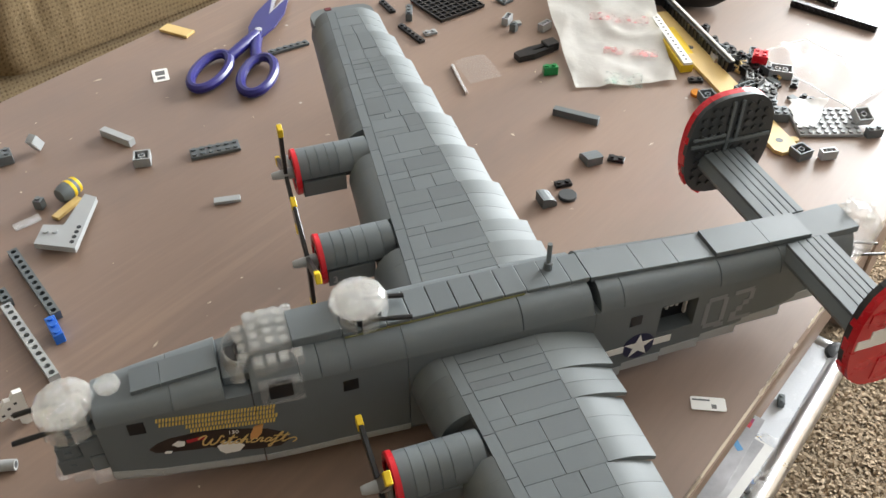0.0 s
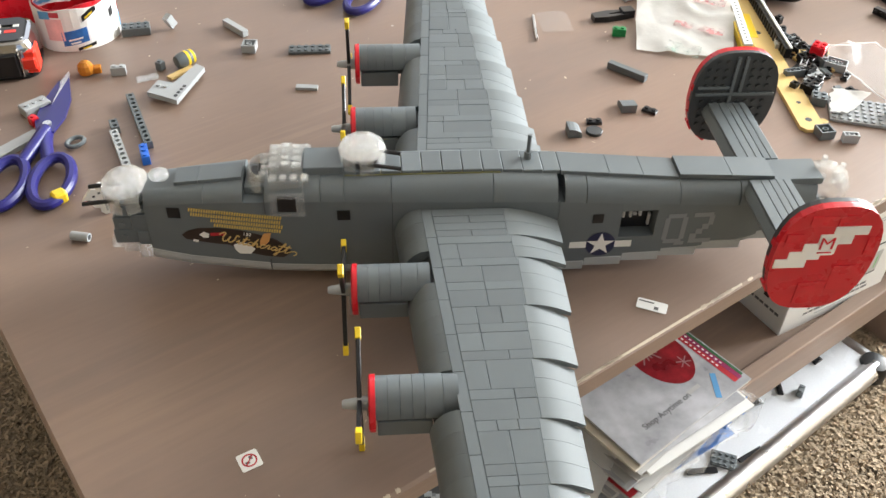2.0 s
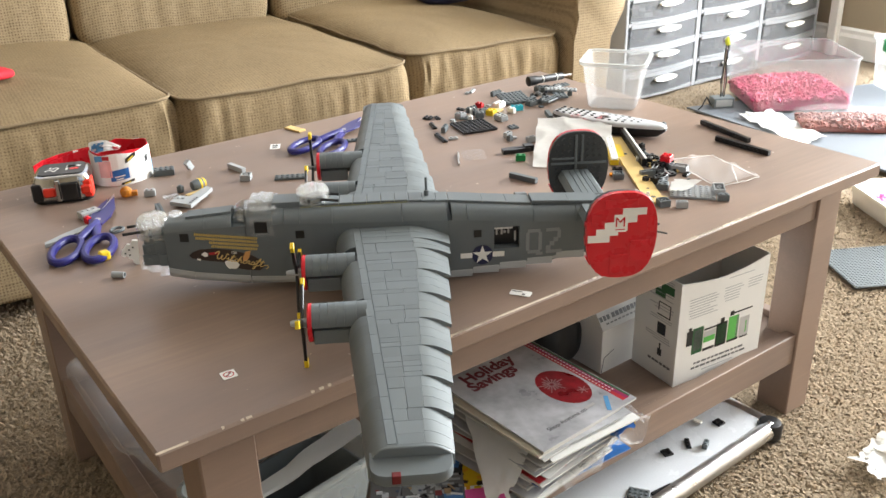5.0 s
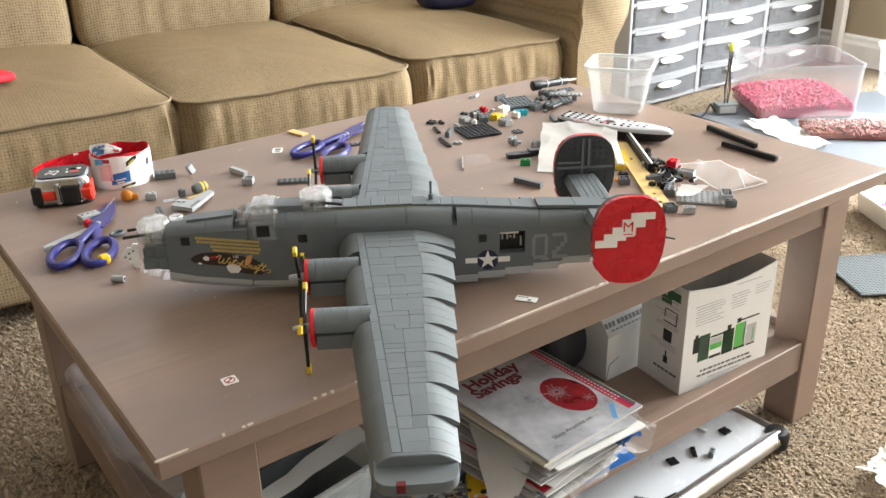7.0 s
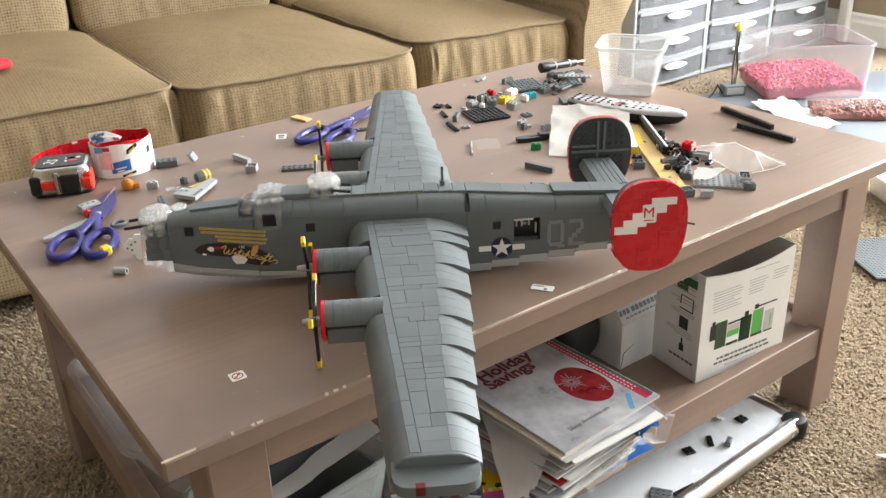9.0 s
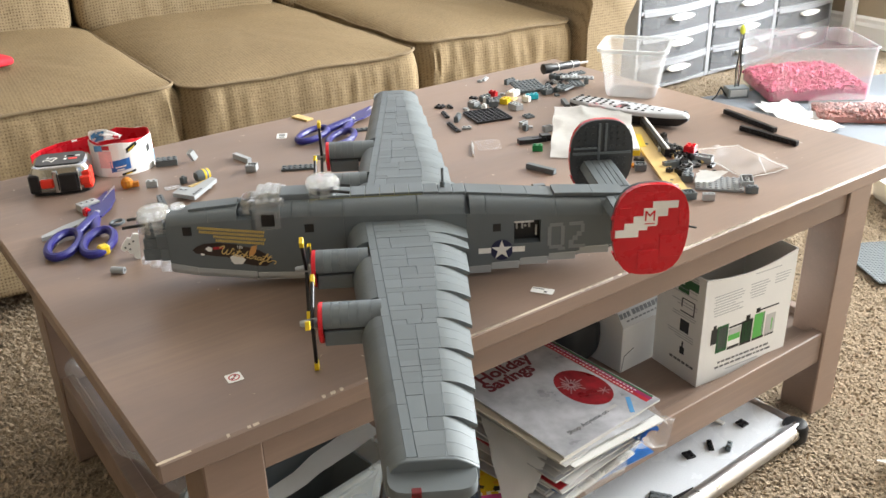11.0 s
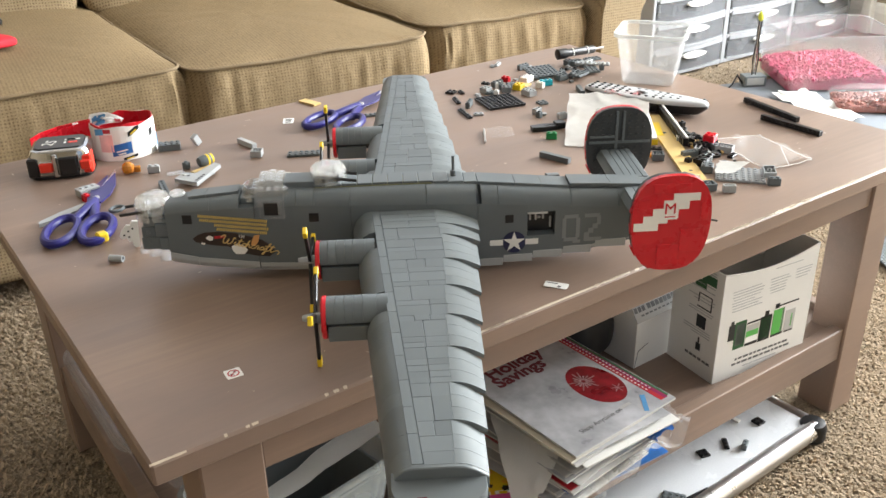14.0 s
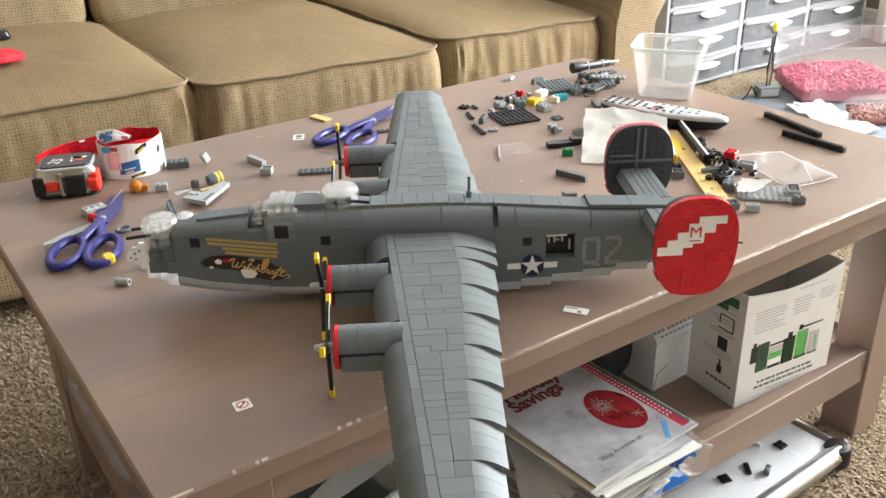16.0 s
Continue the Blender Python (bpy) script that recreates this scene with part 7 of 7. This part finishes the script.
# booklet, yellow packet and storage tubs on the shelf
bm = bmesh.new()
box(bm, 0, 118, 0, 170, 0, 14, 1.0)
thing("toy_box", bm, BLUEPR, (0.254, 0.084, SH), -33, "flat blue printed toy box", "box")
bk = magazine(SH + 0.0145, 122, 174, 2, 0.252, 0.083, -33, INK, "glossy booklet with a busy photographic cover")
SKY = mat("photo_sky_print", (0.05, 0.2, 0.6), 0.3, var=0.3, vscale=20)
bm = bmesh.new()
box(bm, 2, 60, 128, 172, 1.9, 2.1)
part("printed_patch", bm, SKY, bk)
DIMS = [mat("photo_print", c, 0.3, var=0.5, vscale=70, grain=0.2) for c in ((0.05, 0.07, 0.12), (0.16, 0.18, 0.2), (0.3, 0.32, 0.33), (0.2, 0.03, 0.03), (0.09, 0.15, 0.13), (0.32, 0.22, 0.12), (0.02, 0.02, 0.025), (0.05, 0.16, 0.4), (0.6, 0.62, 0.64))]
for k in range(190):
    bm = bmesh.new()
    a, b = rh.uniform(2, 112), rh.uniform(2, 160)
    if a < 50 and b > 135:
        continue
    w, h = rh.choice(((3, 14), (12, 3), (8, 6), (16, 4), (4, 4), (2, 20), (9, 10))) if k > 40 else (rh.uniform(14, 30), rh.uniform(10, 24))
    R = Matrix.Translation((a, b, 0)) @ Matrix.Rotation(radians(rh.choice((0, 0, 8, -12, 35))), 4, "Z")
    box(bm, 0, min(w, 120 - a), 0, min(h, 172 - b), 1.95, 2.1 + 0.002 * k, 0, R)
    part("printed_patch", bm, DIMS[rh.choice((0, 1, 2, 2, 2, 3, 4, 5, 6, 6, 7, 7, 8, 8))], bk)
pk = magazine(SH + 0.002, 64, 150, 12, 0.372, 0.052, -25, PAPER, "yellow and pink printed packet with a white border")
HOT = mat("hot_pink_print", (0.7, 0.09, 0.33), 0.35, var=0.2, vscale=40)
AMBER = mat("amber_print", (0.75, 0.38, 0.02), 0.35, var=0.5, vscale=60)
for a, b, c, d, m in ((6, 60, 40, 146, YEL), (4, 58, 4, 34, HOT)):
    bm = bmesh.new()
    box(bm, a, b, c, d, 11.9, 12.15)
    part("printed_panel", bm, m, pk)
for k in range(34):
    bm = bmesh.new()
    a, b = rh.uniform(6, 54), rh.uniform(30, 140)
    box(bm, -rh.uniform(2, 9), rh.uniform(1, 6), -rh.uniform(1, 4), rh.uniform(1, 7), 12.1, 12.3 + 0.004 * k, 0, pose(a, b, 0, 0, 0, rh.uniform(0, 90)))
    part("printed_patch", bm, rh.choice((AMBER, AMBER, AMBER, YEL, INKDG, BROWN)), pk)
# milky tub whose plastic is toned down as if shaded under the tabletop
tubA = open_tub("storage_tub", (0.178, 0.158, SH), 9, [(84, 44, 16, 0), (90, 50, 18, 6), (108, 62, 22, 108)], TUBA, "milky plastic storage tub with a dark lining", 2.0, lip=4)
bm = bmesh.new()
rr_loft(bm, [(80, 40, 14, 3), (97, 53, 16, 84), (94, 50, 16, 84), (77, 37, 12, 8)])
part("lining", bm, DK, tubA, "dark tray lining the tub", smooth=True)
open_tub("storage_tub", (0.150, 0.430, SH), 0, [(52, 110, 25, 0), (58, 116, 28, 6), (110, 138, 34, 110)], THIN, "large clear plastic storage tub on the shelf", 2.0, lip=5)
sheet("paper_sheet", ((0.122, 0.112), (0.135, 0.138), (0.302, 0.194), (0.298, 0.152)), PAPER, "white paper strip lying across the tub", "paper", 0.0018, 14, 9, z0=SH + 0.1105, edge=0.004)
# crumpled clear wrap and torn edges spilling from the stack
for k in range(5):
    x0, y0 = 0.50 + 0.022 * k, 0.016 + 0.005 * k
    sheet("plastic_wrap", ((x0, y0 - 0.018), (x0 + 0.08, y0 - 0.006), (x0 + 0.08, y0 + 0.05), (x0 + 0.01, y0 + 0.05)), FILM, "crumpled clear wrap spilling from the magazine stack", "wrap", 0.007, 14, 20 + k, z0=SH + 0.008 + 0.0085 * k, edge=0.008)
sheet("flyer", ((0.600, 0.004), (0.655, 0.018), (0.650, 0.05), (0.595, 0.04)), BLUEPR, "blue and white glossy flyer edge", "paper", 0.012, 12, 31, z0=SH + 0.03, edge=0.012)
sheet("flyer", ((0.642, 0.016), (0.662, 0.022), (0.660, 0.04), (0.640, 0.034)), YEL, "yellow corner of a glossy flyer", "paper", 0.003, 8, 33, z0=SH + 0.036, edge=0.003)
# torn white plastic on the carpet
sheet("plastic_wrap", ((1.02, -0.17), (1.11, -0.16), (1.13, -0.10), (1.03, -0.11)), MILK, "crumpled white plastic lying on the carpet", "wrap", 0.016, 16, 41, z0=0.006, edge=0.02)

# aluminium-edged white board on the carpet
case = root("display_board", (0.74, 0.150, 0.0), 2, "white board with rounded aluminium edge, black corners", "board")
bm = bmesh.new()
box(bm, -250, 255, -135, 135, 14, 30, 1.0)
part("panel", bm, mat("white_board_face", (0.62, 0.64, 0.67), 0.25, var=0.05, vscale=12), case, "glossy pale panel")
for a, b in (((-252, -140), (250, -140)), ((-252, 140), (250, 140))):
    bm = bmesh.new()
    tube(bm, [(a[0], a[1], 22), (b[0], b[1], 22)], 15, 14)
    part("edge_rail", bm, ALU, case, "silver rounded rail", smooth=True)
bm = bmesh.new()
tube(bm, [(258, -128, 22), (258, 128, 22)], 12, 14)
part("edge_rail", bm, ALU, case, "silver rounded rail", smooth=True)
bm = bmesh.new()
cyl(bm, 9, 30, 35, 16, pose(258, -45, 0)), cyl(bm, 5, 35, 36.5, 6, pose(258, -45, 0))
part("screw", bm, STEEL, case, "round screw")
for y in (-138, 138):
    bm = bmesh.new()
    lathe(bm, [(17, 3), (21, 7), (21, 28), (18, 35), (10, 36)], 18, pose(250, y, 0))
    part("corner_cap", bm, BLK, case, "black rounded corner", smooth=True)
for x, y, k in ((0.930, 0.075, 0), (0.862, 0.048, 1), (0.845, 0.07, 2), (0.80, 0.075, 3), (0.905, 0.10, 4), (0.69, 0.035, 5), (0.655, 0.04, 6), (0.725, 0.02, 7)):
    bit(("plate", "brick", "plate", "plate", "tile", "plate", "tile", "tile")[k], ("black", "dark grey", "black", "black", "white", "dark grey", "black", "black")[k], x, y, 25 * k, (2, 2, 3, 2, 2, 4, 5, 5)[k], (2, 1, 1, 2, 1, 3, 1, 1)[k], z=0.0304, label="small toy piece lying on the white board")

# ---------------- far end of the room ----------------
def drawer_tower(x, y, rz, label):
    r = root("drawer_tower", (x, y, 0), rz, label, "drawers", "plastic drawer towers")
    n, h, w, d = 7, 93, 392, 380
    for sx in (-1, 1):
        bm = bmesh.new()
        box(bm, sx * w / 2 - 14, sx * w / 2 + 2, -15, d, 0, n * h + 20, 3)
        part("side_frame", bm, DFRAME, r, "white frame")
    for k in range(n + 1):
        bm = bmesh.new()
        box(bm, -w / 2 + 3, w / 2 - 15, -14, d, k * h, k * h + 13, 1)
        part("shelf_bar", bm, DFRAME, r)
    for k in range(n):
        z0 = k * h + 14
        bm = bmesh.new()
        bow = [(-w / 2 + 16 + (w - 32) * k2 / 10, -12 - 20 * math.sin(math.pi * k2 / 10)) for k2 in range(11)]
        prism(bm, bow + [(p, q + 3) for p, q in bow[::-1]], z0, z0 + h - 22, "z")
        box(bm, -w / 2 + 14, w / 2 - 14, -8, d - 20, z0, z0 + 3), box(bm, -w / 2 + 11, -w / 2 + 14, -8, d - 20, z0, z0 + h - 22), box(bm, w / 2 - 14, w / 2 - 11, -8, d - 20, z0, z0 + h - 22)
        dr = part("drawer", bm, DRAWER, r, "translucent drawer")
        bm = bmesh.new()
        prism(bm, [(p, q - 5) for p, q in bow] + [(p, q + 6) for p, q in bow[::-1]], z0 + h - 21.5, z0 + h - 6.5, "z")
        part("drawer_lip", bm, DFRAME, dr, "white bowed lip")
        bm = bmesh.new()
        prism(bm, [(p, q - 3) for p, q in bow] + [(p, q + 3) for p, q in bow[::-1]], z0 - 5, z0 + 4, "z")
        part("drawer_foot", bm, DFRAME, dr, "white bowed lower edge")
        bm = bmesh.new()
        lens = [(60 * math.cos(math.pi * t / 9), z0 + 57 + 11 * math.sin(math.pi * t / 9)) for t in range(18)]
        prism(bm, lens, -46, -32, "y")
        part("drawer_handle", bm, WHT, dr, "lens-shaped pull")
        bm = bmesh.new()
        for j in range(14):
            a, b = rh.uniform(-110, 90), rh.uniform(10, 200)
            box(bm, a, a + rh.uniform(20, 50), b, b + rh.uniform(20, 60), z0 + 4, z0 + 4 + rh.uniform(10, 45), 2)
        tagged(part("contents", bm, LT, dr, "mixed small parts inside"), kind="stuff")
    return r


for k in range(3):
    drawer_tower(2.50 + 0.402 * k, 1.590, 0, "white tower of translucent plastic drawers")
bm = bmesh.new()
cyl(bm, 0.022, 0, 0.7, 16)
thing("white_post", bm, TRIM, (3.80, 1.52, 0), 0, "white round table leg", "table leg", scale=1.0, smooth=True)
bm = bmesh.new()
prism(bm, [(2.30, 0.42), (2.40, 1.36), (3.35, 1.05), (3.10, 0.10)], 0.010, 0.016, "z")
thing("floor_mat", bm, MATG, (0, 0, 0), 0, "blue-grey play mat on the carpet", "mat", scale=1.0)


def chunk_heap(name, parent, hx, hy, z0, z1, n, material, label, seed):
    rr = random.Random(seed)
    bm = bmesh.new()
    rr_loft(bm, [(hx, hy, 14, z0 - 6), (hx, hy, 14, z0 + (z1 - z0) * 0.45), (hx * 0.7, hy * 0.7, 12, z0 + (z1 - z0) * 0.72)])
    for k in range(n):
        x, y = rr.uniform(-hx, hx), rr.uniform(-hy, hy)
        edge = max(abs(x / hx), abs(y / hy))
        z = z0 + (z1 - z0) * ((1.0 - 0.5 * max(0.0, edge - 0.5) * 2) * rr.uniform(0.66, 1.0) if rr.random() < 0.75 else rr.random() * 0.6)
        s = rr.uniform(5, 9)
        box(bm, -s, s, -s * 0.6, s * 0.6, -s * 0.5, s * 0.5, 0, pose(x, y, z, rr.uniform(0, 360), rr.uniform(0, 360), rr.uniform(0, 360)))
    return tagged(part(name, bm, material, parent, label), kind="stuff")


BINM = mat("cloudy_bin_plastic", (0.45, 0.46, 0.47), 0.22, alpha=0.26, var=0.05, grain=0.02, bump=0.05)
bin1 = open_tub("storage_bin", (2.735, 1.180, 0.017), -36, [(168, 150, 25, 0), (174, 156, 28, 8), (183, 165, 32, 185)], BINM, "clear storage bin part full of pink bricks", 2.5, lip=5)
chunk_heap("pink_bricks", bin1, 168, 150, 12, 80, 2400, PINK, "heap of bright pink bricks", 2)
bagr = root("brick_bag", (2.600, 0.870, 0.017), -45, "flat clear bag of dusty rose bricks", "bag")
chunk_heap("rose_bricks", bagr, 146, 68, 8, 36, 700, ROSE, "dusty rose and brown bricks", 6)
bm = cushion(-0.165, 0.165, -0.085, 0.085, 0.0, 0.058, 4, 0.004, 0.012, 8, 14)
part("film", bm, THIN, bagr, "clear film", 1.0, True)
sheet("paper_sheet", ((2.30, 0.84), (2.440, 0.830), (2.565, 1.130), (2.430, 1.160)), PAPER, "white paper lying on the mat", "paper", 0.012, 10, 4, z0=0.02, edge=0.02)
lamp = root("wire_stand", (2.495, 1.285, 0.017), -30, "small grey block with two thin black stalks", "stand")
bm = bmesh.new()
box(bm, -38, 38, -24, 24, 0, 36, 2)
part("base", bm, DK, lamp, "grey block")
bm = bmesh.new()
box(bm, -30, 30, -25.2, -24, 6, 30, 0.4)
part("front_plate", bm, LT, lamp, "paler front plate")
bm = bmesh.new()
tube(bm, [(2, 10, 34), (2, 10, 205)], 6, 10)
part("post", bm, CHROME, lamp, "chrome post", smooth=True)
for a in (-6, 6):
    bm = bmesh.new()
    tube(bm, [(a, 0, 34), (a * 1.6, 0, 90), (a * 0.6, 2, 150), (a * 0.8, 0, 222)], 2.6, 7)
    part("stalk", bm, BLK, lamp, "thin black stalk", smooth=True)
bm = bmesh.new()
lathe(bm, [(3, 218), (9, 226), (10, 240), (4, 250)], 12)
part("tip", bm, mat("lime_plastic", (0.55, 0.6, 0.05), 0.4), lamp, "yellow-green tip", smooth=True)
bm = bmesh.new()
tube(bm, [(-38, -5, 8), (-62, -12, 40), (-80, -20, 10), (-95, -28, 2)], 3, 7)
part("cable", bm, BLK, lamp, smooth=True)
bin2 = open_tub("storage_bin", (2.105, 0.338, 0.0), -30, [(130, 120, 12, 0), (134, 124, 14, 8), (140, 130, 16, 60)], WHT, "shallow white bin holding lilac and pink bricks", 3, lip=6)
chunk_heap("lilac_bricks", bin2, 110, 100, 12, 34, 240, LILAC, "mixed lilac, pink and orange bricks", 9)
bin3 = open_tub("storage_bin", (3.23, 0.93, 0.017), -33, [(150, 90, 25, 0), (160, 96, 28, 8), (176, 108, 32, 190)], FROST, "empty clear storage bin with a green clip", 2.5, lip=8)
bm = bmesh.new()
box(bm, -186, -172, -30, 10, 150, 196, 3)
part("clip", bm, GRN, bin3, "green clip")
thing("base_plate", brick_mesh("base_plate", 24, 24, 3.0, DK), DK, (1.72, 0.255, 0.008), -30, "dark grey studded base plate on the carpet", "toy plate")
# on the sofa: dark cushion, red toy, dark handset
thing("throw_pillow", cushion(-0.09, 0.09, -0.07, 0.07, 0, 0.08, 3.2, 0.0, 0.006, 17, 12), NAVY, (1.50, 1.60, 0.466), -10, "small dark navy pillow on the sofa seat", "pillow", scale=1.0, smooth=True)
bm = cushion(-0.055, 0.055, -0.035, 0.035, 0, 0.022, 3, 0, 0.012, 19, 14)
thing("red_cloth", bm, REDCLOTH, (0.186, 1.525, 0.466), 20, "small crumpled red cloth on the sofa cushion", "cloth", scale=1.0, smooth=True)
bm = bmesh.new()
rr_loft(bm, [(60, 22, 12, 0), (62, 24, 14, 8), (58, 20, 12, 18)])
thing("handset", bm, BLK, (0.200, 1.78, 0.466), 0, "dark handset on the sofa cushion", "handset", smooth=True)
